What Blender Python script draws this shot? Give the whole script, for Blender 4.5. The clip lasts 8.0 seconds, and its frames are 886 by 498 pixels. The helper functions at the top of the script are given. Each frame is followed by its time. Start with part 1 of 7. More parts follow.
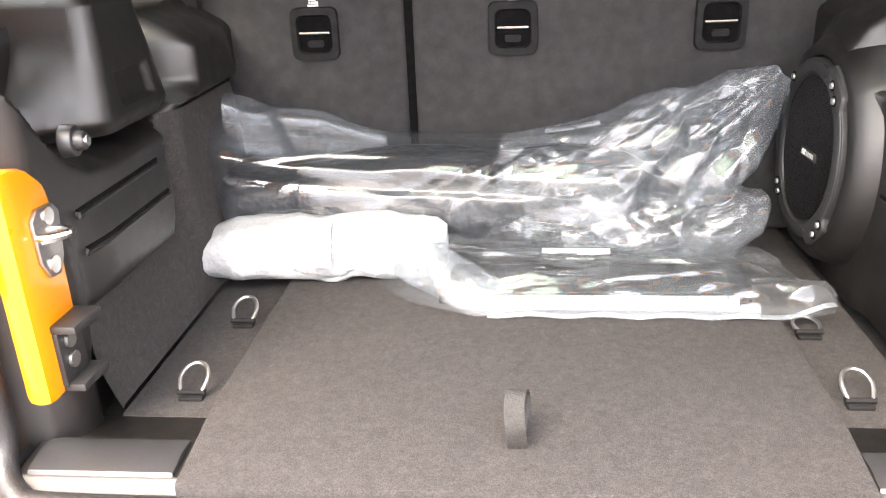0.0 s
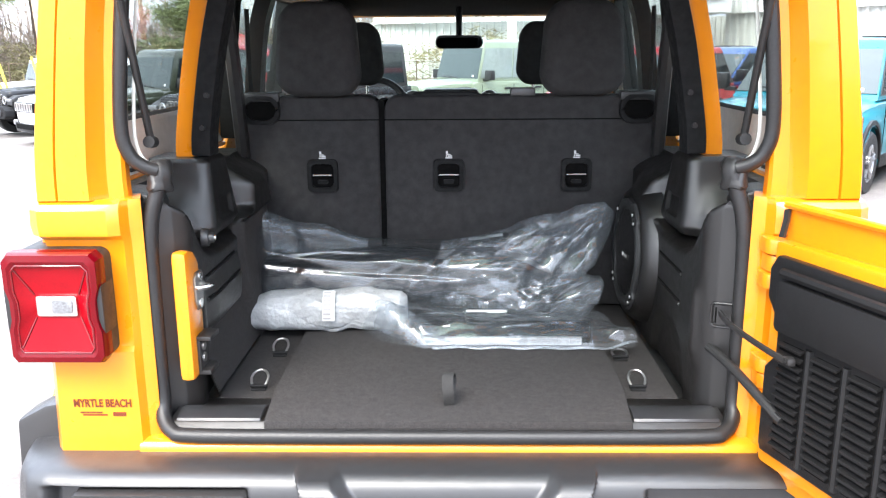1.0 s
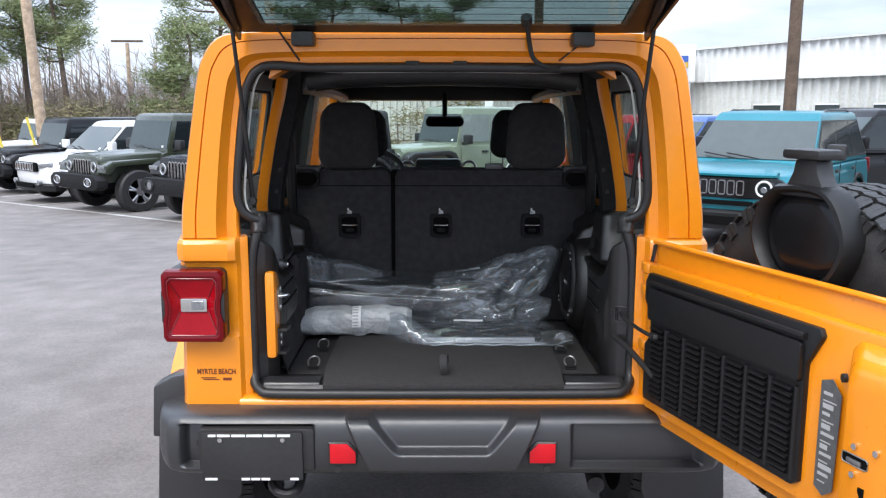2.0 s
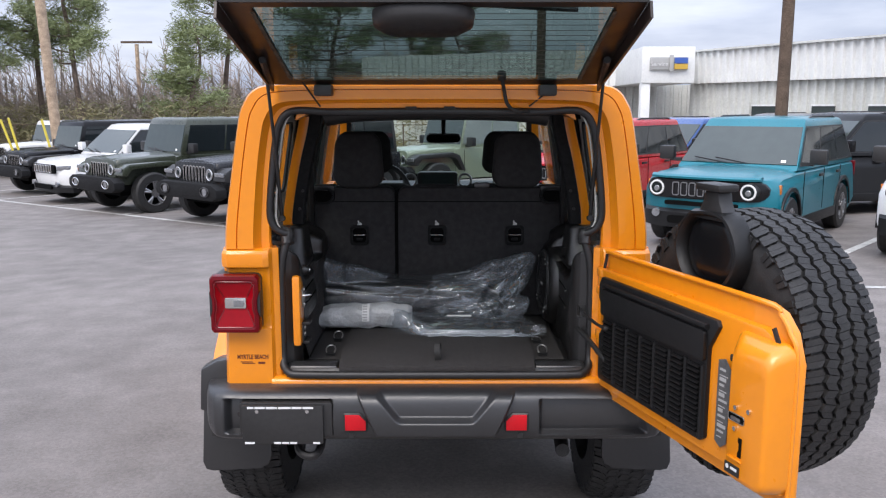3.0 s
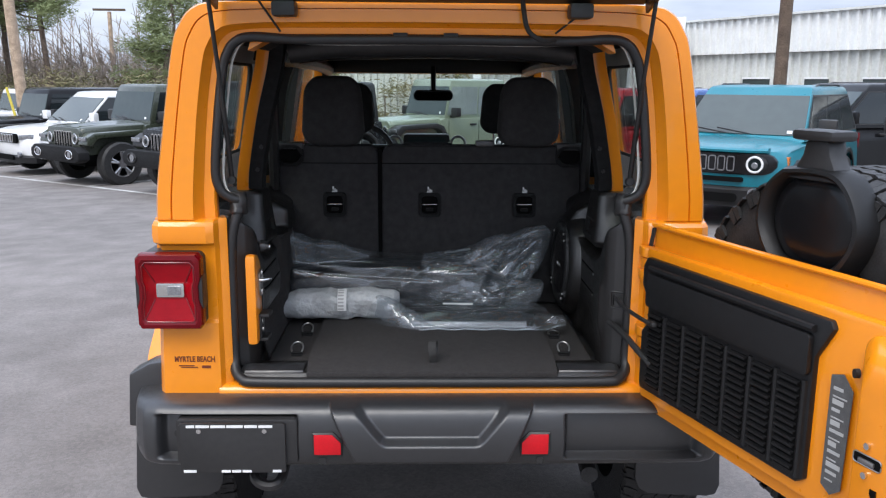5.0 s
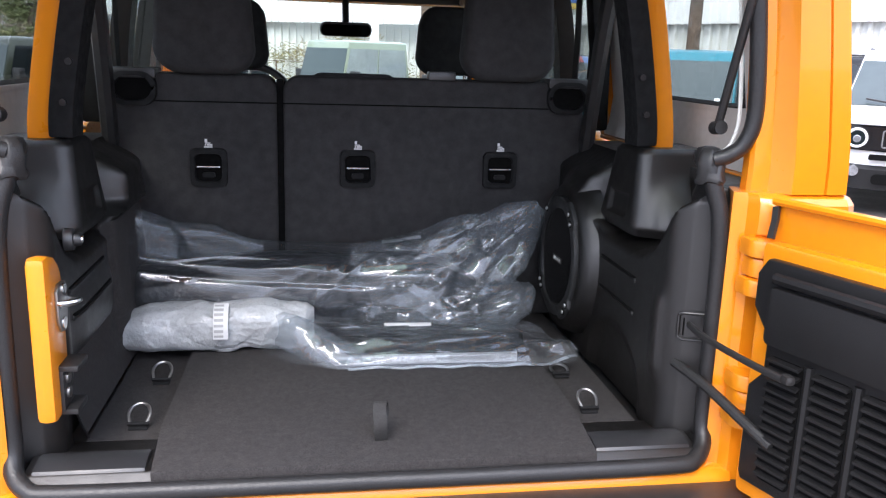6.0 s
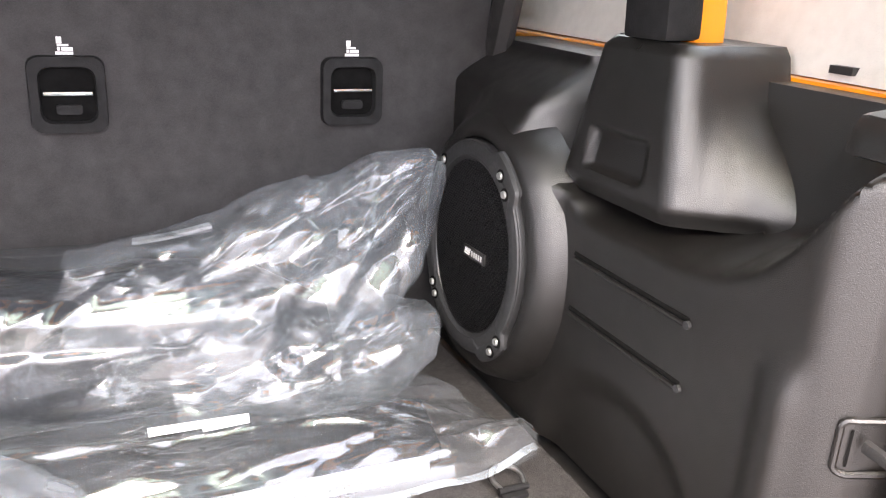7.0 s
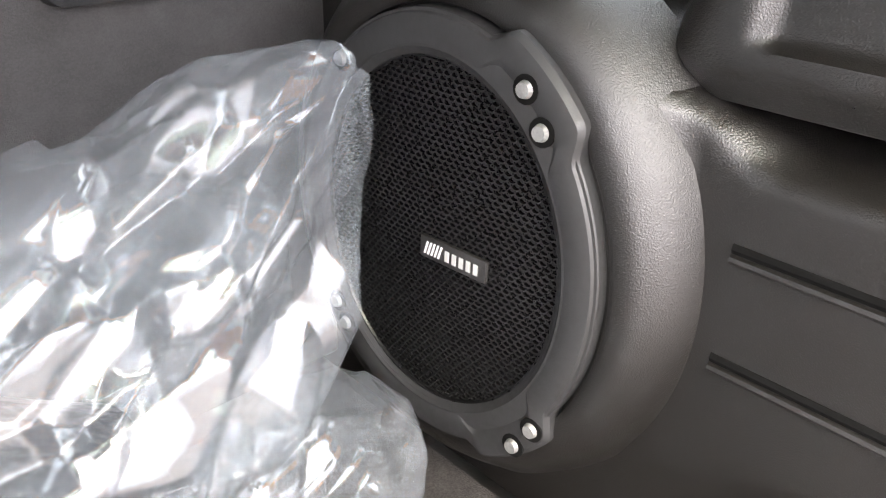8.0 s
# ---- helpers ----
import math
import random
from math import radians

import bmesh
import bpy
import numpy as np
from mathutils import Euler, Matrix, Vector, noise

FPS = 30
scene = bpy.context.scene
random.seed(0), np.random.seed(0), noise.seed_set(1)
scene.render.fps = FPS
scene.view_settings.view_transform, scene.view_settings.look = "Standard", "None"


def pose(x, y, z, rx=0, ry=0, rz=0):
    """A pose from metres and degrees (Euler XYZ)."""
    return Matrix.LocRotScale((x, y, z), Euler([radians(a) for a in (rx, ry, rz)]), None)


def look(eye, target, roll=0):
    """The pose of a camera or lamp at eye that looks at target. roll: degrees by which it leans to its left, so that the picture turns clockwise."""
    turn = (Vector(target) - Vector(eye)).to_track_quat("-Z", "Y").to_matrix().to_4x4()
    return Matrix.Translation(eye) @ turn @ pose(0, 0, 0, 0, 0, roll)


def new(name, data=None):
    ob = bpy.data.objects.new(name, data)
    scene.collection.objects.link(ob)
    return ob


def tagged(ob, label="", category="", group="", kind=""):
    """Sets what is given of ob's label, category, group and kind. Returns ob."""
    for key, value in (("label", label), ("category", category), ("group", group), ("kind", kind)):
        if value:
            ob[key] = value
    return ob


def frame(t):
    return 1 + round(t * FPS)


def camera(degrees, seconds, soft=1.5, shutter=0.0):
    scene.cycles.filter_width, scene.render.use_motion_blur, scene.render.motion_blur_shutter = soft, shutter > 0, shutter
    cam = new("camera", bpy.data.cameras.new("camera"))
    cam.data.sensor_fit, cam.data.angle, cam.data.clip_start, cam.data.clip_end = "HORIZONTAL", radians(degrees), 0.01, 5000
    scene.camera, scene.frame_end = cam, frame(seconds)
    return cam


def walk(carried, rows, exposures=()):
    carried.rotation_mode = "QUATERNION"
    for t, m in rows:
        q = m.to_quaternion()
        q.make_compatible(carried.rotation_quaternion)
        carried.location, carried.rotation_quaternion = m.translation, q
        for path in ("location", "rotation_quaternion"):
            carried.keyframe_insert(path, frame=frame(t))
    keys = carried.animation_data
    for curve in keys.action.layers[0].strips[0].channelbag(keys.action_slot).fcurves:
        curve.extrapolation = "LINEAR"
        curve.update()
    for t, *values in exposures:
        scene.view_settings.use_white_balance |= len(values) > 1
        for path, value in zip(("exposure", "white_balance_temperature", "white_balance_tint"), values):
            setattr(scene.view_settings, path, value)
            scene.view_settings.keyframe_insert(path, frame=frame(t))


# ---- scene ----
cam = camera(56.8, 8.0, soft=1.2)
PATH = [
    (0, (0.01, -0.711, 1.37), (-0.178, 1.136, 0.628), -2.4),
    (0.5, (0.022, -1.074, 1.453), (-0.085, 0.837, 0.875), -1.2),
    (1, (0.027, -1.531, 1.54), (-0.012, 0.412, 1.066), -0.4),
    (1.5, (0.016, -2.005, 1.591), (0.015, -0.042, 1.208), -0.1),
    (2, (-0.018, -2.436, 1.642), (-0.003, -0.464, 1.308), 0.1),
    (3.3, (0.040, -3.073, 1.80), (0.033, -1.103, 1.455), -0.2),
    (3.5, (0.046, -3.085, 1.801), (0.037, -1.116, 1.453), -0.4),
    (4, (0.058, -3.015, 1.79), (0.047, -1.05, 1.427), -0.5),
    (4.2, (0.056, -2.946, 1.778), (0.048, -0.98, 1.41), -0.4),
    (5.3, (-0.043, -2.0, 1.60), (0.06, -0.043, 1.187), 0.8),
    (5.5, (-0.048, -1.782, 1.57), (0.11, 0.167, 1.149), 1.0),
    (6, (-0.105, -1.252, 1.471), (0.199, 0.671, 1.012), 1.8),
    (6.5, (-0.066, -0.752, 1.397), (0.451, 1.107, 0.87), 2.3),
    (7, (0.005, -0.300, 1.356), (0.795, 1.42, 0.710), 3.0),
    (7.5, (0.062, 0.10, 1.276), (1.172, 1.571, 0.50), 2.0),
    (8, (0.152, 0.297, 1.242), (1.385, 1.573, 0.319), 1.4),
]
EXPOSURES = [(0, 3.4, 8000, 15), (0.5, 3.2, 7000, 16), (1, 2.25, 6750, 9), (1.5, 1.2, 6650, 7), (2, 0.76, 6500, 9), (3.5, 0.32, 6750, 14), (4, 0.32, 6750, 14), (5.5, 0.8, 6400, 9), (6, 1.55, 6500, 15), (6.5, 2.5, 7500, 25), (7, 3.35, 7700, 18), (8, 3.85, 7850, 15)]
walk(cam, [(t, look(eye, target, roll)) for t, eye, target, roll in PATH], EXPOSURES)

# ---- world and sun: a bright overcast sky ----
world = bpy.data.worlds.new("overcast_sky")
scene.world = world
world.use_nodes = True
wn, wl = world.node_tree.nodes, world.node_tree.links
wn.clear()
w_out, w_bg = wn.new("ShaderNodeOutputWorld"), wn.new("ShaderNodeBackground")
w_sky = wn.new("ShaderNodeTexSky")
w_sky.sky_type, w_sky.sun_disc = "NISHITA", False
w_sky.sun_elevation, w_sky.sun_rotation = radians(48), radians(205)
w_sky.air_density, w_sky.dust_density = 1.0, 4.0
w_co, w_map = wn.new("ShaderNodeTexCoord"), wn.new("ShaderNodeMapping")
w_map.inputs["Scale"].default_value = (1.3, 1.3, 7.0)
w_noise, w_ramp, w_mix = wn.new("ShaderNodeTexNoise"), wn.new("ShaderNodeValToRGB"), wn.new("ShaderNodeMixRGB")
w_noise.inputs["Scale"].default_value, w_noise.inputs["Detail"].default_value = 1.7, 7
w_noise.inputs["Roughness"].default_value = 0.55
w_ramp.color_ramp.elements[0].position, w_ramp.color_ramp.elements[0].color = 0.36, (3.35, 4.05, 5.6, 1)
w_ramp.color_ramp.elements[1].position, w_ramp.color_ramp.elements[1].color = 0.64, (6.8, 7.5, 8.8, 1)
w_mix.inputs[0].default_value = 0.88
wl.new(w_co.outputs["Generated"], w_map.inputs["Vector"])
wl.new(w_map.outputs["Vector"], w_noise.inputs["Vector"])
wl.new(w_noise.outputs["Fac"], w_ramp.inputs["Fac"])
wl.new(w_sky.outputs["Color"], w_mix.inputs[1])
wl.new(w_ramp.outputs["Color"], w_mix.inputs[2])
w_sep, w_up, w_mul = wn.new("ShaderNodeSeparateXYZ"), wn.new("ShaderNodeMapRange"), wn.new("ShaderNodeVectorMath")
w_up.inputs["From Min"].default_value, w_up.inputs["From Max"].default_value = 0.0, 1.0
w_up.inputs["To Min"].default_value, w_up.inputs["To Max"].default_value = 0.8, 2.6
w_mul.operation = "SCALE"
wl.new(w_co.outputs["Generated"], w_sep.inputs[0])
wl.new(w_sep.outputs["Z"], w_up.inputs["Value"])
wl.new(w_mix.outputs[0], w_mul.inputs[0])
wl.new(w_up.outputs[0], w_mul.inputs["Scale"])
wl.new(w_mul.outputs[0], w_bg.inputs["Color"])
w_bg.inputs["Strength"].default_value = 0.115
wl.new(w_bg.outputs[0], w_out.inputs["Surface"])

sun_data = bpy.data.lights.new("sun", "SUN")
sun_data.energy, sun_data.angle, sun_data.color = 1.5, radians(35), (1.0, 0.96, 0.9)
sun = new("sun", sun_data)
sun.matrix_world = look((-4, -9, 12), (0, 0, 0))


# ---- materials ----
def material(name, color, rough=0.5, metal=0.0, var=0.12, scale=8.0, bump=0.0, bump_scale=200.0, coat=0.0, alt=None, spec=0.5, spread=0.0):
    """A surface with stains at two scales, fine relief, and a shift from piece to piece by spread."""
    m = bpy.data.materials.new(name)
    m.use_nodes = True
    n, l = m.node_tree.nodes, m.node_tree.links
    b = n["Principled BSDF"]
    b.inputs["Roughness"].default_value, b.inputs["Metallic"].default_value = rough, metal
    b.inputs["Coat Weight"].default_value, b.inputs["Coat Roughness"].default_value = coat, 0.06
    b.inputs["Specular IOR Level"].default_value = spec
    co = n.new("ShaderNodeTexCoord")
    big, small = n.new("ShaderNodeTexNoise"), n.new("ShaderNodeTexNoise")
    big.inputs["Scale"].default_value, small.inputs["Scale"].default_value = scale, scale * 9
    big.inputs["Detail"].default_value, small.inputs["Detail"].default_value = 5, 4
    for t in (big, small):
        l.new(co.outputs["Object"], t.inputs["Vector"])
    add = n.new("ShaderNodeMath")
    add.operation = "ADD"
    l.new(big.outputs["Fac"], add.inputs[0])
    l.new(small.outputs["Fac"], add.inputs[1])
    ramp = n.new("ShaderNodeMapRange")
    ramp.inputs["From Min"].default_value, ramp.inputs["From Max"].default_value = 0.7, 1.3
    l.new(add.outputs[0], ramp.inputs["Value"])
    mix = n.new("ShaderNodeMixRGB")
    c2 = alt or tuple(c * (1 - 2 * var) for c in color)
    mix.inputs[1].default_value, mix.inputs[2].default_value = (*color, 1), (*c2, 1)
    l.new(ramp.outputs[0], mix.inputs[0])
    last = mix.outputs[0]
    if spread:
        info, hsv, rng = n.new("ShaderNodeObjectInfo"), n.new("ShaderNodeHueSaturation"), n.new("ShaderNodeMapRange")
        rng.inputs["To Min"].default_value, rng.inputs["To Max"].default_value = 1 - spread, 1 + spread
        l.new(info.outputs["Random"], rng.inputs["Value"])
        l.new(rng.outputs[0], hsv.inputs["Value"])
        l.new(last, hsv.inputs["Color"])
        last = hsv.outputs[0]
    l.new(last, b.inputs["Base Color"])
    rr = n.new("ShaderNodeMapRange")
    rr.inputs["From Min"].default_value, rr.inputs["From Max"].default_value = 0.3, 0.7
    rr.inputs["To Min"].default_value, rr.inputs["To Max"].default_value = max(0.02, rough * 0.85), min(1, rough * 1.15)
    l.new(small.outputs["Fac"], rr.inputs["Value"])
    l.new(rr.outputs[0], b.inputs["Roughness"])
    if bump:
        tex, bp = n.new("ShaderNodeTexNoise"), n.new("ShaderNodeBump")
        tex.inputs["Scale"].default_value, tex.inputs["Detail"].default_value = bump_scale, 3
        l.new(co.outputs["Object"], tex.inputs["Vector"])
        bp.inputs["Strength"].default_value, bp.inputs["Distance"].default_value = bump, 1.0 / bump_scale
        l.new(tex.outputs["Fac"], bp.inputs["Height"])
        l.new(bp.outputs[0], b.inputs["Normal"])
    return m


def clear(name, tint, rough=0.02, gloss=0.5, dark=0.0, haze=0.0):
    """A thin clear sheet: what lies behind it shows through, tinted, with a gloss that grows at grazing angles."""
    m = bpy.data.materials.new(name)
    m.use_nodes = True
    n, l = m.node_tree.nodes, m.node_tree.links
    n.clear()
    out, tr, gl = n.new("ShaderNodeOutputMaterial"), n.new("ShaderNodeBsdfTransparent"), n.new("ShaderNodeBsdfGlossy")
    tr.inputs["Color"].default_value = (*tint, 1)
    gl.inputs["Roughness"].default_value = rough
    fr, power, mul, mix = n.new("ShaderNodeLayerWeight"), n.new("ShaderNodeMath"), n.new("ShaderNodeMath"), n.new("ShaderNodeMixShader")
    power.operation, power.inputs[1].default_value = "POWER", 4.0
    mul.operation, mul.use_clamp = "MULTIPLY_ADD", True
    mul.inputs[1].default_value, mul.inputs[2].default_value = 0.9, 0.08 * gloss
    l.new(fr.outputs["Facing"], power.inputs[0])
    l.new(power.outputs[0], mul.inputs[0])
    l.new(mul.outputs[0], mix.inputs[0])
    last = tr.outputs[0]
    if haze:
        df, hz = n.new("ShaderNodeBsdfDiffuse"), n.new("ShaderNodeMixShader")
        df.inputs["Color"].default_value = (0.8, 0.82, 0.84, 1)
        hz.inputs[0].default_value = haze
        l.new(tr.outputs[0], hz.inputs[1])
        l.new(df.outputs[0], hz.inputs[2])
        last = hz.outputs[0]
    l.new(last, mix.inputs[1])
    l.new(gl.outputs[0], mix.inputs[2])
    l.new(mix.outputs[0], out.inputs["Surface"])
    return m


def film(name, haze, gloss, fine=1.0, rough=0.07, tint=(0.93, 0.945, 0.955)):
    """Thin polythene film: clear with a milky share, glossy, with faint drawn-out ripples."""
    m = bpy.data.materials.new(name)
    m.use_nodes = True
    n, l = m.node_tree.nodes, m.node_tree.links
    n.clear()
    out, tr, gl, df, tl = (n.new("ShaderNode" + k) for k in ("OutputMaterial", "BsdfTransparent", "BsdfGlossy", "BsdfDiffuse", "BsdfTranslucent"))
    co, stretch, ripple, cloud, bp = n.new("ShaderNodeTexCoord"), n.new("ShaderNodeMapping"), n.new("ShaderNodeTexNoise"), n.new("ShaderNodeTexNoise"), n.new("ShaderNodeBump")
    stretch.inputs["Scale"].default_value = (0.30, 1.0, 1.0)
    stretch.inputs["Rotation"].default_value = (0.2, 0.25, 0.35)
    l.new(co.outputs["Object"], stretch.inputs["Vector"])
    l.new(stretch.outputs[0], ripple.inputs["Vector"])
    l.new(co.outputs["Object"], cloud.inputs["Vector"])
    ripple.inputs["Scale"].default_value, ripple.inputs["Detail"].default_value = 45, 2
    cloud.inputs["Scale"].default_value, cloud.inputs["Detail"].default_value = 16, 4
    bp.inputs["Strength"].default_value, bp.inputs["Distance"].default_value = 1.0, 0.0035 * fine
    l.new(ripple.outputs["Fac"], bp.inputs["Height"])
    tr.inputs["Color"].default_value = (*tint, 1)
    df.inputs["Color"].default_value = tl.inputs["Color"].default_value = (0.74, 0.80, 0.86, 1)
    gl.inputs["Roughness"].default_value = rough
    for k in (gl, df, tl):
        l.new(bp.outputs[0], k.inputs["Normal"])
    milk = n.new("ShaderNodeMapRange")
    milk.inputs["From Min"].default_value, milk.inputs["From Max"].default_value = 0.3, 0.7
    milk.inputs["To Min"].default_value, milk.inputs["To Max"].default_value = haze * 0.6, haze * 1.4
    l.new(cloud.outputs["Fac"], milk.inputs["Value"])
    both_sides, hazy, top, fr = n.new("ShaderNodeMixShader"), n.new("ShaderNodeMixShader"), n.new("ShaderNodeMixShader"), n.new("ShaderNodeLayerWeight")
    both_sides.inputs[0].default_value = 0.4
    l.new(df.outputs[0], both_sides.inputs[1])
    l.new(tl.outputs[0], both_sides.inputs[2])
    l.new(milk.outputs[0], hazy.inputs[0])
    l.new(tr.outputs[0], hazy.inputs[1])
    l.new(both_sides.outputs[0], hazy.inputs[2])
    l.new(bp.outputs[0], fr.inputs["Normal"])
    power, share = n.new("ShaderNodeMath"), n.new("ShaderNodeMath")
    power.operation, power.inputs[1].default_value = "POWER", 3.0
    share.operation, share.use_clamp = "MULTIPLY_ADD", True
    share.inputs[1].default_value, share.inputs[2].default_value = 0.55, 0.07 * gloss
    l.new(fr.outputs["Facing"], power.inputs[0])
    l.new(power.outputs[0], share.inputs[0])
    l.new(share.outputs[0], top.inputs[0])
    l.new(hazy.outputs[0], top.inputs[1])
    l.new(gl.outputs[0], top.inputs[2])
    l.new(top.outputs[0], out.inputs["Surface"])
    return m


ORANGE = material("orange_paint", (0.86, 0.272, 0.006), 0.32, 0.0, 0.03, 3, coat=0.7, spec=0.5)
BLACK = material("black_plastic", (0.025, 0.024, 0.024), 0.44, 0, 0.15, 6, 0.25, 500)
BUMPER = material("grey_black_plastic", (0.026, 0.026, 0.0275), 0.34, 0, 0.10, 5, 0.25, 600, spec=0.8)
TRIM = material("dark_trim_plastic", (0.0080, 0.0070, 0.0064), 0.36, 0, 0.12, 5, 0.5, 1000, spec=0.85)
GATETRIM = material("dark_gate_trim_plastic", (0.011, 0.011, 0.0115), 0.42, 0, 0.12, 5, 0.4, 700, spec=0.35)
SEAT = material("black_seat_cloth", (0.027, 0.0255, 0.026), 0.9, 0, 0.05, 4, 0.4, 900)
CARPET = material("charcoal_carpet", (0.040, 0.036, 0.035), 1.0, 0, 0.25, 90, 0.9, 700)
RUBBER = material("black_rubber", (0.018, 0.018, 0.018), 0.6, 0, 0.2, 20, 0.3, 400)
TYRE = material("tyre_rubber", (0.0340, 0.0335, 0.0335), 0.56, 0, 0.3, 25, 0.4, 300, spec=0.38)
LINER = material("pale_roof_liner", (0.68, 0.665, 0.62), 0.85, 0, 0.06, 6, 0.3, 500)
HEADLINER = material("black_headliner", (0.012, 0.012, 0.013), 0.95, 0, 0.15, 10, 0.3, 500)
CHROME = material("bright_steel", (0.75, 0.74, 0.72), 0.22, 1.0, 0.06, 20)
ZINC = material("zinc_screw", (0.38, 0.38, 0.37), 0.45, 0.6, 0.15, 60)
STEEL = material("dull_steel", (0.45, 0.44, 0.43), 0.4, 1.0, 0.1, 30)
RED = material("red_lens", (0.14, 0.001, 0.005), 0.14, 0, 0.08, 20, coat=0.0, spec=0.28)
REFLECT = material("red_reflector_plastic", (0.60, 0.004, 0.012), 0.2, 0, 0.08, 20, coat=0.3, spec=0.4)
# lighter copy of the lens red, with the well's sky reflection in the colour
WELL = material("red_lens_well_sky_sheen", (0.31, 0.002, 0.008), 0.12, 0, 0.10, 30, coat=0.0, spec=0.25)
DEEPRED = material("deep_red_lens", (0.16, 0.003, 0.006), 0.12, 0, 0.08, 20, coat=0.4)
LAMP = material("clear_lamp_lens", (0.36, 0.37, 0.39), 0.12, 0.5, 0.3, 30, coat=1.0)
AMBER = material("amber_lens", (0.7, 0.2, 0.02), 0.2, 0, 0.1, 20, coat=1.0)
DARKGLASS = material("dark_glass", (0.012, 0.017, 0.018), 0.06, 0, 0.1, 2, coat=0.0, spec=0.30)
FRIT = material("black_glass_edge", (0.028, 0.019, 0.016), 0.38, 0, 0.1, 2)
PAD = material("dull_black_padding", (0.010, 0.010, 0.0105), 0.75, 0, 0.1, 6, 0.3, 500, spec=0.25)
ALLOY = material("machined_alloy", (0.42, 0.42, 0.43), 0.3, 0.9, 0.15, 20)
WEB = material("woven_webbing", (0.032, 0.031, 0.030), 0.75, 0, 0.25, 60, 0.8, 500)
WHITE = material("white_print", (0.75, 0.75, 0.74), 0.6, 0, 0.05, 40)
DECAL = material("brown_decal", (0.16, 0.03, 0.008), 0.45, 0, 0.1, 60)
SILVER = material("silver_strip", (0.72, 0.73, 0.74), 0.28, 0.55, 0.2, 40, 0.4, 60)
MILKY = material("milky_polythene", (0.53, 0.545, 0.55), 0.3, 0, 0.14, 12, 0.35, 70, coat=0.3)
PACKED = material("dark_packed_plastic", (0.018, 0.020, 0.024), 0.35, 0, 0.2, 9, 0.2, 60)
LABELGREY = material("printed_label", (0.11, 0.11, 0.11), 0.5, 0, 0.2, 50)
ASPHALT = material("worn_asphalt", (0.210, 0.187, 0.173), 0.8, 0, 0.2, 0.30, 0.35, 130, alt=(0.138, 0.124, 0.115))


def add_grit(m, scale, amount):
    """Fine aggregate over a surface's colour: pale and dark stones."""
    n, l = m.node_tree.nodes, m.node_tree.links
    b = n["Principled BSDF"]
    old = b.inputs["Base Color"].links[0].from_socket
    co, vo, rng, mul = n.new("ShaderNodeTexCoord"), n.new("ShaderNodeTexVoronoi"), n.new("ShaderNodeMapRange"), n.new("ShaderNodeVectorMath")
    vo.inputs["Scale"].default_value = scale
    sep = n.new("ShaderNodeSeparateColor")
    l.new(co.outputs["Object"], vo.inputs["Vector"])
    l.new(vo.outputs["Color"], sep.inputs[0])
    rng.inputs["To Min"].default_value, rng.inputs["To Max"].default_value = 1 - amount, 1 + amount
    l.new(sep.outputs[0], rng.inputs["Value"])
    mul.operation = "SCALE"
    l.new(old, mul.inputs[0])
    l.new(rng.outputs[0], mul.inputs["Scale"])
    l.new(mul.outputs[0], b.inputs["Base Color"])


add_grit(ASPHALT, 75, 0.13)
PAINTLINE = material("worn_white_line", (0.62, 0.61, 0.58), 0.8, 0, 0.25, 5, 0.4, 150)
CLAD = material("white_metal_cladding", (0.82, 0.83, 0.81), 0.45, 0.0, 0.06, 1.5)
CLADDARK = material("weathered_cladding", (0.70, 0.71, 0.67), 0.5, 0.0, 0.1, 1.5)
SEALRUB = material("grey_black_seal_rubber", (0.022, 0.0215, 0.022), 0.42, 0, 0.15, 20, 0.2, 300, spec=0.5)
SCREEN = material("windscreen_glass", (0.055, 0.070, 0.068), 0.05, 0, 0.08, 0.8, coat=0.0, spec=0.5)
WOOD = material("weathered_pole_wood", (0.60, 0.45, 0.32), 0.9, 0, 0.3, 6, 0.8, 60)
DARKWOOD = material("brown_pole_wood", (0.17, 0.12, 0.085), 0.9, 0, 0.3, 6, 0.8, 60)
BARK = material("pine_bark", (0.22, 0.165, 0.13), 0.95, 0, 0.35, 5, 1.0, 30)
NEEDLE = material("pine_needles", (0.27, 0.31, 0.14), 0.8, 0, 0.3, 1.0, alt=(0.14, 0.18, 0.08))
SHRUB = material("evergreen_shrub", (0.31, 0.25, 0.14), 0.85, 0, 0.3, 0.8, alt=(0.15, 0.165, 0.075))
TWIG = material("bare_twigs", (0.42, 0.345, 0.29), 0.95, 0, 0.3, 1.0, alt=(0.26, 0.215, 0.185))
EARTH = material("leaf_litter", (0.12, 0.09, 0.06), 1.0, 0, 0.3, 2, 0.8, 20)
YELLOW = material("yellow_guard", (0.65, 0.52, 0.06), 0.5, 0, 0.1, 8)
BLUE = material("blue_sign", (0.05, 0.12, 0.42), 0.5, 0, 0.05, 8)
SIGNGREY = material("grey_sign", (0.42, 0.42, 0.41), 0.5, 0, 0.05, 8)
SIGNGOLD = material("gold_sign", (0.60, 0.38, 0.06), 0.5, 0, 0.05, 8)
MESHMETAL = material("perforated_black_metal", (0.006, 0.006, 0.0065), 0.3, 0.0, 0.1, 30, spec=0.45)
FLANGE = material("speaker_frame_plastic", (0.022, 0.022, 0.0225), 0.5, 0, 0.08, 20, 0.1, 900, spec=0.6)
# Near-black: shade of hollows and underbodies painted as colour; also dark seams.
VOID = material("hollow_shade_and_seam_black", (0.004, 0.004, 0.004), 0.9, 0, 0.1, 10, spec=0.1)
MIRROR = material("silvered_mirror", (0.12, 0.125, 0.13), 0.03, 1.0, 0.02, 5)
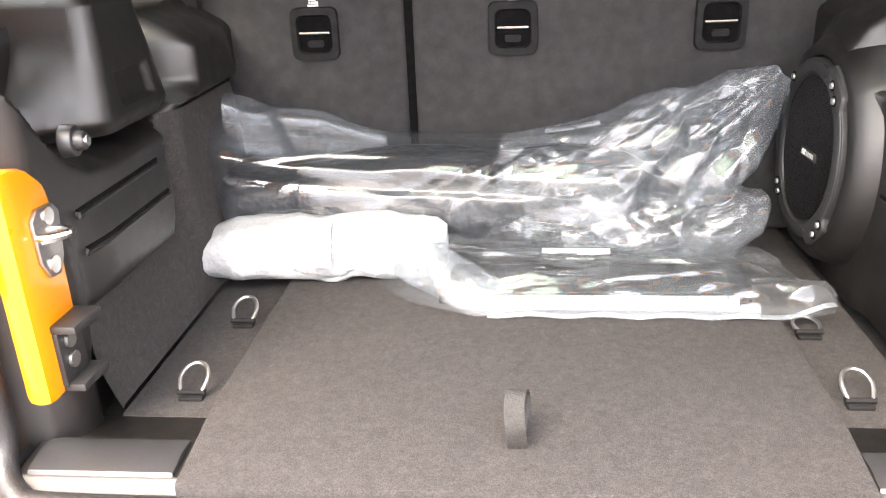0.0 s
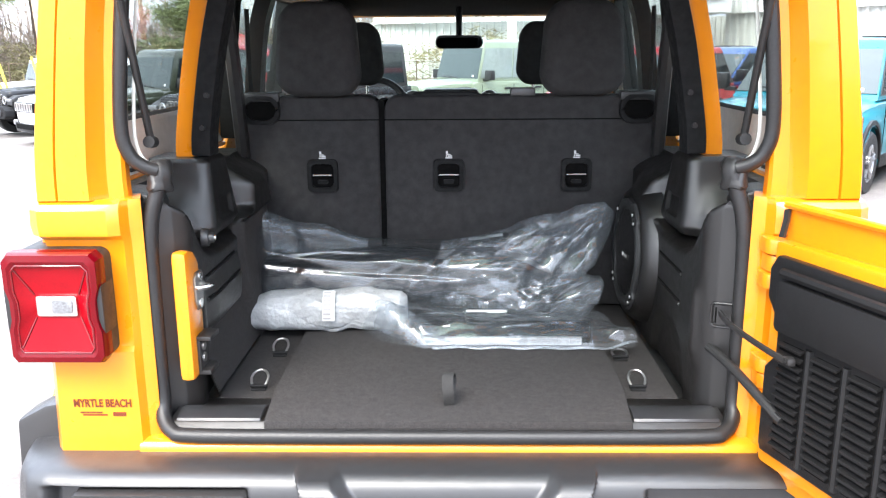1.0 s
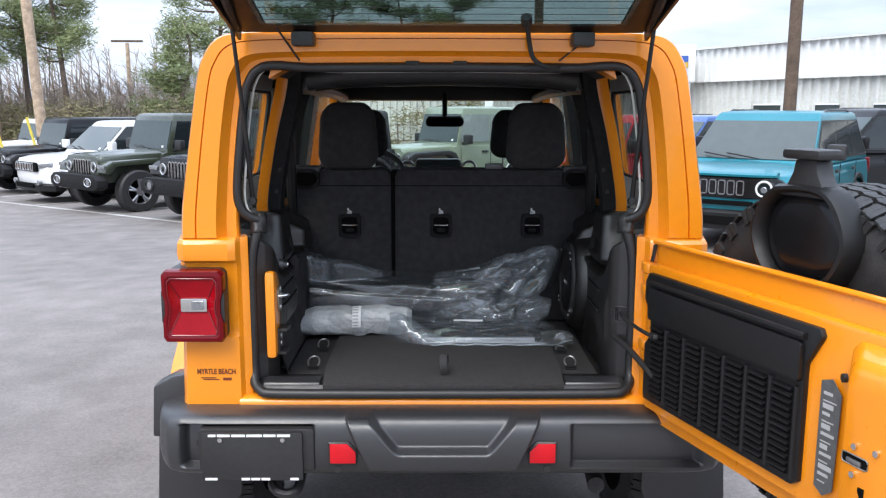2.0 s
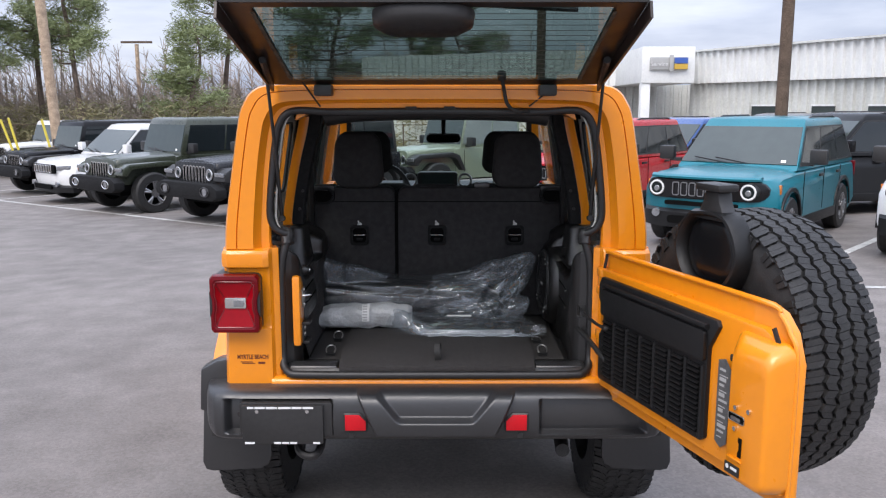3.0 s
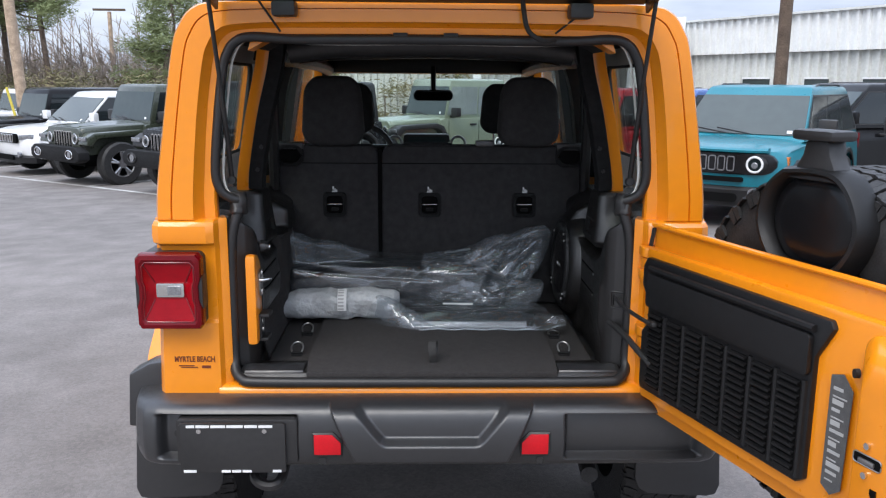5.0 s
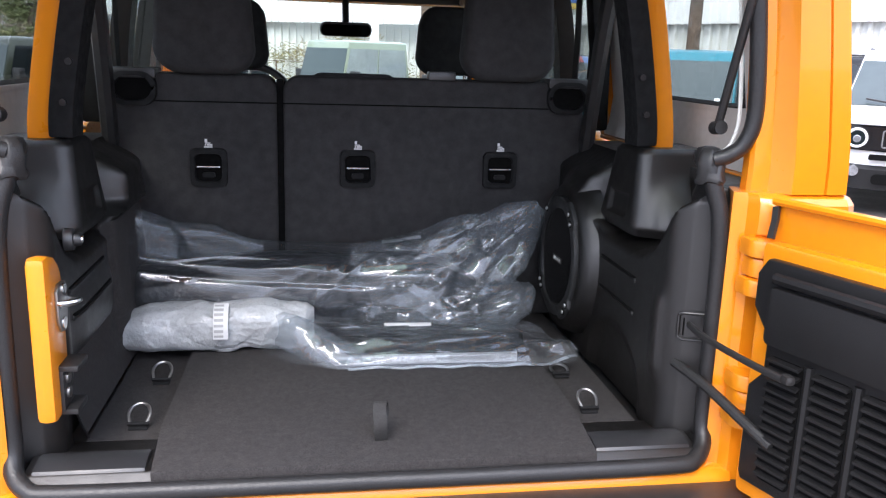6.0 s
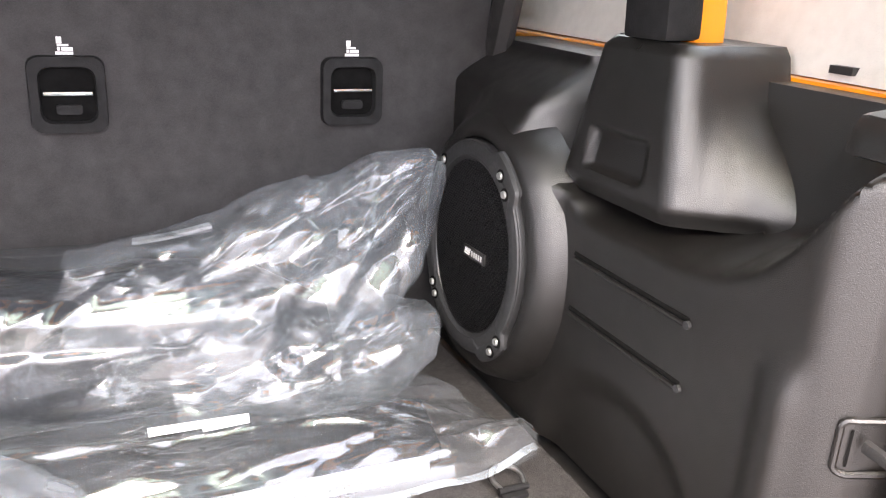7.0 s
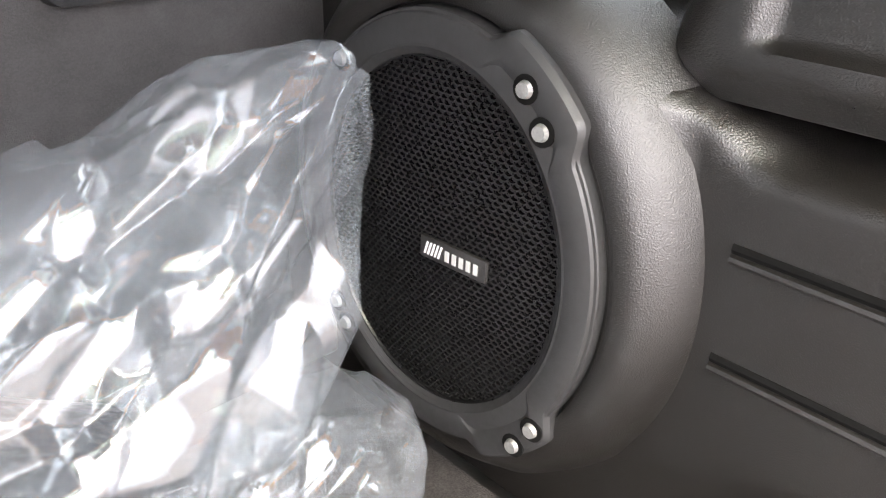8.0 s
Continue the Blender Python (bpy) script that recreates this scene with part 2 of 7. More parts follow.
# opaque pale colour stands in for sky and bright view in the cab glass
PALEGLASS = material("pale_reflection_cab_glass", (0.24, 0.27, 0.26), 0.05, 0, 0.15, 1.5, coat=0.0, spec=0.7)
SIDEGLASS = material("dark_side_glass", (0.014, 0.019, 0.021), 0.05, 0, 0.1, 1.0, coat=0.0, spec=0.6)
TINT = clear("tinted_rear_glass", (0.41, 0.48, 0.46), 0.02, 0.6)
PANE = clear("clear_glass", (0.86, 0.91, 0.89), 0.02, 0.5)
DOORTINT = clear("lightly_tinted_glass", (0.66, 0.71, 0.69), 0.02, 0.5)
SIDETINT = clear("tinted_side_glass", (0.80, 0.83, 0.81), 0.02, 0.6)
FILM = film("clear_polythene_film", 0.035, 1.35, 0.15, 0.045)
FILMHAZE = film("crumpled_polythene_film", 0.10, 1.0, 0.12, 0.055)
FILMFLAT = film("loose_polythene_film", 0.07, 1.0, 0.25, 0.055)
FILMWHITE = film("milky_torn_film", 0.28, 1.2, 0.9)
add_grit(CARPET, 620, 0.38)
add_grit(SEAT, 900, 0.16)

# ---- mesh building ----
class Shape:
    """Gathers vertices and faces."""

    def __init__(self):
        self.v, self.f = [], []

    def add(self, verts, faces):
        k = len(self.v)
        self.v += [tuple(float(c) for c in p) for p in verts]
        self.f += [tuple(i + k for i in f) for f in faces]
        return self

    def box(self, x0, x1, y0, y1, z0, z1):
        v = [(x, y, z) for z in (z0, z1) for y in (y0, y1) for x in (x0, x1)]
        return self.add(v, [(0, 2, 3, 1), (4, 5, 7, 6), (0, 1, 5, 4), (2, 6, 7, 3), (0, 4, 6, 2), (1, 3, 7, 5)])

    def prism(self, pts, axis, a, b):
        """A polygon, in the two other axes in order, drawn out along an axis."""
        def at(p, h):
            return {"x": (h, p[0], p[1]), "y": (p[0], h, p[1]), "z": (p[0], p[1], h)}[axis]
        n = len(pts)
        v = [at(p, a) for p in pts] + [at(p, b) for p in pts]
        return self.add(v, [tuple(range(n)), tuple(range(2 * n - 1, n - 1, -1))] + [(i, (i + 1) % n, n + (i + 1) % n, n + i) for i in range(n)])

    def loft(self, loops, cap=True, closed=True):
        n, k = len(loops[0]), len(loops)
        f = []
        for j in range(k - 1):
            for i in range(n if closed else n - 1):
                i2 = (i + 1) % n
                f.append((j * n + i, j * n + i2, (j + 1) * n + i2, (j + 1) * n + i))
        if cap and closed:
            f += [tuple(range(n)), tuple(range((k - 1) * n, k * n))]
        return self.add([p for lp in loops for p in lp], f)

    def tube(self, path, r, n=10, squash=1.0):
        """A round bar along a path of points; r may be one radius or one for each point."""
        path = [Vector(p) for p in path]
        rs = r if isinstance(r, (list, tuple)) else [r] * len(path)
        loops, side = [], None
        for i, p in enumerate(path):
            d = (path[min(i + 1, len(path) - 1)] - path[max(i - 1, 0)]).normalized()
            if side is None:
                side = d.cross(Vector((0, 0, 1)) if abs(d.z) < 0.9 else Vector((1, 0, 0))).normalized()
            else:
                side = (side - d * side.dot(d)).normalized()
            up = d.cross(side)
            loops.append([p + (side * math.cos(2 * math.pi * j / n) + up * math.sin(2 * math.pi * j / n) * squash) * rs[i] for j in range(n)])
        return self.loft(loops)

    def disc(self, c, normal, r, depth, n=24, r2=None):
        a, d = Vector(c), Vector(normal).normalized()
        return self.tube([a, a + d * depth], [r, r if r2 is None else r2], n)

    def grid(self, rows):
        m = len(rows[0])
        f = [(j * m + i, j * m + i + 1, (j + 1) * m + i + 1, (j + 1) * m + i) for j in range(len(rows) - 1) for i in range(m - 1)]
        return self.add([p for r in rows for p in r], f)

    def turned(self, m):
        self.v = [tuple(m @ Vector(p)) for p in self.v]
        return self

    def mesh(self, name, mat, bevel=0.0, smooth=35, solid=True):
        me = bpy.data.meshes.new(name)
        me.from_pydata(self.v, [], self.f)
        bm = bmesh.new()
        bm.from_mesh(me)
        if solid:
            bmesh.ops.recalc_face_normals(bm, faces=bm.faces)
        if bevel:
            sharp = [e for e in bm.edges if e.is_manifold and e.calc_face_angle(0) > 0.5]
            bmesh.ops.bevel(bm, geom=sharp, offset=bevel, segments=2, affect="EDGES", profile=0.6, clamp_overlap=True)
        bm.to_mesh(me)
        bm.free()
        me.materials.append(mat)
        me.shade_smooth()
        me.set_sharp_from_angle(angle=radians(smooth))
        return me


def part(name, shape, mat, parent, label="", bevel=0.0, smooth=35, solid=True):
    ob = new(name, shape.mesh(name, mat, bevel, smooth, solid))
    ob.parent = parent
    return tagged(ob, label)


def thing(name, label, category, at=(0, 0, 0), turn=0.0, group=""):
    ob = new(name)
    ob.matrix_basis = pose(*at, 0, 0, turn)
    ob.empty_display_size = 0.2
    return tagged(ob, label, category, group)


def solo(name, shape, mat, label, category, group="", kind="", bevel=0.0, smooth=35, solid=True):
    ob = new(name, shape.mesh(name, mat, bevel, smooth, solid))
    return tagged(ob, label, category, group, kind)


def rounded(cx, cz, w, h, r, n=5):
    """A rounded rectangle as points in a plane."""
    pts = []
    for sx, sz, a0 in ((1, 1, 0), (-1, 1, 90), (-1, -1, 180), (1, -1, 270)):
        for i in range(n + 1):
            a = radians(a0 + 90 * i / n)
            pts.append((cx + sx * (w / 2 - r) + r * math.cos(a), cz + sz * (h / 2 - r) + r * math.sin(a)))
    return pts


def ease(a, b, v):
    u = np.clip((v - a) / (b - a), 0, 1)
    return u * u * (3 - 2 * u)


def bend(points, steps=8):
    """A smooth curve through points."""
    pts = [Vector(p) for p in points]
    out = []
    for i in range(len(pts) - 1):
        p0, p1, p2, p3 = pts[max(i - 1, 0)], pts[i], pts[i + 1], pts[min(i + 2, len(pts) - 1)]
        for k in range(steps):
            t = k / steps
            out.append(0.5 * ((2 * p1) + (p2 - p0) * t + (2 * p0 - 5 * p1 + 4 * p2 - p3) * t * t + (3 * p1 - p0 - 3 * p2 + p3) * t ** 3))
    return out + [pts[-1]]


def plank(path, width, thick, across=(1, 0, 0)):
    """A flat bar along a path: width across, thick the other way."""
    s, loops, ax = Shape(), [], Vector(across).normalized()
    pts = [Vector(p) for p in path]
    for i, p in enumerate(pts):
        d = (pts[min(i + 1, len(pts) - 1)] - pts[max(i - 1, 0)]).normalized()
        side = (ax - d * ax.dot(d)).normalized()
        up = d.cross(side)
        loops.append([p + side * width / 2 + up * thick / 2, p - side * width / 2 + up * thick / 2, p - side * width / 2 - up * thick / 2, p + side * width / 2 - up * thick / 2])
    return s.loft(loops)


def ground_z(x, y):
    """The lot falls gently away ahead and to one side."""
    fall = 0.0155 * np.clip(x, -14, 8) - 0.015 * np.clip(y, -3, 22)
    return fall * ease(2.5, 7.5, np.hypot(x, y - 1.5))


# ---- ground ----
def axis_steps(near, far, step):
    a = list(np.arange(-near, near + 0.01, step))
    grow, v = step, near
    while v < far:
        grow *= 1.35
        v += grow
        a = [-v] + a + [v]
    return a


gx, gy = axis_steps(16, 1500, 1.0), axis_steps(40, 1500, 1.0)
solo("ground", Shape().grid([[(x, y, float(ground_z(x, y))) for x in gx] for y in gy]), ASPHALT,
     "worn grey asphalt of a car dealer's parking lot", "asphalt", kind="structure", smooth=60, solid=False)


def stripe(a, b, width=0.11):
    """A painted line laid over the asphalt."""
    a, b = Vector((*a, 0)), Vector((*b, 0))
    d = (b - a).normalized()
    side = Vector((-d.y, d.x, 0)) * width / 2
    n = max(2, int((b - a).length / 0.8))
    rows = []
    for i in range(n + 1):
        p = a.lerp(b, i / n)
        rows.append([(q.x, q.y, float(ground_z(q.x, q.y)) + 0.006) for q in (p + side, p - side)])
    solo("parking_line", Shape().grid(rows), PAINTLINE, "worn white painted parking line on asphalt", "road marking", "parking lines", "structure", solid=False)


HEAD = Vector((-0.66, -0.75, 0)).normalized()
stripe((-3.0, 10.25), (-13.0, 18.45))
for k in range(5):
    p = Vector((-4.05 - 2.25 * k, 11.11 + 1.845 * k, 0))
    stripe((p.x, p.y), (p.x - HEAD.x * 5.2, p.y - HEAD.y * 5.2))
stripe((3.5, 5.2), (9.5, 4.0))
stripe((4.6, 6.6), (9.0, 11.5))
stripe((7.4, 4.4), (11.5, 9.2))
solo("ground_strip", Shape().grid([[(x, y, float(ground_z(x, y)) + 0.02) for x in np.linspace(-60, 7, 20)] for y in (27, 32, 40, 60, 90)]), EARTH,
     "brown leaf litter and scrub under the trees", "earth", kind="structure", solid=False)


# ---- service building ----
def clad_wall(name, a, b, z0, z1, mat, pitch=0.3, label=""):
    """A wall of ribbed metal sheet from a to b, its ribs standing proud."""
    a, b = Vector((*a, 0)), Vector((*b, 0))
    d = (b - a).normalized()
    out = Vector((d.y, -d.x, 0))
    s, n = Shape(), max(2, int((b - a).length / pitch))
    pts = []
    for i in range(n):
        u = (b - a).length / n
        for k, h in ((0.0, 0), (0.55, 0), (0.64, 0.09), (0.92, 0.09)):
            pts.append(a + d * (u * (i + k)) + out * h)
    pts.append(b)
    back = [b - out * 0.25, a - out * 0.25]
    loop = [(p.x, p.y) for p in pts + back]
    s.prism(loop, "z", z0, z1)
    return s


bz = float(ground_z(9, 24))
A, B, C = (8.75, 25.6), (12.0, 19.3), (21.5, 1.0)
service = thing("service_building", "low white ribbed-metal service building with a covered entrance", "building", (-0.24, 0, 0))
part("wall", clad_wall("wall", A, C, bz - 0.2, 2.56, CLADDARK), CLADDARK, service, "weathered ribbed metal wall")
upper = clad_wall("upper", (A[0] - 0.15, A[1] - 0.1), (C[0] - 0.15, C[1] - 0.1), 2.56, 3.60, CLAD)
part("parapet", upper, CLAD, service, "white ribbed metal parapet")
part("roof", Shape().prism([(8.8, 25.8), (21.6, 1.2), (34, 8), (20, 34)], "z", 3.3, 3.45), CLADDARK, service)
part("roof_edge", plank([(A[0] - 0.22, A[1] - 0.14, 3.62), (C[0] - 0.22, C[1] - 0.14, 3.62)], 0.16, 0.06, (1, 0.5, 0)), CLADDARK, service)
part("canopy", Shape().box(6.70, 8.42, 24.1, 31, 2.55, 3.70), CLAD, service, "white boxed entrance canopy", bevel=0.02)
part("side_wall", clad_wall("side", (-3.2, 33.0), (6.8, 28.2), 2.55, 3.9, CLAD), CLAD, service)
part("back_wall", clad_wall("back", (-3.4, 33.3), (13.5, 26.7), bz - 0.2, 2.6, CLADDARK), CLADDARK, service)
part("column", Shape().box(6.72, 7.02, 24.15, 24.45, bz - 0.1, 2.56), CLAD, service, bevel=0.02)
part("column", Shape().box(2.0, 2.3, 28.3, 28.6, bz - 0.1, 2.9), CLAD, service, bevel=0.02)
sign = part("sign", Shape().box(6.95, 8.15, 24.0, 24.09, 2.97, 3.36), SIGNGREY, service, "grey, blue and gold service sign", bevel=0.01)
part("blue_panel", Shape().box(7.72, 8.15, 23.96, 23.995, 3.165, 3.35), BLUE, sign)
part("gold_panel", Shape().box(7.72, 8.15, 23.96, 23.995, 2.98, 3.15), SIGNGOLD, sign)
part("emblem", Shape().box(7.55, 7.69, 23.94, 23.995, 2.90, 3.43), SIGNGREY, sign, "blue and grey emblem panel", bevel=0.02)
font_curve = bpy.data.curves.new("lettering", "FONT")
font_curve.body, font_curve.size, font_curve.extrude, font_curve.align_x = "Service", 0.20, 0.004, "CENTER"
sign_text = new("lettering", font_curve)
sign_text.matrix_basis = pose(7.24, 23.985, 3.08, 90, 0, 0)
sign_text.parent = sign
font_curve.materials.append(WHITE)
dirw = (Vector(C) - Vector(A)).normalized()
for i, u in enumerate((2.8, 5.0, 6.8, 10.5, 13.5, 17.0)):
    p = Vector(A) + dirw * u + Vector((dirw.y, -dirw.x)) * 0.07
    q = p + dirw * (0.75 if i else 1.0)
    o = Vector((dirw.y, -dirw.x)) * 0.03
    wnd = part("window", plank([(p.x, p.y, 1.5), (q.x, q.y, 1.5)], 0.05, 0.62, (dirw.y, -dirw.x, 0)), SCREEN, service)
    part("window_frame", plank([(p.x + o.x, p.y + o.y, 1.83), (q.x + o.x, q.y + o.y, 1.83)], 0.05, 0.05, (dirw.y, -dirw.x, 0)), CLAD, wnd)


# ---- poles ----
def pole(at, top, r, mat, label, lean=(0, 0)):
    z = float(ground_z(*at))
    p = thing("utility_pole", label, "pole", (*at, z))
    part("shaft", Shape().tube([(0, 0, -0.2), (lean[0] * 0.5, lean[1] * 0.5, (top - z) / 2), (*lean, top - z)], [r, r * 0.93, r * 0.85], 14), mat, p)
    return p


pole((-12.51, 24), 11, 0.17, WOOD, "pale weathered wooden utility pole", (-0.55, 0))
pole((6.55, 13), 9.5, 0.12, DARKWOOD, "brown wooden utility pole before the building")
pole((3.53, 27), 10, 0.17, DARKWOOD, "brown wooden utility pole by the lot")
far_pole = pole((-17.79, 46), 5.4, 0.13, WOOD, "distant wooden utility pole with a crossarm")
part("crossarm", Shape().box(-0.9, 0.9, -0.06, 0.06, 6.0, 6.12), DARKWOOD, far_pole)
for bx, lx, top in ((-13.1, -13.7, 1.45), (-13.2, -13.95, 1.40), (-12.1, -12.65, 1.40)):
    guard = Shape().tube([(bx, 23.0, float(ground_z(bx, 23.0)) - 0.1), (lx, 23.2, top)], 0.04, 8)
    solo("guy_guard", guard, YELLOW, "yellow plastic guy wire guard beside the pole", "guy guard", "guy guards")
cable = bend([(-19, 40, 13.0), (-9, 36, 7.0), (4, 30, 7.4)], 10)
solo("overhead_cable", Shape().tube(cable, 0.02, 5), RUBBER, "thin black overhead cable between utility poles", "cable")


# ---- trees ----
def needles(s, c, r, n, rng, leaf=0.15):
    """A clump of needle tufts, each a small bent blade."""
    for _ in range(n):
        v = Vector((rng.gauss(0, 1), rng.gauss(0, 1), rng.gauss(0, 0.55)))
        p = Vector(c) + v.normalized() * r * rng.random() ** 0.4
        a, t = rng.random() * 6.28, rng.uniform(-0.5, 0.9)
        d = Vector((math.cos(a), math.sin(a), t)) * leaf * rng.uniform(0.6, 1.3)
        w = d.cross(Vector((rng.gauss(0, 1), rng.gauss(0, 1), rng.gauss(0, 1)))).normalized() * leaf * 0.11
        s.add([p - w, p + w, p + d + w * 0.4, p + d - w * 0.4], [(0, 1, 2, 3)])


def pine(at, height, bare, seed, label="tall loblolly pine with a sparse green crown", spread=2.3, dense=1.0):
    rng = random.Random(seed)
    z = float(ground_z(*at)) - 0.3
    t = thing("pine_tree", label, "tree", (*at, z))
    trunk = [(0, 0, 0)]
    for k in range(1, 7):
        trunk.append((rng.gauss(0, 0.1) * k * 0.5, rng.gauss(0, 0.1) * k * 0.5, height * k / 6))
    s = Shape().tube(bend(trunk, 3), [0.13 * (1 - 0.85 * i / 18) + 0.015 for i in range(19)], 9)
    crown = Shape()
    levels = int((height - bare) * 3.6)
    for k in range(levels):
        h = bare + (height - bare) * (k + rng.random()) / levels
        reach = spread * (0.35 + 0.75 * (1 - (h - bare) / (height - bare)) ** 0.8) * rng.uniform(0.6, 1.15)
        a = rng.random() * 6.28
        b = Vector((0, 0, h))
        e = b + Vector((math.cos(a) * reach, math.sin(a) * reach, rng.uniform(-0.1, 0.5) * reach * 0.6))
        m = b.lerp(e, 0.5) + Vector((0, 0, -0.12))
        s.tube([b, m, e], [0.05, 0.035, 0.012], 5)
        for q in (0.4, 0.6, 0.8, 0.95, 1.08):
            c = b.lerp(e, q) + Vector((rng.gauss(0, 0.3), rng.gauss(0, 0.3), rng.gauss(0.1, 0.12)))
            needles(crown, c, 0.52 * rng.uniform(0.7, 1.25), int(190 * dense), rng)
    needles(crown, (trunk[-1][0], trunk[-1][1], height), 0.6, 70, rng)
    part("trunk", s, BARK, t, "brown scaly trunk with thin limbs")
    part("crown", crown, NEEDLE, t, "open clumps of green needles", solid=False)


pine((-15.30, 32), 11, 4.2, 1)
pine((-17.41, 33), 12, 4.6, 2, "tall pine with a thick green crown")
pine((-21.01, 33), 11, 4.0, 3)
pine((-19.59, 30), 10, 3.4, 13)
pine((-9.31, 33), 10, 4.8, 4, "thin pine with few high branches", 1.6, 0.6)
pine((-10.40, 32), 6.0, 2.4, 5, "young pine with drooping green branches", 1.5)
pine((-4.72, 34), 9.5, 4.0, 7, "tall pine beyond the lot")
pine((-1.76, 42), 8.6, 3.4, 8, "broad dark pine beyond the lot", 3.0)
pine((0.93, 44), 8.2, 3.0, 9, "broad dark pine beyond the lot", 3.0)
pine((-26.22, 34), 12, 4.0, 10)
pine((-24.23, 36), 10, 3.6, 15)

rng = random.Random(11)
scrub, leaves = Shape(), Shape()
for k in range(1500):
    x, y = rng.uniform(-40, 4), rng.uniform(33, 50)
    z, h = float(ground_z(x, y)), rng.uniform(1.6, 3.5) + (rng.uniform(0.8, 3.0) if k % 5 == 0 else 0.0)
    p = Vector((x, y, z))
    tip = p + Vector((rng.gauss(0, 0.35), rng.gauss(0, 0.3), h))
    thick = 0.055 if k % 5 == 0 else 0.025
    scrub.add([p + Vector((-thick, 0, 0)), p + Vector((thick, 0, 0)), tip + Vector((0.012, 0, 0)), tip - Vector((0.012, 0, 0))], [(0, 1, 2, 3)])
    for j in range(26):
        q = p.lerp(tip, rng.uniform(0.15, 0.98))
        e = q + Vector((rng.gauss(0, 0.5), rng.gauss(0, 0.4), rng.uniform(0.2, 0.9)))
        w = Vector((0.017, 0, 0.008))
        scrub.add([q - w, q + w, e + w * 0.4, e - w * 0.4], [(0, 1, 2, 3)])
for k in range(760):
    x, y = rng.uniform(-42, 6), rng.uniform(30, 44)
    needles(leaves, (x, y, float(ground_z(x, y)) + rng.uniform(0.2, 2.3)), rng.uniform(0.5, 1.2), 150, rng, 0.19)
solo("bare_woods", scrub, TWIG, "bare brown winter saplings and twigs beyond the lot", "woods", kind="stuff", solid=False)
solo("undergrowth", leaves, SHRUB, "low evergreen undergrowth beneath the bare trees", "shrubs", kind="stuff", solid=False)
fence = thing("wire_fence", "grey metal fence along the edge of the woods", "fence", (-36, 29.0, 0))
post_mesh = Shape().tube([(0, 0, -0.7), (0, 0, 1.15)], 0.025, 6).mesh("post", DARKWOOD)
for k in range(26):
    post = new("post", post_mesh)
    post.matrix_basis = pose(1.5 * k, 0, 0)
    post.parent = fence
for z in (1.12, 0.5):
    part("wire", Shape().tube([(0, 0, z), (37.6, 0, z)], 0.012, 6), DARKWOOD, fence)


# ---- parked cars ----
def arc(cy, cz, r, a0, a1, n=9):
    return [(cy + r * math.cos(radians(a0 + (a1 - a0) * i / n)), cz + r * math.sin(radians(a0 + (a1 - a0) * i / n))) for i in range(n + 1)]


def wheel(parent, x, y, r, w, side):
    """A road wheel: tyre with shoulders, dished rim and spokes. side: +1 or -1, the way its face looks."""
    prof = [(-w / 2, r * 0.60), (-w / 2, r * 0.92), (-w * 0.36, r), (w * 0.36, r), (w / 2, r * 0.92), (w / 2, r * 0.60)]
    loops = []
    for i in range(33):
        a = 2 * math.pi * i / 32
        loops.append([(x + u, y + v * math.cos(a), r + v * math.sin(a)) for u, v in prof])
    wh = part("wheel", Shape().loft(loops, cap=False, closed=True), TYRE, parent, "black tyre on an alloy rim")
    rim = Shape()
    f = x + side * w * 0.40
    for k in range(5):
        a = 2 * math.pi * k / 5 + 0.3
        for da in (-0.13, 0.13):
            rim.tube([(f, y + 0.07 * math.cos(a), r + 0.07 * math.sin(a)), (f + side * 0.012, y + r * 0.58 * math.cos(a + da), r + r * 0.58 * math.sin(a + da))], 0.022, 6)
    rim.disc((f - side * 0.02, y, r), (side, 0, 0), 0.08, 0.05, 14)
    hoop = [(f, y + r * 0.60 * math.cos(2 * math.pi * i / 28), r + r * 0.60 * math.sin(2 * math.pi * i / 28)) for i in range(29)]
    rim.tube(hoop, 0.022, 6)
    part("rim", rim, ALLOY, wh, "machined alloy rim")
    # near-black disc as the shade behind the spokes
    part("wheel_shade", Shape().disc((x - side * w * 0.3, y, r), (side, 0, 0), r * 0.6, 0.03, 24), VOID, wh)


def panel_on(a, b, c, d, thick, inset=0.0):
    """A thin plate with the corners a, b, c, d, standing proud of their plane."""
    a, b, c, d = (Vector(p) for p in (a, b, c, d))
    mid = (a + b + c + d) / 4
    pts = [p.lerp(mid, inset) for p in (a, b, c, d)]
    n = (b - a).cross(d - a).normalized() * thick
    return Shape().loft([[p - n for p in pts], [p + n for p in pts]])


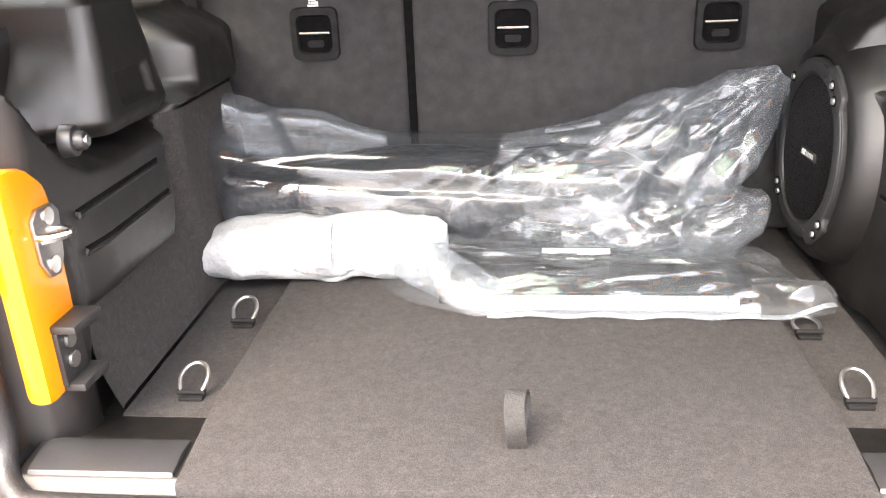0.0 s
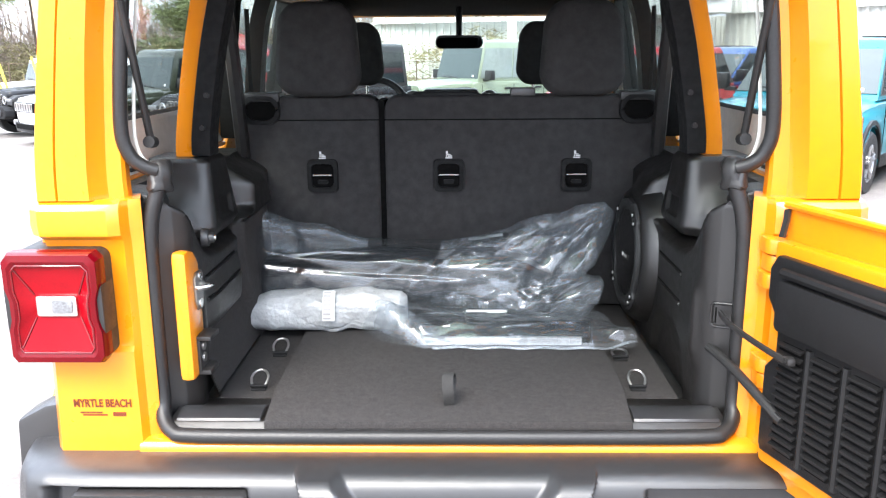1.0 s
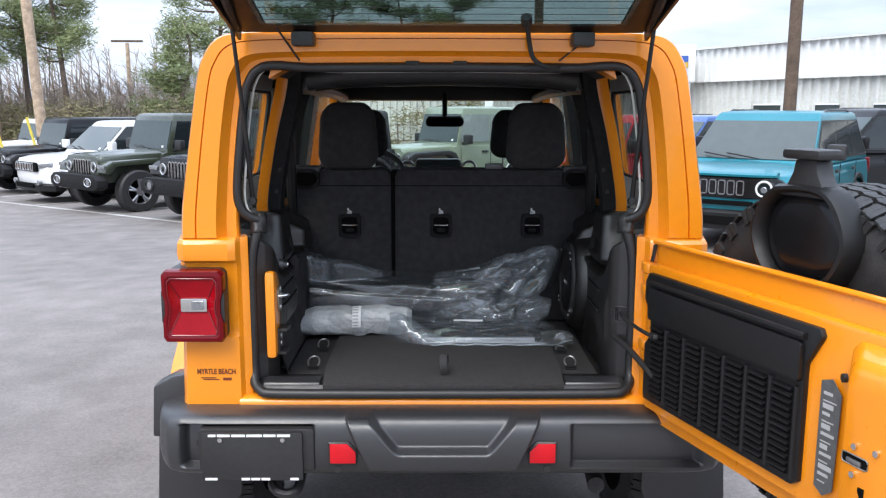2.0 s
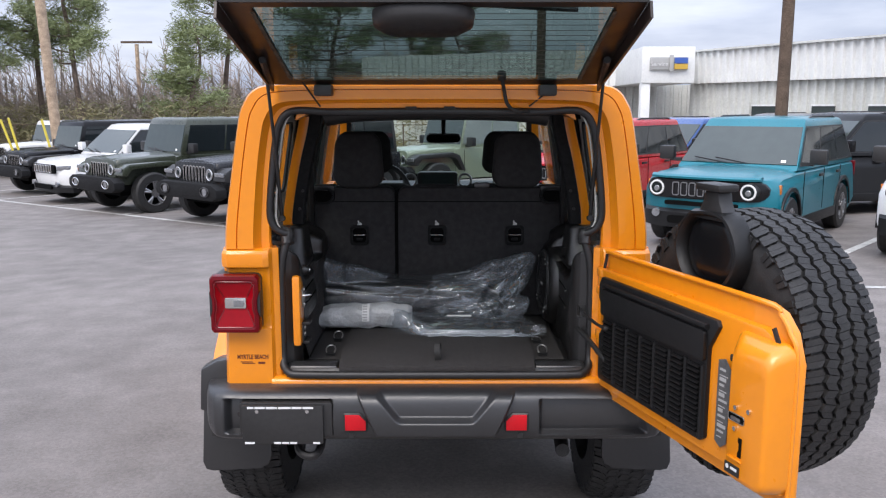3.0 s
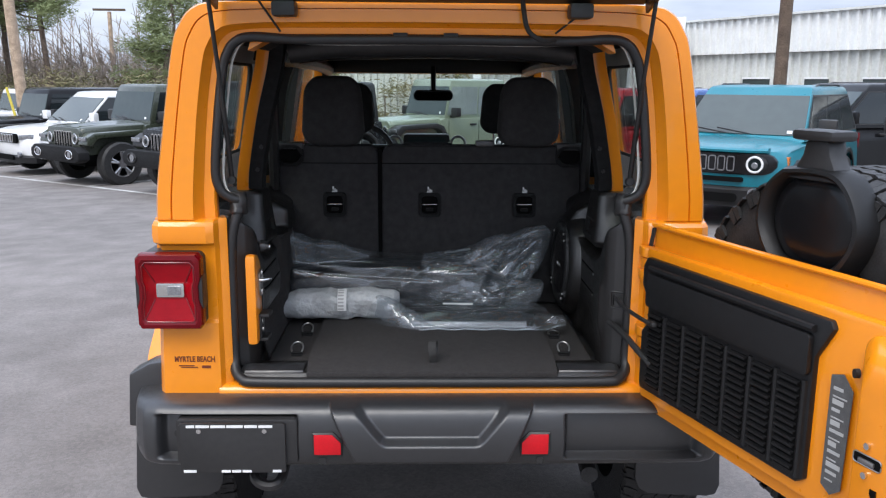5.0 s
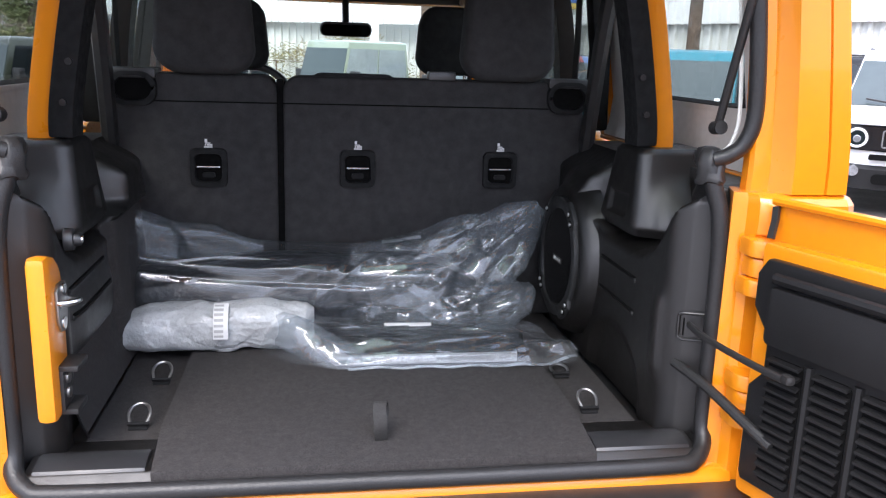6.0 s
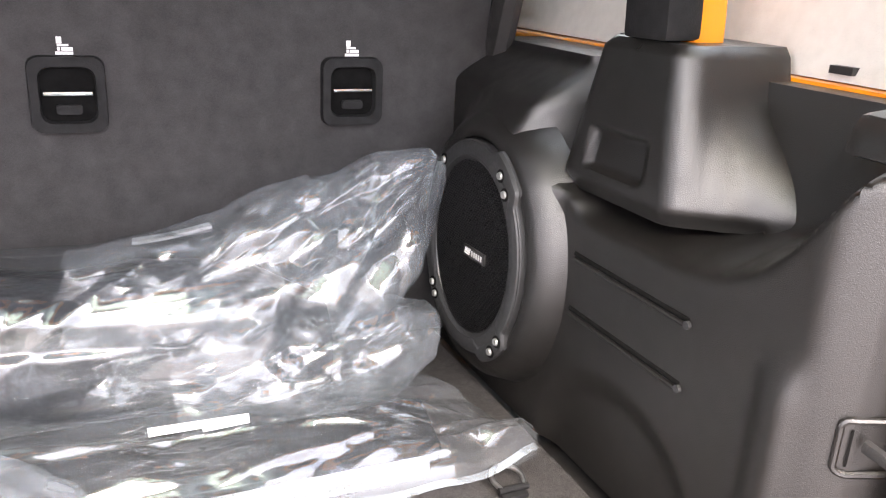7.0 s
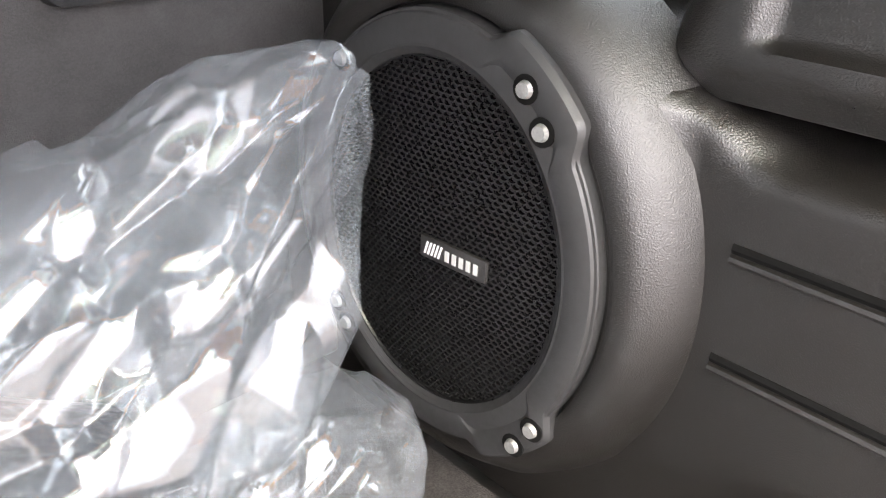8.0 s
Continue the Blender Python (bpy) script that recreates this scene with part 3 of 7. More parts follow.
def parked_car(name, label, at, turn, paint, style):
    """A parked car seen from its front quarter; its front looks along -y, its origin lies under the front axle."""
    z = float(ground_z(*at))
    car = thing(name, label, "car", (at[0], at[1], z), turn, "parked cars")
    st = {"jeep": (1.58, 4.3, 2.95, 0.41, 1.84, 1.12, 1.10, 0.60, 0.75), "pickup": (1.58, 5.4, 3.45, 0.41, 1.93, 1.12, 1.10, 0.60, 0.75),
          "small": (1.78, 4.2, 2.57, 0.35, 1.66, 1.05, 1.02, 0.80, 0.80), "suv": (1.90, 4.7, 2.9, 0.37, 1.72, 1.08, 1.02, 0.90, 0.85)}[style]
    w, length, base, r, roof, belt, hood, nose, tail = st
    boxy = style in ("jeep", "pickup")
    y0, y1 = -nose, length - nose
    ws = 0.72 if boxy else 0.35
    cab_end = 2.55 if style == "pickup" else y1 - 0.05
    # lower body with wheel arches
    low = 0.42 if boxy else 0.28
    prof = [(y0 + 0.05, low + 0.1), (y0, low + 0.3), (y0, hood - 0.22), (y0 + 0.06, hood - 0.05), (y0 + 0.3, hood), (ws, belt), (y1 - 0.02, belt), (y1, belt - 0.1), (y1, low + 0.15), (base + r * 1.25, low)]
    prof += arc(base, r, r * 1.22, 0, 180)[0:] + [(base - r * 1.25, low), (r * 1.25, low)] + arc(0, r, r * 1.22, 0, 180) + [(-r * 1.25, low + 0.05)]
    if boxy:
        # tub behind the cowl, tapering bonnet, flat wings
        tub = [(ws - 0.12, low), (ws - 0.12, belt - 0.03), (ws, belt), (y1 - 0.02, belt), (y1, belt - 0.1), (y1, low + 0.15), (base + r * 1.3, low)] + arc(base, r, r * 1.25, 0, 180) + [(base - r * 1.3, low)]
        part("body", Shape().prism(tub, "x", -w / 2, w / 2), paint, car, bevel=0.035)
        hood_loops = []
        for y, hw, top, bot in ((y0 + 0.0, 0.60, hood - 0.06, 0.60), (y0 + 0.03, 0.63, hood - 0.01, 0.58), (y0 + 0.12, 0.645, hood + 0.005, 0.58), (0.1, 0.69, hood + 0.035, 0.60), (ws - 0.10, 0.745, hood + 0.055, 0.60)):
            side = [(1.0, 0.0), (1.0, 0.80), (0.985, 0.92), (0.93, 0.98), (0.80, 1.0), (0.35, 1.02), (0.30, 1.05)]
            right = [(hw * a, y, bot + (top - bot) * b) for a, b in side]
            hood_loops.append(right + [(-x, yy, zz) for x, yy, zz in right[::-1]])
        part("bonnet", Shape().loft(hood_loops), paint, car, "ribbed tapering bonnet", smooth=40)
        for sx in (-1, 1):
            wing = [(-0.66, 0.78), (-0.62, 0.93), (-0.50, 1.0), (0.42, 1.03), (0.60, 0.97), (0.78, 0.62), (0.66, 0.62), (0.52, 0.86), (0.40, 0.93), (-0.42, 0.90), (-0.55, 0.76)]
            part("front_wing", Shape().prism(wing, "x", min(sx * 0.58, sx * 0.935), max(sx * 0.58, sx * 0.935)), paint if paint is P_OLIVE else BLACK, car, "flat front wing", bevel=0.03)
            # near-black blocks paint the shade inside the wing and under the body
            part("wing_shade", Shape().box(min(sx * 0.50, sx * 0.64), max(sx * 0.50, sx * 0.64), -0.5, 0.6, 0.45, 0.92), VOID, car)
        part("underside_shade", Shape().box(-0.5, 0.5, y0 + 0.1, y1 - 0.3, 0.36, 0.60), VOID, car)
        for sx in (-1, 1):
            part("wiper", Shape().tube([(sx * 0.12, ws - 0.02, belt + 0.055), (sx * 0.12 - 0.42, ws + 0.03, belt + 0.12)], 0.012, 5), BLACK, car)
    else:
        loops = []
        for f in (-1.0, -0.985, -0.94, -0.80, -0.5, 0.0, 0.5, 0.80, 0.94, 0.985, 1.0):
            a = abs(f)
            lp = []
            for y, zz in prof:
                yy = y + 0.30 * a ** 4 * float(ease(y0 + 1.0, y0, y)) - 0.12 * a ** 5 * float(ease(y1 - 0.6, y1, y))
                edge = float(ease(0.94, 1.0, a))
                lp.append((f * w / 2 * (1 - 0.05 * float(ease(belt - 0.30, belt, zz))), yy, zz - 0.06 * a ** 4 * float(ease(belt - 0.35, belt, zz)) - 0.025 * edge * float(ease(0.6, 0.9, zz))))
            loops.append(lp)
        part("body", Shape().loft(loops), paint, car, smooth=38)
        for sx in (-1, 1):
            # near-black box added for the darkness inside the wheel arches
            part("arch_shade", Shape().box(min(sx * 0.45, sx * 0.62), max(sx * 0.45, sx * 0.62), -r * 1.2, base + r * 1.2, 0.30, 0.85), VOID, car)
            part("wiper", Shape().tube([(sx * 0.15, ws + 0.02, belt + 0.035), (sx * 0.15 - 0.45, ws + 0.09, belt + 0.10)], 0.012, 5), BLACK, car)
    # cabin with a crowned roof
    lean = 0.22 if boxy else 0.75
    t = 0.08 if boxy else 0.2
    ce = 0.06 if boxy else 0.35
    bt = [(-w / 2 + 0.03, ws), (w / 2 - 0.03, ws), (w / 2 - 0.03, cab_end), (-w / 2 + 0.03, cab_end)]
    tp = [(-w / 2 + t, ws + lean), (w / 2 - t, ws + lean), (w / 2 - t, cab_end - ce), (-w / 2 + t, cab_end - ce)]
    lo, hi = [(*p, belt - 0.02) for p in bt], [(*p, roof) for p in tp]
    if not boxy:
        lo = [(x * 0.97, y, zz - 0.03) for x, y, zz in lo]
    cx, cy = 0.0, (ws + lean + cab_end - ce) / 2
    crown = [[(cx + (x - cx) * k, cy + (y - cy) * (1 - (1 - k) * 0.5), zz + dz) for x, y, zz in hi] for k, dz in ((0.95, 0.025), (0.80, 0.040), (0.4, 0.048))]
    part("cabin", Shape().loft([lo, hi] + crown), paint if paint is not P_DARK else BLACK, car, bevel=0.035 if boxy else 0.075, smooth=40)
    mixp = lambda i, f: Vector(lo[i]).lerp(Vector(hi[i]), f)
    wl0, wl1 = 0.10, 0.86
    part("windscreen", panel_on(mixp(0, wl0), mixp(1, wl0), mixp(1, wl1), mixp(0, wl1), 0.012, 0.025), SCREEN, car, "raked windscreen")
    part("screen_sticker", panel_on(*[mixp(0, a).lerp(mixp(1, a), b) for a, b in ((0.14, 0.86), (0.14, 0.90), (0.19, 0.90), (0.19, 0.86))], 0.016), WHITE, car, "small white sheet on the windscreen")
    for i, j in ((1, 2), (0, 3)):
        q = [mixp(i, wl0 - 0.02).lerp(mixp(j, wl0 - 0.02), 0.02), mixp(i, wl0 - 0.02).lerp(mixp(j, wl0 - 0.02), 0.985), mixp(i, wl1 + 0.02).lerp(mixp(j, wl1 + 0.02), 0.985), mixp(i, wl1 + 0.02).lerp(mixp(j, wl1 + 0.02), 0.02)]
        if not boxy:
            part("window_surround", panel_on(*q, 0.008, 0.01), BLACK, car, "black window surround")
        cuts = [0.02, 0.5, 0.97] if style == "pickup" else [0.03, 0.36, 0.68, 0.97]
        for u0, u1 in zip(cuts[:-1], cuts[1:]):
            q = [mixp(i, wl0).lerp(mixp(j, wl0), u0), mixp(i, wl0).lerp(mixp(j, wl0), u1), mixp(i, wl1).lerp(mixp(j, wl1), u1), mixp(i, wl1).lerp(mixp(j, wl1), u0)]
            part("side_window", panel_on(*q, 0.012, 0.045), PALEGLASS if style == "pickup" else SIDEGLASS, car)
    part("rear_window", panel_on(mixp(2, wl0), mixp(3, wl0), mixp(3, wl1), mixp(2, wl1), 0.012, 0.1), DARKGLASS, car)
    # doors' seams and handles
    for sx in (-1, 1):
        for k, yy in enumerate((ws + 0.15, ws + 1.1, ws + 2.0) if style != "pickup" else (ws + 0.1, ws + 0.95, ws + 1.8)):
            part("door_seam", Shape().box(sx * w / 2 - 0.004, sx * w / 2 + 0.004, yy, yy + 0.012, low + 0.15, belt - 0.05), VOID, car)
            if k:
                part("door_handle", Shape().box(sx * (w / 2 + 0.012) - 0.015, sx * (w / 2 + 0.012) + 0.015, yy - 0.25, yy - 0.08, belt - 0.16, belt - 0.12), BLACK, car, bevel=0.006)
        mirror = part("side_mirror", Shape().box(sx * (w / 2 + 0.16) - 0.11, sx * (w / 2 + 0.16) + 0.11, ws + 0.12, ws + 0.24, belt + 0.04, belt + 0.24), paint if style == "suv" else BLACK, car, bevel=0.03)
        part("mirror_arm", Shape().box(min(sx * (w / 2 - 0.05), sx * (w / 2 + 0.1)), max(sx * (w / 2 - 0.05), sx * (w / 2 + 0.1)), ws + 0.15, ws + 0.2, belt + 0.02, belt + 0.07), BLACK, mirror)
    # wheels and flares
    ww = 0.25 if boxy else 0.22
    xo = w / 2 + 0.06 if boxy else w / 2 - ww / 2 + 0.01
    for yy in (0, base):
        for sx in (-1, 1):
            wheel(car, sx * xo, yy, r, ww, sx)
            if boxy and yy:
                fl = Shape().prism([(yy + p, q) for p, q in arc(0, r, r * 1.42, 8, 172)] + [(yy + p, q) for p, q in arc(0, r, r * 1.26, 172, 8)], "x", min(sx * (w / 2 - 0.02), sx * (w / 2 + 0.17)), max(sx * (w / 2 - 0.02), sx * (w / 2 + 0.17)))
                part("fender_flare", fl, BLACK if paint is not P_OLIVE else paint, car, bevel=0.02)
    # front end
    g = y0 - 0.012
    if boxy:
        gr = part("grille", Shape().prism(rounded(0, hood - 0.25, 1.24, 0.46, 0.10), "y", g - 0.02, g + 0.06), paint, car, "seven-slot grille panel", bevel=0.01)
        for k in range(7):
            sl = part("grille_slot", Shape().prism(rounded(-0.30 + 0.10 * k, hood - 0.25, 0.078, 0.34, 0.036), "y", g - 0.027, g), CHROME if paint is not P_WHITE else BLACK, gr, "bright slot edge")
            # the slot isn't cut: a near-black plate paints its dark inside
            part("slot_shade", Shape().prism(rounded(-0.30 + 0.10 * k, hood - 0.25, 0.046, 0.30, 0.022), "y", g - 0.030, g), VOID, sl)
        for sx in (-1, 1):
            part("headlight", Shape().disc((sx * 0.49, g - 0.015, hood - 0.22), (0, -1, 0), 0.088, 0.03, 20), LAMP, car, "round clear headlight")
            part("headlight_ring", Shape().tube([(sx * 0.49 + 0.092 * math.cos(a), g - 0.04, hood - 0.22 + 0.092 * math.sin(a)) for a in np.linspace(0, 6.283, 25)], 0.011, 6), CHROME, car)
            part("headlight_core", Shape().disc((sx * 0.49, g - 0.044, hood - 0.22), (0, -1, 0), 0.050, 0.006, 16, 0.036), DARKGLASS, car)
            part("turn_light", Shape().box(sx * 0.79 - 0.13, sx * 0.79 + 0.13, -0.672, -0.64, hood - 0.24, hood - 0.17), LAMP, car, bevel=0.01)
        bp = [(-0.95, 0.52), (-0.80, 0.46), (0.80, 0.46), (0.95, 0.52), (0.95, 0.66), (0.80, 0.74), (-0.80, 0.74), (-0.95, 0.66)]
        bpr = part("front_bumper", Shape().prism(bp, "y", y0 - 0.24, y0 - 0.02), PAD, car, "dark plastic bumper", bevel=0.03, smooth=30)
        for sx in (-1, 1):
            part("fog_light", Shape().disc((sx * 0.62, y0 - 0.235, 0.61), (0, -1, 0), 0.065, 0.02, 16), LAMP, bpr)
            part("fog_ring", Shape().tube([(sx * 0.62 + 0.13 * math.cos(a), y0 - 0.25, 0.61 + 0.075 * math.sin(a)) for a in np.linspace(0, 6.283, 25)], 0.014, 6), CHROME if paint is P_OLIVE else BLACK, bpr)
    else:
        lift = hood - 0.20
        if style == "small":
            face = []
            for f in np.linspace(-0.90, 0.90, 37):
                tall = 0.125 * max(0.05, 1 - max(0.0, (abs(f) - 0.72) / 0.185) ** 2.2) ** 0.5
                yb = g - 0.004 + 0.30 * abs(f) ** 4
                face.append([(f * w / 2, yb + dy, lift - 0.02 + dz * tall) for dy, dz in ((0.06, -1.0), (0.0, -1.0), (-0.008, -0.9), (-0.008, 0.9), (0.0, 1.0), (0.06, 1.0))])
            gr = part("grille", Shape().loft(face), P_BLACK, car, "black face panel with slots and lamps", smooth=30)
            part("bonnet_lip", Shape().loft([[(f * w / 2, g + 0.30 * abs(f) ** 4 + dy, lift + 0.115 + dz) for dy, dz in ((-0.03, 0.0), (-0.035, 0.025), (0.0, 0.05), (0.08, 0.05), (0.08, 0.0))] for f in np.linspace(-0.80, 0.80, 25)]), paint, car, smooth=40)
            # intake drawn as a near-black plate for the shade inside it
            part("upper_intake_shade", Shape().prism(rounded(0, 0.615, 0.95, 0.055, 0.02), "y", g - 0.02, g + 0.05), VOID, car)
        else:
            gr = part("grille", Shape().prism(rounded(0, lift - 0.02, 1.15, 0.20, 0.05), "y", g - 0.01, g + 0.04), VOID, car, "dark slotted grille", bevel=0.01)
        for k in range(7):
            xs = (-0.33 + 0.110 * k) if style == "small" else (-0.38 + 0.127 * k)
            ring = Shape().tube([(p[0], g - 0.015, p[1]) for p in rounded(xs, lift - 0.02, 0.080, 0.165, 0.02, 3)] + [(xs + 0.040, g - 0.015, lift + 0.0425)], 0.009, 5)
            part("grille_slot", ring, ALLOY if style == "small" else CHROME, gr)
        for sx in (-1, 1):
            if style == "small":
                hl = part("headlight", Shape().disc((sx * 0.60, g + 0.12, lift - 0.02), (0, -1, 0), 0.118, 0.105, 24, 0.108), BLACK, car, "round headlight in a dark surround")
                part("headlight_ring", Shape().tube([(sx * 0.60 + 0.088 * math.cos(a), g + 0.012, lift - 0.02 + 0.088 * math.sin(a)) for a in np.linspace(0, 6.283, 25)], 0.014, 6), WHITE, hl)
                part("headlight_lens", Shape().disc((sx * 0.60, g + 0.02, lift - 0.02), (0, -1, 0), 0.078, 0.014, 20), DARKGLASS, hl)
                part("headlight_bulb", Shape().disc((sx * 0.60, g + 0.008, lift - 0.03), (0, -1, 0), 0.040, 0.008, 16, 0.030), LAMP, hl)
            else:
                part("headlight", Shape().loft([[(sx * x, y, zz) for x, y, zz in ((0.60, g + 0.06 + d, lift - 0.05), (0.60, g + 0.06 + d, lift + 0.05), (0.84, g + 0.20 + d, lift + 0.075), (0.86, g + 0.22 + d, lift - 0.02))] for d in (-0.02, 0.10)]), LAMP, car, "slim clear headlight", bevel=0.012)
            part("fog_light", Shape().disc((sx * 0.60, g + 0.06, 0.47), (0, -1, 0), 0.055, 0.06, 16), LAMP, car)
            part("turn_light", Shape().box(sx * (w / 2 - 0.022) - 0.012, sx * (w / 2 - 0.022) + 0.012, y0 + 0.34, y0 + 0.42, lift - 0.06, lift + 0.06), AMBER, car, bevel=0.005)
        tz = 0.53 if style == "small" else 0.45
        trim_loops = []
        for f in (-0.96, -0.85, -0.6, 0.0, 0.6, 0.85, 0.96):
            yb = 0.30 * abs(f) ** 4
            trim_loops.append([(f * w / 2, g - 0.02 + yb, 0.29), (f * w / 2, g - 0.03 + yb, tz - 0.04), (f * w / 2, g + 0.01 + yb, tz), (f * w / 2, g + 0.14 + yb, tz), (f * w / 2, g + 0.14 + yb, 0.29)])
        part("bumper_trim", Shape().loft(trim_loops), GATETRIM, car, "dark plastic lower bumper", smooth=30)
        # shade of the lower intake, a near-black plate on the bumper
        part("lower_intake_shade", Shape().prism(rounded(0, 0.40, 0.85, 0.10, 0.04), "y", g - 0.036, g), VOID, car)
        for sx in (-1, 1):
            part("sill_trim", Shape().box(sx * (w / 2 + 0.006) - 0.012, sx * (w / 2 + 0.006) + 0.012, r * 1.2, base - r * 1.2, 0.26, 0.40), GATETRIM, car, bevel=0.006)
            part("roof_rail", Shape().tube([(sx * (w / 2 - t - 0.05), ws + lean + 0.25, roof + 0.0), (sx * (w / 2 - t - 0.05), ws + lean + 0.45, roof + 0.05), (sx * (w / 2 - t - 0.05), cab_end - 0.7, roof + 0.05), (sx * (w / 2 - t - 0.05), cab_end - 0.5, roof)], 0.018, 6), BLACK, car)
            for yy in (0, base):
                fl = Shape().prism([(yy + p, q) for p, q in arc(0, r, r * 1.36, 0, 180)] + [(yy + p, q) for p, q in arc(0, r, r * 1.2, 180, 0)], "x", min(sx * (w / 2 - 0.03), sx * (w / 2 + 0.015)), max(sx * (w / 2 - 0.03), sx * (w / 2 + 0.015)))
                part("arch_trim", fl, GATETRIM, car, bevel=0.01)
    for sx in (-1, 1):
        part("tail_light", Shape().box(sx * (w / 2 - 0.12) - 0.09, sx * (w / 2 - 0.12) + 0.09, y1 - 0.02, y1 + 0.03, belt - 0.28, belt - 0.05), RED, car, bevel=0.015)
    if style == "pickup":
        # no hollow bed: a near-black sheet on the body paints its shade
        part("bed", Shape().box(-w / 2 + 0.07, w / 2 - 0.07, cab_end + 0.06, y1 - 0.06, belt - 0.02, belt + 0.004), VOID, car, "near-black sheet painting the shade of the load bed")
    return car


P_OLIVE = material("olive_green_paint", (0.042, 0.050, 0.032), 0.3, 0.1, 0.05, 3, coat=0.8)
P_DARK = material("dark_grey_paint", (0.012, 0.0125, 0.014), 0.28, 0, 0.05, 3, spec=0.45)
P_WHITE = material("white_paint", (0.78, 0.78, 0.77), 0.3, 0, 0.03, 3, coat=0.8)
P_BLACK = material("black_paint", (0.008, 0.008, 0.009), 0.22, 0, 0.05, 3, spec=0.35)
P_TEAL = material("teal_blue_paint", (0.0, 0.165, 0.215), 0.32, 0.1, 0.05, 3, coat=0.35)
P_RED = material("red_paint", (0.46, 0.008, 0.015), 0.3, 0, 0.05, 3, coat=0.25)
P_SAGE = material("sage_green_paint", (0.24, 0.28, 0.20), 0.32, 0.1, 0.05, 3, coat=0.8)
P_BLUE = material("blue_paint", (0.02, 0.08, 0.28), 0.3, 0, 0.05, 3, coat=0.8)
P_GREY = material("grey_paint", (0.10, 0.105, 0.11), 0.3, 0.2, 0.05, 3, coat=0.8)


def row_car(name, label, front, paint, style, turn=-41.3):
    """front: the middle of the grille on the plan."""
    nose = 0.6 if style in ("jeep", "pickup") else (0.8 if style == "small" else 0.9)
    a = radians(turn)
    parked_car(name, label, (front[0] - math.sin(a) * nose, front[1] + math.cos(a) * nose), turn, paint, style)


row_car("off_roader", "dark grey boxy off-road car parked in a row", (-4.28, 11.3), P_DARK, "jeep")
row_car("off_roader", "olive green boxy off-road car with bright grille slots", (-6.80, 13.4), P_OLIVE, "jeep")
row_car("family_car", "white sport utility car parked between off-road cars", (-8.97, 15.5), P_WHITE, "suv")
row_car("off_roader", "black boxy off-road car parked in a row", (-11.05, 18.3), P_BLACK, "jeep")
row_car("off_roader", "white boxy off-road car at the end of the row", (-14.7, 24.5), P_WHITE, "jeep")
row_car("family_car", "dark sedan-like car parked behind the row", (-15.4, 28.5), P_DARK, "suv")
row_car("pickup_truck", "sage green pickup truck parked ahead", (-1.1, 15.6), P_SAGE, "pickup", -54)
row_car("compact_car", "teal blue compact sport utility car with round headlights", (3.33, 7.45), P_TEAL, "small", -39)
row_car("compact_car", "red compact car parked behind the teal car", (1.7, 11.2), P_RED, "small")
row_car("family_car", "black sport utility car parked side-on by the building", (5.2, 11.6), P_BLACK, "suv", -78)
row_car("compact_car", "white compact sport utility car with dark lower bumper", (5.75, 5.95), P_WHITE, "small", -37)
row_car("compact_car", "blue car parked near the service entrance", (3.7, 14.6), P_BLUE, "small", -60)
row_car("family_car", "grey car parked near the service entrance", (6.8, 17.0), P_GREY, "suv", -60)


# ---- the orange off-road car with its tail open ----
jeep = thing("orange_off_roader", "bright orange off-road car with open tailgate and raised rear glass", "car")


def both(make):
    for s in (-1, 1):
        make(s)


def side_x(z):
    """Half the width of the hard top at a height."""
    return 0.79 - (z - 1.262) * 0.155


# hard top: rear frame as an arch of one section
outer = [(-0.792, 1.262), (-0.785, 1.36), (-0.755, 1.55), (-0.722, 1.74), (-0.70, 1.80), (-0.665, 1.845), (-0.60, 1.865), (-0.40, 1.872), (0, 1.875)]
inner = [(-0.622, 1.262), (-0.622, 1.34), (-0.607, 1.55), (-0.588, 1.68), (-0.574, 1.725), (-0.550, 1.757), (-0.50, 1.772), (-0.36, 1.777), (0, 1.779)]
outer += [(-x, z) for x, z in outer[-2::-1]]
inner += [(-x, z) for x, z in inner[-2::-1]]
profile = [(0, 0.16), (0, 0.05), (0.02, 0.015), (0.07, 0.0), (0.28, 0.0), (0.295, 0.009), (0.31, 0.0), (0.66, 0.0), (0.74, 0.022), (0.80, 0.035), (0.97, 0.038), (1.0, 0.046), (1.0, 0.066)]
loops = []
for o, i in zip(bend([(x, 0, z) for x, z in outer], 4), bend([(x, 0, z) for x, z in inner], 4)):
    loops.append([(o.x + (i.x - o.x) * u, d, o.z + (i.z - o.z) * u) for u, d in profile])
part("hard_top_frame", Shape().loft(loops), ORANGE, jeep, "orange rear frame of the hard top", bevel=0.0, smooth=30)


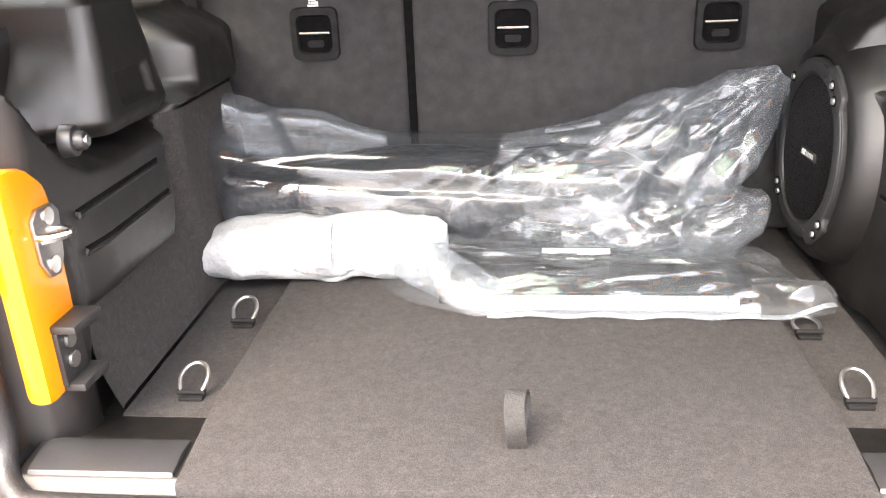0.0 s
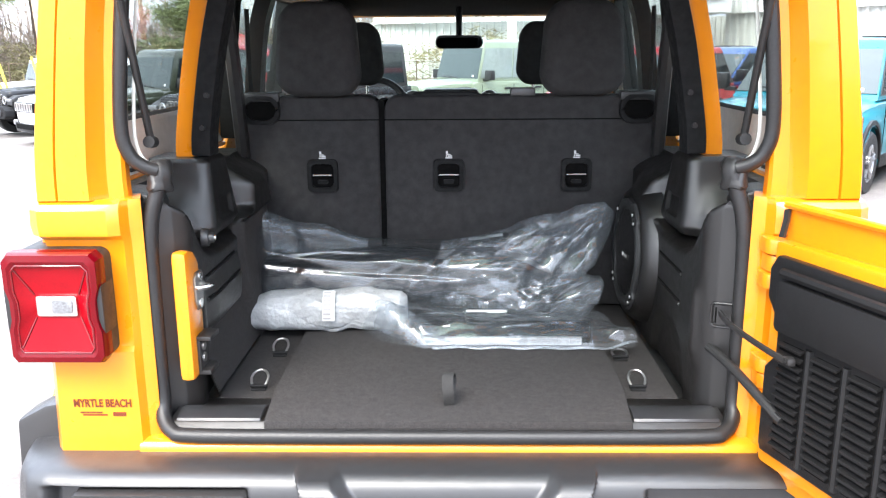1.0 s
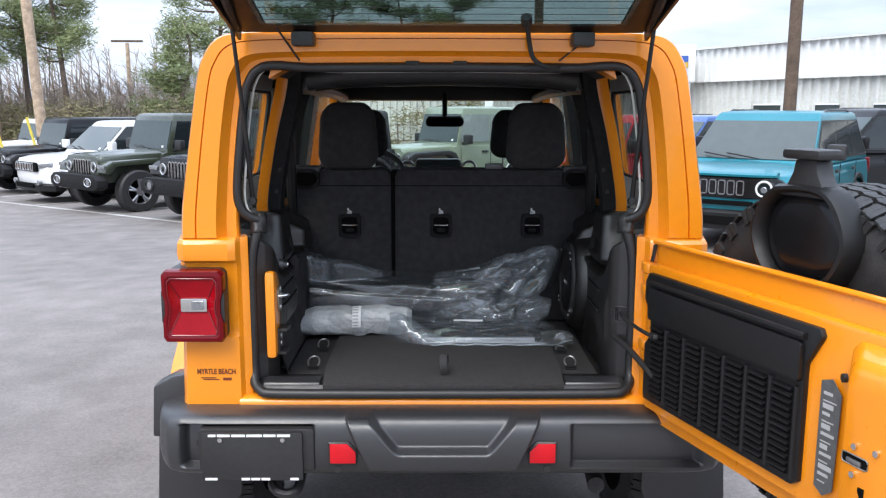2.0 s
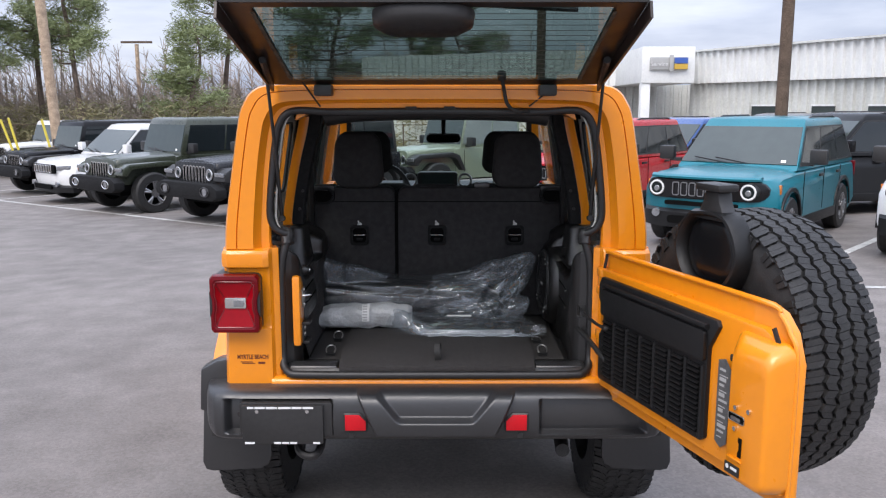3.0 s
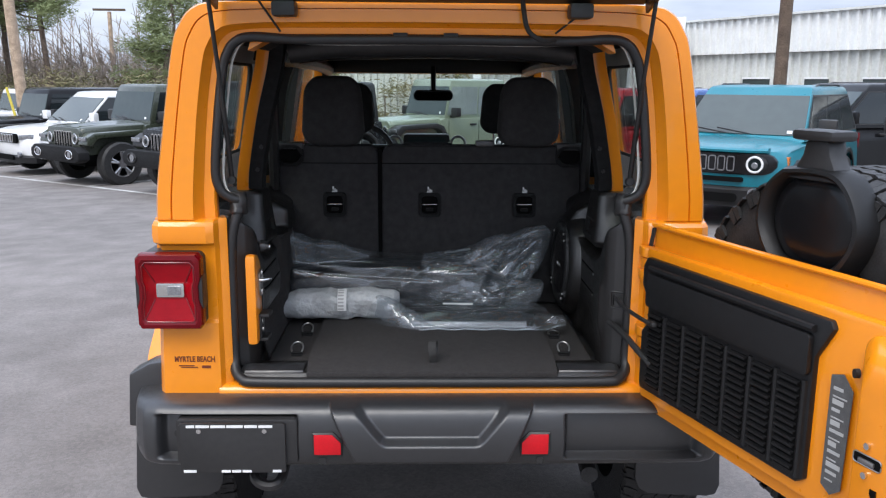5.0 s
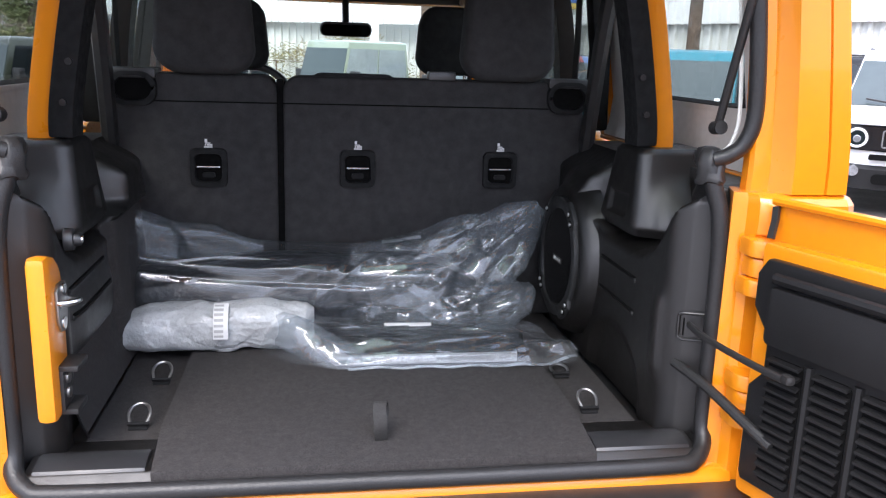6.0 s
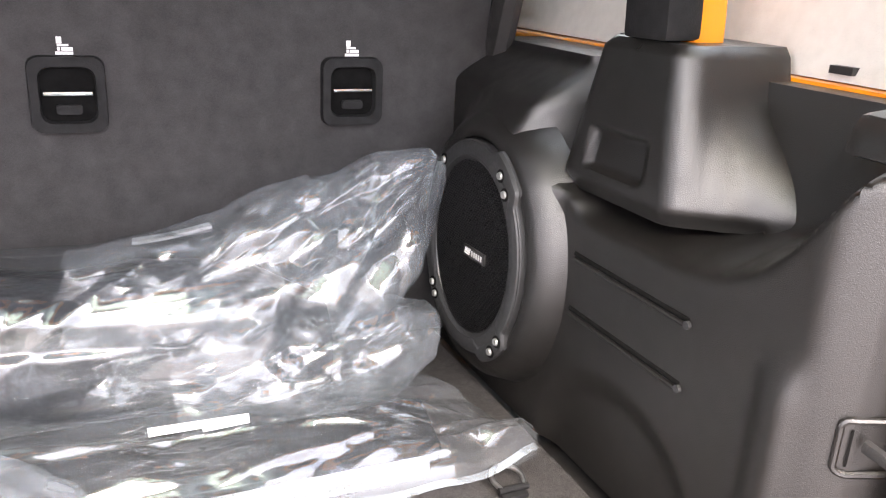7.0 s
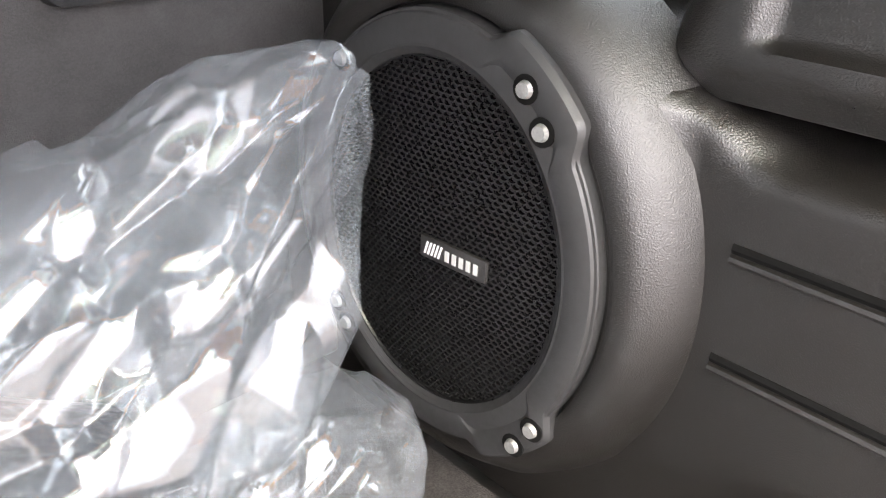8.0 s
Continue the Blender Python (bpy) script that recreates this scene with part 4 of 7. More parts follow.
def top_side(s):
    sh, li = Shape(), Shape()
    for y0, y1, z0, z1 in ((0.10, 1.02, 1.262, 1.385), (0.10, 1.02, 1.715, 1.805), (0.10, 0.27, 1.385, 1.715), (0.93, 1.02, 1.385, 1.715)):
        for shape, d0, d1 in ((sh, 0.0, 0.02), (li, 0.022, 0.042)):
            q = [(s * (side_x(z) - d), y, z) for d in (d0, d1) for y in (y0, y1) for z in (z0, z1)]
            shape.add(q, [(0, 1, 3, 2), (4, 6, 7, 5), (0, 4, 5, 1), (2, 3, 7, 6), (0, 2, 6, 4), (1, 5, 7, 3)])
    part("top_side", sh, ORANGE, jeep, "orange side of the hard top")
    part("top_lining", li, LINER, jeep, "pale grey moulded inside of the hard top")
    skirt = [[(s * x, y, z) for x, z in ((0.742, 1.392), (0.732, 1.386), (0.724, 1.30), (0.712, 1.276), (0.712, 1.268), (0.748, 1.268))] for y in (0.085, 0.12, 0.6, 1.02)]
    part("lower_lining", Shape().loft(skirt), LINER, jeep, "pale sloping shelf under the side glass", smooth=50)
    q = [(s * (side_x(z) - d), y, z) for d in (0.008, 0.012) for y in (0.27, 0.93) for z in (1.385, 1.715)]
    g = part("quarter_window", Shape().add(q, [(0, 1, 3, 2), (4, 6, 7, 5), (0, 4, 5, 1), (2, 3, 7, 6), (0, 2, 6, 4), (1, 5, 7, 3)]), SIDETINT, jeep, "tinted side glass")
    ring = [(s * (side_x(z) - 0.03), y, z) for y, z in rounded(0.60, 1.55, 0.66, 0.33, 0.05, 4)]
    part("window_seal", Shape().tube(ring + [ring[0]], 0.010, 6), RUBBER, jeep)
    # side of the cabin: pillars, rails and door glass
    for y0, y1 in ((1.02, 1.10), (1.95, 2.07)):
        q = [(s * (side_x(z) - d), y, z) for d in (0.0, 0.06) for y in (y0, y1) for z in (1.25, 1.80)]
        part("pillar", Shape().add(q, [(0, 1, 3, 2), (4, 6, 7, 5), (0, 4, 5, 1), (2, 3, 7, 6), (0, 2, 6, 4), (1, 5, 7, 3)]), BLACK if y0 > 1.5 else ORANGE, jeep)
    part("roof_rail", Shape().box(min(s * 0.66, s * 0.715), max(s * 0.66, s * 0.715), 1.02, 2.85, 1.775, 1.845), ORANGE, jeep, bevel=0.015)
    for y0, y1 in ((1.10, 1.95), (2.07, 2.80)):
        q = [(s * (side_x(z) - d), y, z) for d in (0.02, 0.025) for y in (y0, y1) for z in (1.25, 1.78)]
        g = part("door_glass", Shape().add(q, [(0, 1, 3, 2), (4, 6, 7, 5), (0, 4, 5, 1), (2, 3, 7, 6), (0, 2, 6, 4), (1, 5, 7, 3)]), DOORTINT if y0 < 1.5 else PANE, jeep)
        g.visible_shadow = y0 < 1.5
    part("rail_lining", Shape().prism([(s * 0.600, 1.795), (s * 0.606, 1.745), (s * 0.625, 1.732), (s * 0.690, 1.726), (s * 0.690, 1.79)], "y", 0.90, 2.80), HEADLINER, jeep, "black lining over the doors", bevel=0.006)
    part("pillar_lining", plank([(s * 0.665, 2.99, 1.22), (s * 0.618, 2.75, 1.80)], 0.03, 0.10), HEADLINER, jeep, "black lining of the windscreen pillar")
    part("windscreen_pillar", plank([(s * 0.70, 3.02, 1.22), (s * 0.655, 2.78, 1.80)], 0.06, 0.08), ORANGE, jeep)
    # tub side, doors and rail
    arch = [(0.045, 0.74)] + [(0.65 + 0.5 * math.cos(radians(a)), 0.42 + 0.5 * math.sin(radians(a))) for a in np.linspace(140, 40, 10)] + [(1.14, 0.60), (1.14, 1.262), (0.045, 1.262)]
    part("tub_side", Shape().prism(arch, "x", min(s * 0.78, s * 0.805), max(s * 0.78, s * 0.805)), ORANGE, jeep, bevel=0.006)
    for y0, y1 in ((1.15, 1.99), (2.0, 2.95)):
        dr = part("side_door", Shape().prism(rounded((y0 + y1) / 2, 0.90, y1 - y0 - 0.012, 0.72, 0.06), "x", min(s * 0.74, s * 0.80), max(s * 0.74, s * 0.80)), ORANGE, jeep, bevel=0.012)
        part("door_handle", Shape().tube([(s * 0.80, y0 + 0.06, 1.16), (s * 0.835, y0 + 0.09, 1.16), (s * 0.835, y0 + 0.22, 1.16), (s * 0.80, y0 + 0.25, 1.16)], 0.016, 8), BLACK, dr)
    part("side_step", Shape().box(min(s * 0.74, s * 0.90), max(s * 0.74, s * 0.90), 1.15, 2.95, 0.44, 0.50), BLACK, jeep, bevel=0.015)
    part("tub_rail", Shape().box(min(s * 0.700, s * 0.785), max(s * 0.700, s * 0.785), 0.10, 1.02, 1.255, 1.2665), ORANGE, jeep, "orange painted rail under the hard top", bevel=0.004)
    for y in (0.30, 0.66):
        part("rail_clip", Shape().box(s * 0.716 - 0.010, s * 0.716 + 0.010, y - 0.014, y + 0.014, 1.276, 1.284), BLACK, jeep)
    # wheel flare, orange above and black below
    fa = [(0.65 + 0.60 * math.cos(radians(a)), 0.41 + 0.56 * math.sin(radians(a))) for a in np.linspace(165, 15, 16)]
    fb = [(0.65 + 0.47 * math.cos(radians(a)), 0.41 + 0.45 * math.sin(radians(a))) for a in np.linspace(15, 165, 16)]
    part("fender_flare", Shape().prism(fa + fb, "x", min(s * 0.79, s * 0.915), max(s * 0.79, s * 0.915)), ORANGE, jeep, "orange wheel flare", bevel=0.03)
    fc = [(0.65 + 0.47 * math.cos(radians(a)), 0.41 + 0.45 * math.sin(radians(a))) for a in np.linspace(175, 5, 16)]
    fd = [(0.65 + 0.44 * math.cos(radians(a)), 0.41 + 0.42 * math.sin(radians(a))) for a in np.linspace(5, 175, 16)]
    part("flare_liner", Shape().prism(fc + fd, "x", min(s * 0.60, s * 0.925), max(s * 0.60, s * 0.925)), BLACK, jeep, bevel=0.006)
    part("mud_flap", Shape().prism([(s * 0.685, 0.56), (s * 0.685, 0.355), (s * 0.70, 0.318), (s * 0.735, 0.300), (s * 0.93, 0.290), (s * 0.96, 0.297), (s * 0.972, 0.33), (s * 0.955, 0.60)], "y", 0.20, 0.215), BUMPER, jeep, "dark plastic mud flap", bevel=0.004)
    # front wing and flare
    part("front_wing", Shape().box(min(s * 0.60, s * 0.80), max(s * 0.60, s * 0.80), 3.0, 4.15, 0.75, 1.12), ORANGE, jeep, bevel=0.03)
    ff = [(3.66 + 0.62 * math.cos(radians(a)), 0.41 + 0.58 * math.sin(radians(a))) for a in np.linspace(160, 20, 14)]
    fg = [(3.66 + 0.50 * math.cos(radians(a)), 0.41 + 0.47 * math.sin(radians(a))) for a in np.linspace(20, 160, 14)]
    part("fender_flare", Shape().prism(ff + fg, "x", min(s * 0.79, s * 0.92), max(s * 0.79, s * 0.92)), ORANGE, jeep, "orange wheel flare", bevel=0.03)
    part("side_mirror", Shape().box(s * 0.93 - 0.11, s * 0.93 + 0.11, 2.82, 2.94, 1.24, 1.44), BLACK, jeep, bevel=0.03)


both(top_side)
part("roof_panel", Shape().prism([(-0.70, 1.80), (-0.66, 1.848), (-0.58, 1.866), (0, 1.874), (0.58, 1.866), (0.66, 1.848), (0.70, 1.80), (0.66, 1.80), (0.56, 1.84), (-0.56, 1.84), (-0.66, 1.80)], "y", 0.05, 2.82), ORANGE, jeep, "orange hard top roof")
part("headliner", Shape().prism([(-0.70, 1.765), (-0.60, 1.812), (0, 1.825), (0.60, 1.812), (0.70, 1.765), (0.58, 1.795), (0, 1.805), (-0.58, 1.795)], "y", 0.30, 2.80), HEADLINER, jeep, "black headliner")
part("screen_header", Shape().box(-0.66, 0.66, 2.74, 2.86, 1.70, 1.80), BLACK, jeep, bevel=0.02)
ws_pane = part("windscreen", panel_on((-0.68, 3.0, 1.22), (0.68, 3.0, 1.22), (0.64, 2.80, 1.76), (-0.64, 2.80, 1.76), 0.003), PANE, jeep)
ws_pane.visible_shadow = False
part("screen_tint", panel_on((-0.65, 2.796, 1.70), (0.65, 2.796, 1.70), (0.645, 2.77, 1.77), (-0.645, 2.77, 1.77), 0.003), HEADLINER, jeep, "dark shade band of the windscreen")
part("bonnet", Shape().prism([(2.98, 0.85), (2.98, 1.18), (3.3, 1.20), (4.2, 1.12), (4.28, 1.05), (4.28, 0.80)], "x", -0.66, 0.66), ORANGE, jeep, "orange bonnet", bevel=0.04)
part("front_grille", Shape().prism(rounded(0, 0.88, 1.35, 0.42, 0.1), "y", 4.27, 4.31), ORANGE, jeep, bevel=0.01)
part("front_bumper", Shape().box(-0.92, 0.92, 4.33, 4.53, 0.46, 0.72), BUMPER, jeep, bevel=0.04)
# chassis as a plain near-black block, its underbody shade in the colour
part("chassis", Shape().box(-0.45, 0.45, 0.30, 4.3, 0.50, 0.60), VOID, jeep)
part("underfloor", Shape().box(-0.78, 0.78, 0.10, 3.0, 0.60, 0.70), BLACK, jeep)
part("firewall", Shape().box(-0.74, 0.74, 2.93, 3.0, 0.6, 1.2), BLACK, jeep)
for yy in (0.65, 3.66):
    for s in (-1, 1):
        wheel(jeep, s * 0.80, yy, 0.405, 0.265, s)
    part("axle", Shape().tube([(-0.7, yy, 0.40), (0.7, yy, 0.40)], 0.05, 10), VOID, jeep)


# rear corners of the tub
def corner(s):
    plan = [(0.80, 0.16), (0.80, 0.05), (0.793, 0.018), (0.778, 0.0), (0.645, 0.0), (0.625, 0.004), (0.615, 0.022), (0.602, 0.026), (0.594, 0.032), (0.600, 0.05), (0.620, 0.10)]
    rows = [(0.705, 0.018, 0.0), (0.715, 0.014, 0.0), (0.78, 0.012, 0.0), (0.90, 0.008, 0.0), (0.955, 0.006, 0.0), (0.965, 0.004, -0.012), (1.17, 0.0, -0.012), (1.185, 0.0, -0.004), (1.195, 0.0, 0.012), (1.215, 0.0, 0.016), (1.245, 0.0, 0.014), (1.256, 0.0, 0.006), (1.262, 0.0, -0.01)]
    lp = []
    for z, grow, out in rows:
        w = [(max(0.0, min(1.0, (x - 0.61) / 0.03))) for x, _ in plan]
        lp.append([(s * (x + grow * (x > 0.7) + out * 0.5 * (x > 0.79)), y - out * k, z) for (x, y), k in zip(plan, w)])
    part("tub_corner", Shape().loft(lp), ORANGE, jeep, "orange rear corner panel", smooth=28)
    # rounded gusset at the foot of the opening
    g = [(s * 0.588, 0.766)] + [(s * (0.553 + 0.035 * math.cos(radians(a))), 0.801 + 0.035 * math.sin(radians(a))) for a in np.linspace(-5, -85, 7)]
    part("corner_gusset", Shape().prism(g, "y", 0.04, 0.09), BLACK, jeep)


both(corner)
for s in (-1, 1):
    part("flare_end", Shape().prism([(s * 0.802, 0.60), (s * 0.802, 0.815), (s * 0.86, 0.805), (s * 0.925, 0.77), (s * 0.935, 0.60)], "y", 0.075, 0.16), BUMPER, jeep, "dark plastic foot of the wheel flare", bevel=0.012)
sill = [(-0.002, 0.708), (-0.004, 0.716), (-0.004, 0.742), (-0.001, 0.751), (0.006, 0.758), (0.016, 0.763), (0.09, 0.766), (0.09, 0.708)]
part("tail_sill", Shape().prism(sill, "x", -0.63, 0.63), ORANGE, jeep, "orange sill under the tail opening", smooth=28)

# rubber seal round the tail opening
low_seal = [(-0.562, 0.062, 1.300), (-0.570, 0.056, 1.265), (-0.583, 0.05, 1.215), (-0.590, 0.05, 1.13), (-0.592, 0.05, 0.95), (-0.592, 0.05, 0.84), (-0.587, 0.03, 0.800), (-0.562, 0.006, 0.780), (-0.52, -0.002, 0.775), (-0.3, -0.004, 0.774), (0, -0.004, 0.774)]
low_seal += [(-x, y, z) for x, y, z in low_seal[-2::-1]]
part("tail_seal", Shape().tube(bend(low_seal, 5), 0.0155, 10), SEALRUB, jeep, "grey-black rubber seal of the tail opening", smooth=60)
top_seal = [(x, 0.040, z - 0.012 if abs(x) < 0.5 else z) for x, z in inner[2:-2]]
foot = [(0.565, 0.060, 1.312), (0.590, 0.052, 1.322), (0.612, 0.046, 1.345), (0.622, 0.042, 1.40)]
top_seal = [(-x, y, z) for x, y, z in foot] + top_seal + foot[::-1]
part("glass_seal", Shape().tube(bend(top_seal, 5), 0.0140, 10), SEALRUB, jeep, "grey-black rubber seal of the rear glass opening", smooth=60)
bright = [(-0.583, 0.068, 1.325), (-0.598, 0.064, 1.345), (-0.604, 0.062, 1.40)] + [(x * 0.970, 0.062, z - 0.022 if abs(x) < 0.5 else z) for x, z in inner[2:-2]] + [(0.604, 0.062, 1.40), (0.598, 0.064, 1.345), (0.583, 0.068, 1.325)]
part("seal_lip", Shape().tube(bend(bright, 5), 0.0036, 6), LINER, jeep, "pale edge inside the seal")
for s in (-1, 1):
    boot = []
    for k, (z, rx, ry, dy) in enumerate(((1.333, 0.010, 0.012, 0.010), (1.330, 0.020, 0.022, 0.010), (1.320, 0.026, 0.030, 0.008), (1.305, 0.029, 0.033, 0.004), (1.292, 0.025, 0.030, 0.0), (1.280, 0.029, 0.034, -0.002), (1.272, 0.026, 0.030, -0.002))):
        boot.append([(s * (0.566 + 0.84 * rx * math.cos(a) * (1 + 0.16 * math.sin(5 * a + k))), 0.070 + dy + 0.84 * ry * math.sin(a) * (1 + 0.15 * math.cos(4 * a + k)), z + 0.004 * math.sin(3 * a + 1.2) * (k > 3)) for a in np.linspace(0, 6.283, 41)[:-1]])
    part("seal_joint", Shape().loft(boot), BLACK, jeep, "folded rubber corner boot of the seals", smooth=50)

# tail lights
def tail_light(s):
    cx = s * 0.744
    oc = [(-0.083, -0.108), (0.083, -0.108), (0.092, -0.095), (0.092, -0.045), (0.085, -0.02), (0.085, 0.02), (0.092, 0.045), (0.092, 0.098), (0.080, 0.112), (-0.080, 0.112), (-0.092, 0.098), (-0.092, 0.045), (-0.085, 0.02), (-0.085, -0.02), (-0.092, -0.045), (-0.092, -0.095)]
    tl = part("tail_light", Shape().prism([(cx + x, 1.062 + z) for x, z in rounded(0, 0, 0.178, 0.218, 0.02)], "y", -0.030, 0.10), BLACK, jeep, "square red tail light in a black housing", bevel=0.010)
    funnel = [[(cx + x * k, y, 1.062 + z * k) for x, z in oc] for k, y in ((1.0, -0.026), (1.0, -0.050), (0.965, -0.061), (0.86, -0.064), (0.79, -0.060))]
    part("lens", Shape().loft(funnel, cap=False), RED, tl, "raised deep red lens frame", smooth=28)
    well = [[(cx + x * k, y, 1.062 + z * q + 0.004 * (1 - q)) for x, z in oc] for k, q, y in ((0.79, 0.79, -0.060), (0.75, 0.77, -0.056), (0.47, 0.22, -0.040), (0.30, 0.12, -0.038))]
    part("lens_well", Shape().loft(well, cap=False), WELL, tl, "red faceted well round the reversing light", smooth=20)
    part("lens_edge", Shape().tube([(cx + x * 0.785, -0.0605, 1.062 + z * 0.785) for x, z in oc + oc[:1]], 0.0022, 6), DEEPRED, tl)
    for q in (-1, 1):
        for e in (-1, 1):
            part("facet_edge", Shape().tube([(cx + q * 0.070, -0.0575, 1.064 + e * 0.080), (cx + q * 0.043, -0.041, 1.066 + e * 0.023)], 0.0020, 6), DEEPRED, tl)
    rv = part("reverse_lens", Shape().prism(rounded(cx, 1.066, 0.078, 0.040, 0.004, 3), "y", -0.046, -0.036), CHROME, tl, "clear reversing light", bevel=0.002)
    part("lens_facet", Shape().prism(rounded(cx + 0.012, 1.066, 0.038, 0.026, 0.004, 3), "y", -0.050, -0.046), LAMP, rv, bevel=0.001)
    for q in (-1, 1):
        part("side_clip", Shape().prism([(cx + q * 0.094, 1.112), (cx + q * 0.080, 1.085), (cx + q * 0.080, 1.04), (cx + q * 0.094, 1.012)], "y", -0.056, -0.0), BLACK, tl, bevel=0.004)


both(tail_light)

# dealer's decal
decal = bpy.data.curves.new("decal_lettering", "FONT")
decal.body, decal.size, decal.extrude, decal.align_x = "MYRTLE BEACH", 0.0235, 0.0006, "CENTER"
decal.offset = 0.0006
dob = new("decal_lettering", decal)
dob.matrix_basis = Matrix.Translation((-0.698, -0.0012, 0.838)) @ pose(0, 0, 0, 90, 0, 0) @ Matrix.Diagonal((0.72, 1, 1, 1))
dob.parent = jeep
decal.materials.append(DECAL)
for x0, x1, z0, z1 in ((-0.745, -0.70, 0.8245, 0.827), (-0.74, -0.69, 0.819, 0.8215), (-0.678, -0.652, 0.818, 0.826)):
    part("decal_bar", Shape().box(x0, x1, -0.002, 0.001, z0, z1), DECAL, jeep)


# bumper: one moulded skin with a stepped centre and a pocket on each side
bsec = bend([(0.10, 0, 0.738), (0.0, 0, 0.740), (-0.060, 0, 0.737), (-0.088, 0, 0.727), (-0.103, 0, 0.706), (-0.112, 0, 0.665), (-0.114, 0, 0.620), (-0.108, 0, 0.580), (-0.092, 0, 0.556), (-0.055, 0, 0.546), (0.10, 0, 0.548)], 13)


def bumper_push(x, z):
    """How far the skin stands out (or sinks in) at a place."""
    ax = abs(x)
    step_w = 0.214 + (z - 0.56) * 0.46
    d = 0.040 * float(ease(-0.004, 0.010, step_w - ax) * ease(0.574, 0.586, z))
    dish_w = 0.140 + (z - 0.640) * 0.85
    d -= 0.036 * float(ease(-0.006, 0.016, dish_w - ax) * ease(0.632, 0.652, z))
    low = 0.572
    d -= 0.040 * float(ease(0.383, 0.398, ax) * ease(0.80, 0.765, ax) * ease(low, low + 0.014, z) * ease(0.714, 0.702, z))
    return d


lp = []
ends = {0.79: 0.006, 0.83: 0.020, 0.865: 0.060, 0.885: 0.12, 0.896: 0.22, 0.90: 0.34}
for x in np.concatenate([np.linspace(-0.90, -0.79, 18), np.linspace(-0.78, 0.78, 460), np.linspace(0.79, 0.90, 18)]):
    ax = abs(float(x))
    back = float(np.interp(ax, [0.70] + list(ends), [0.0] + list(ends.values())))
    sq = 1.0 - 0.10 * float(ease(0.80, 0.90, ax))
    ring = []
    for q in bsec:
        w = float(ease(-0.035, -0.075, q.x)) * float(ease(0.93, 0.80, ax))
        z = 0.64 + (q.z - 0.64) * sq + 0.03 * float(ease(0.84, 0.90, ax)) * (q.z < 0.6)
        ring.append((float(x), q.x + back - bumper_push(float(x), q.z) * w, z))
    lp.append(ring)
bumper = part("rear_bumper", Shape().loft(lp), BUMPER, jeep, "dark grey moulded plastic rear bumper", smooth=50)
for s in (-1, 1):
    rf = [(s * 0.338, 0.598), (s * 0.338, 0.660), (s * 0.285, 0.660), (s * 0.260, 0.634), (s * 0.260, 0.598)]
    part("reflector", Shape().prism(rf, "y", -0.124, -0.10), REFLECT, bumper, "red plastic reflector", bevel=0.004)
    part("reflector_surround", Shape().tube([(x, -0.115, z) for x, z in rf + rf[:1]], 0.007, 6), BLACK, bumper)
    part("sensor", Shape().disc((s * 0.315, -0.1085, 0.574), (0, -1, 0), 0.011, 0.003, 14), BLACK, bumper)
part("sensor", Shape().disc((-0.735, -0.071, 0.645), (0, -1, 0), 0.013, 0.004, 14), BLACK, bumper)
part("plate_bracket", Shape().prism(rounded(-0.557, 0.638, 0.345, 0.135, 0.012), "y", -0.118, -0.07), BLACK, bumper, bevel=0.006)
plate = part("number_plate", Shape().prism(rounded(-0.567, 0.625, 0.30, 0.150, 0.008), "y", -0.134, -0.122), BLACK, bumper, "black dealer plate with small white print", bevel=0.002)
for k, (a, b) in enumerate(((-0.695, -0.672), (-0.668, -0.630), (-0.626, -0.585), (-0.581, -0.535), (-0.531, -0.495), (-0.491, -0.452))):
    part("print_bar", Shape().box(a, b, -0.1365, -0.1345, 0.688, 0.6955), WHITE, plate)
for a, b in ((-0.708, -0.672), (-0.60, -0.575), (-0.571, -0.545), (-0.541, -0.515), (-0.455, -0.43)):
    part("print_bar", Shape().box(a, b, -0.1365, -0.1345, 0.552, 0.559), WHITE, plate)
for x in (-0.66, -0.475):
    part("plate_bolt", Shape().disc((x, -0.134, 0.678), (0, -1, 0), 0.007, 0.004, 10), CHROME, plate)
part("tow_hook", Shape().tube(bend([(-0.53, 0.10, 0.53), (-0.53, -0.03, 0.490), (-0.49, -0.06, 0.472), (-0.45, -0.04, 0.482), (-0.45, 0.10, 0.53)], 6), 0.016, 8), BLACK, jeep)
part("exhaust_pipe", Shape().tube(bend([(0.55, 0.75, 0.48), (0.52, 0.35, 0.455), (0.50, 0.06, 0.440)], 5), 0.028, 12), TYRE, jeep, "dull dark exhaust pipe")

# raised rear glass
GH, GT = Vector((0, -0.01, 1.862)), Vector((0, -0.64, 2.078))
gd = (GT - GH)


def on_glass(x, u, lift=0.0):
    n = Vector((0, -gd.z, gd.y)).normalized() * -lift
    return GH + gd * u + Vector((x, 0, 0)) + n


lift_glass = part("rear_glass", Shape().loft([[on_glass(x, u, h) for x, u in ((-0.50, 0.07), (0.50, 0.07), (0.515, 0.93), (-0.515, 0.93))] for h in (0, 0.005)]), TINT, jeep, "raised tinted rear glass")
border = [(-0.575, 0.0), (0.575, 0.0), (0.605, 1.0), (-0.605, 1.0)]
hole = [(-0.50, 0.07), (0.50, 0.07), (0.515, 0.93), (-0.515, 0.93)]
fr = Shape()
for h0, h1 in ((0.0, 0.006),):
    for k in range(4):
        a, b, c, d = border[k], border[(k + 1) % 4], hole[(k + 1) % 4], hole[k]
        fr.loft([[on_glass(*p, h) for p in (a, b, c, d)] for h in (h0, h1)])
part("glass_border", fr, FRIT, lift_glass, "black printed border of the glass")
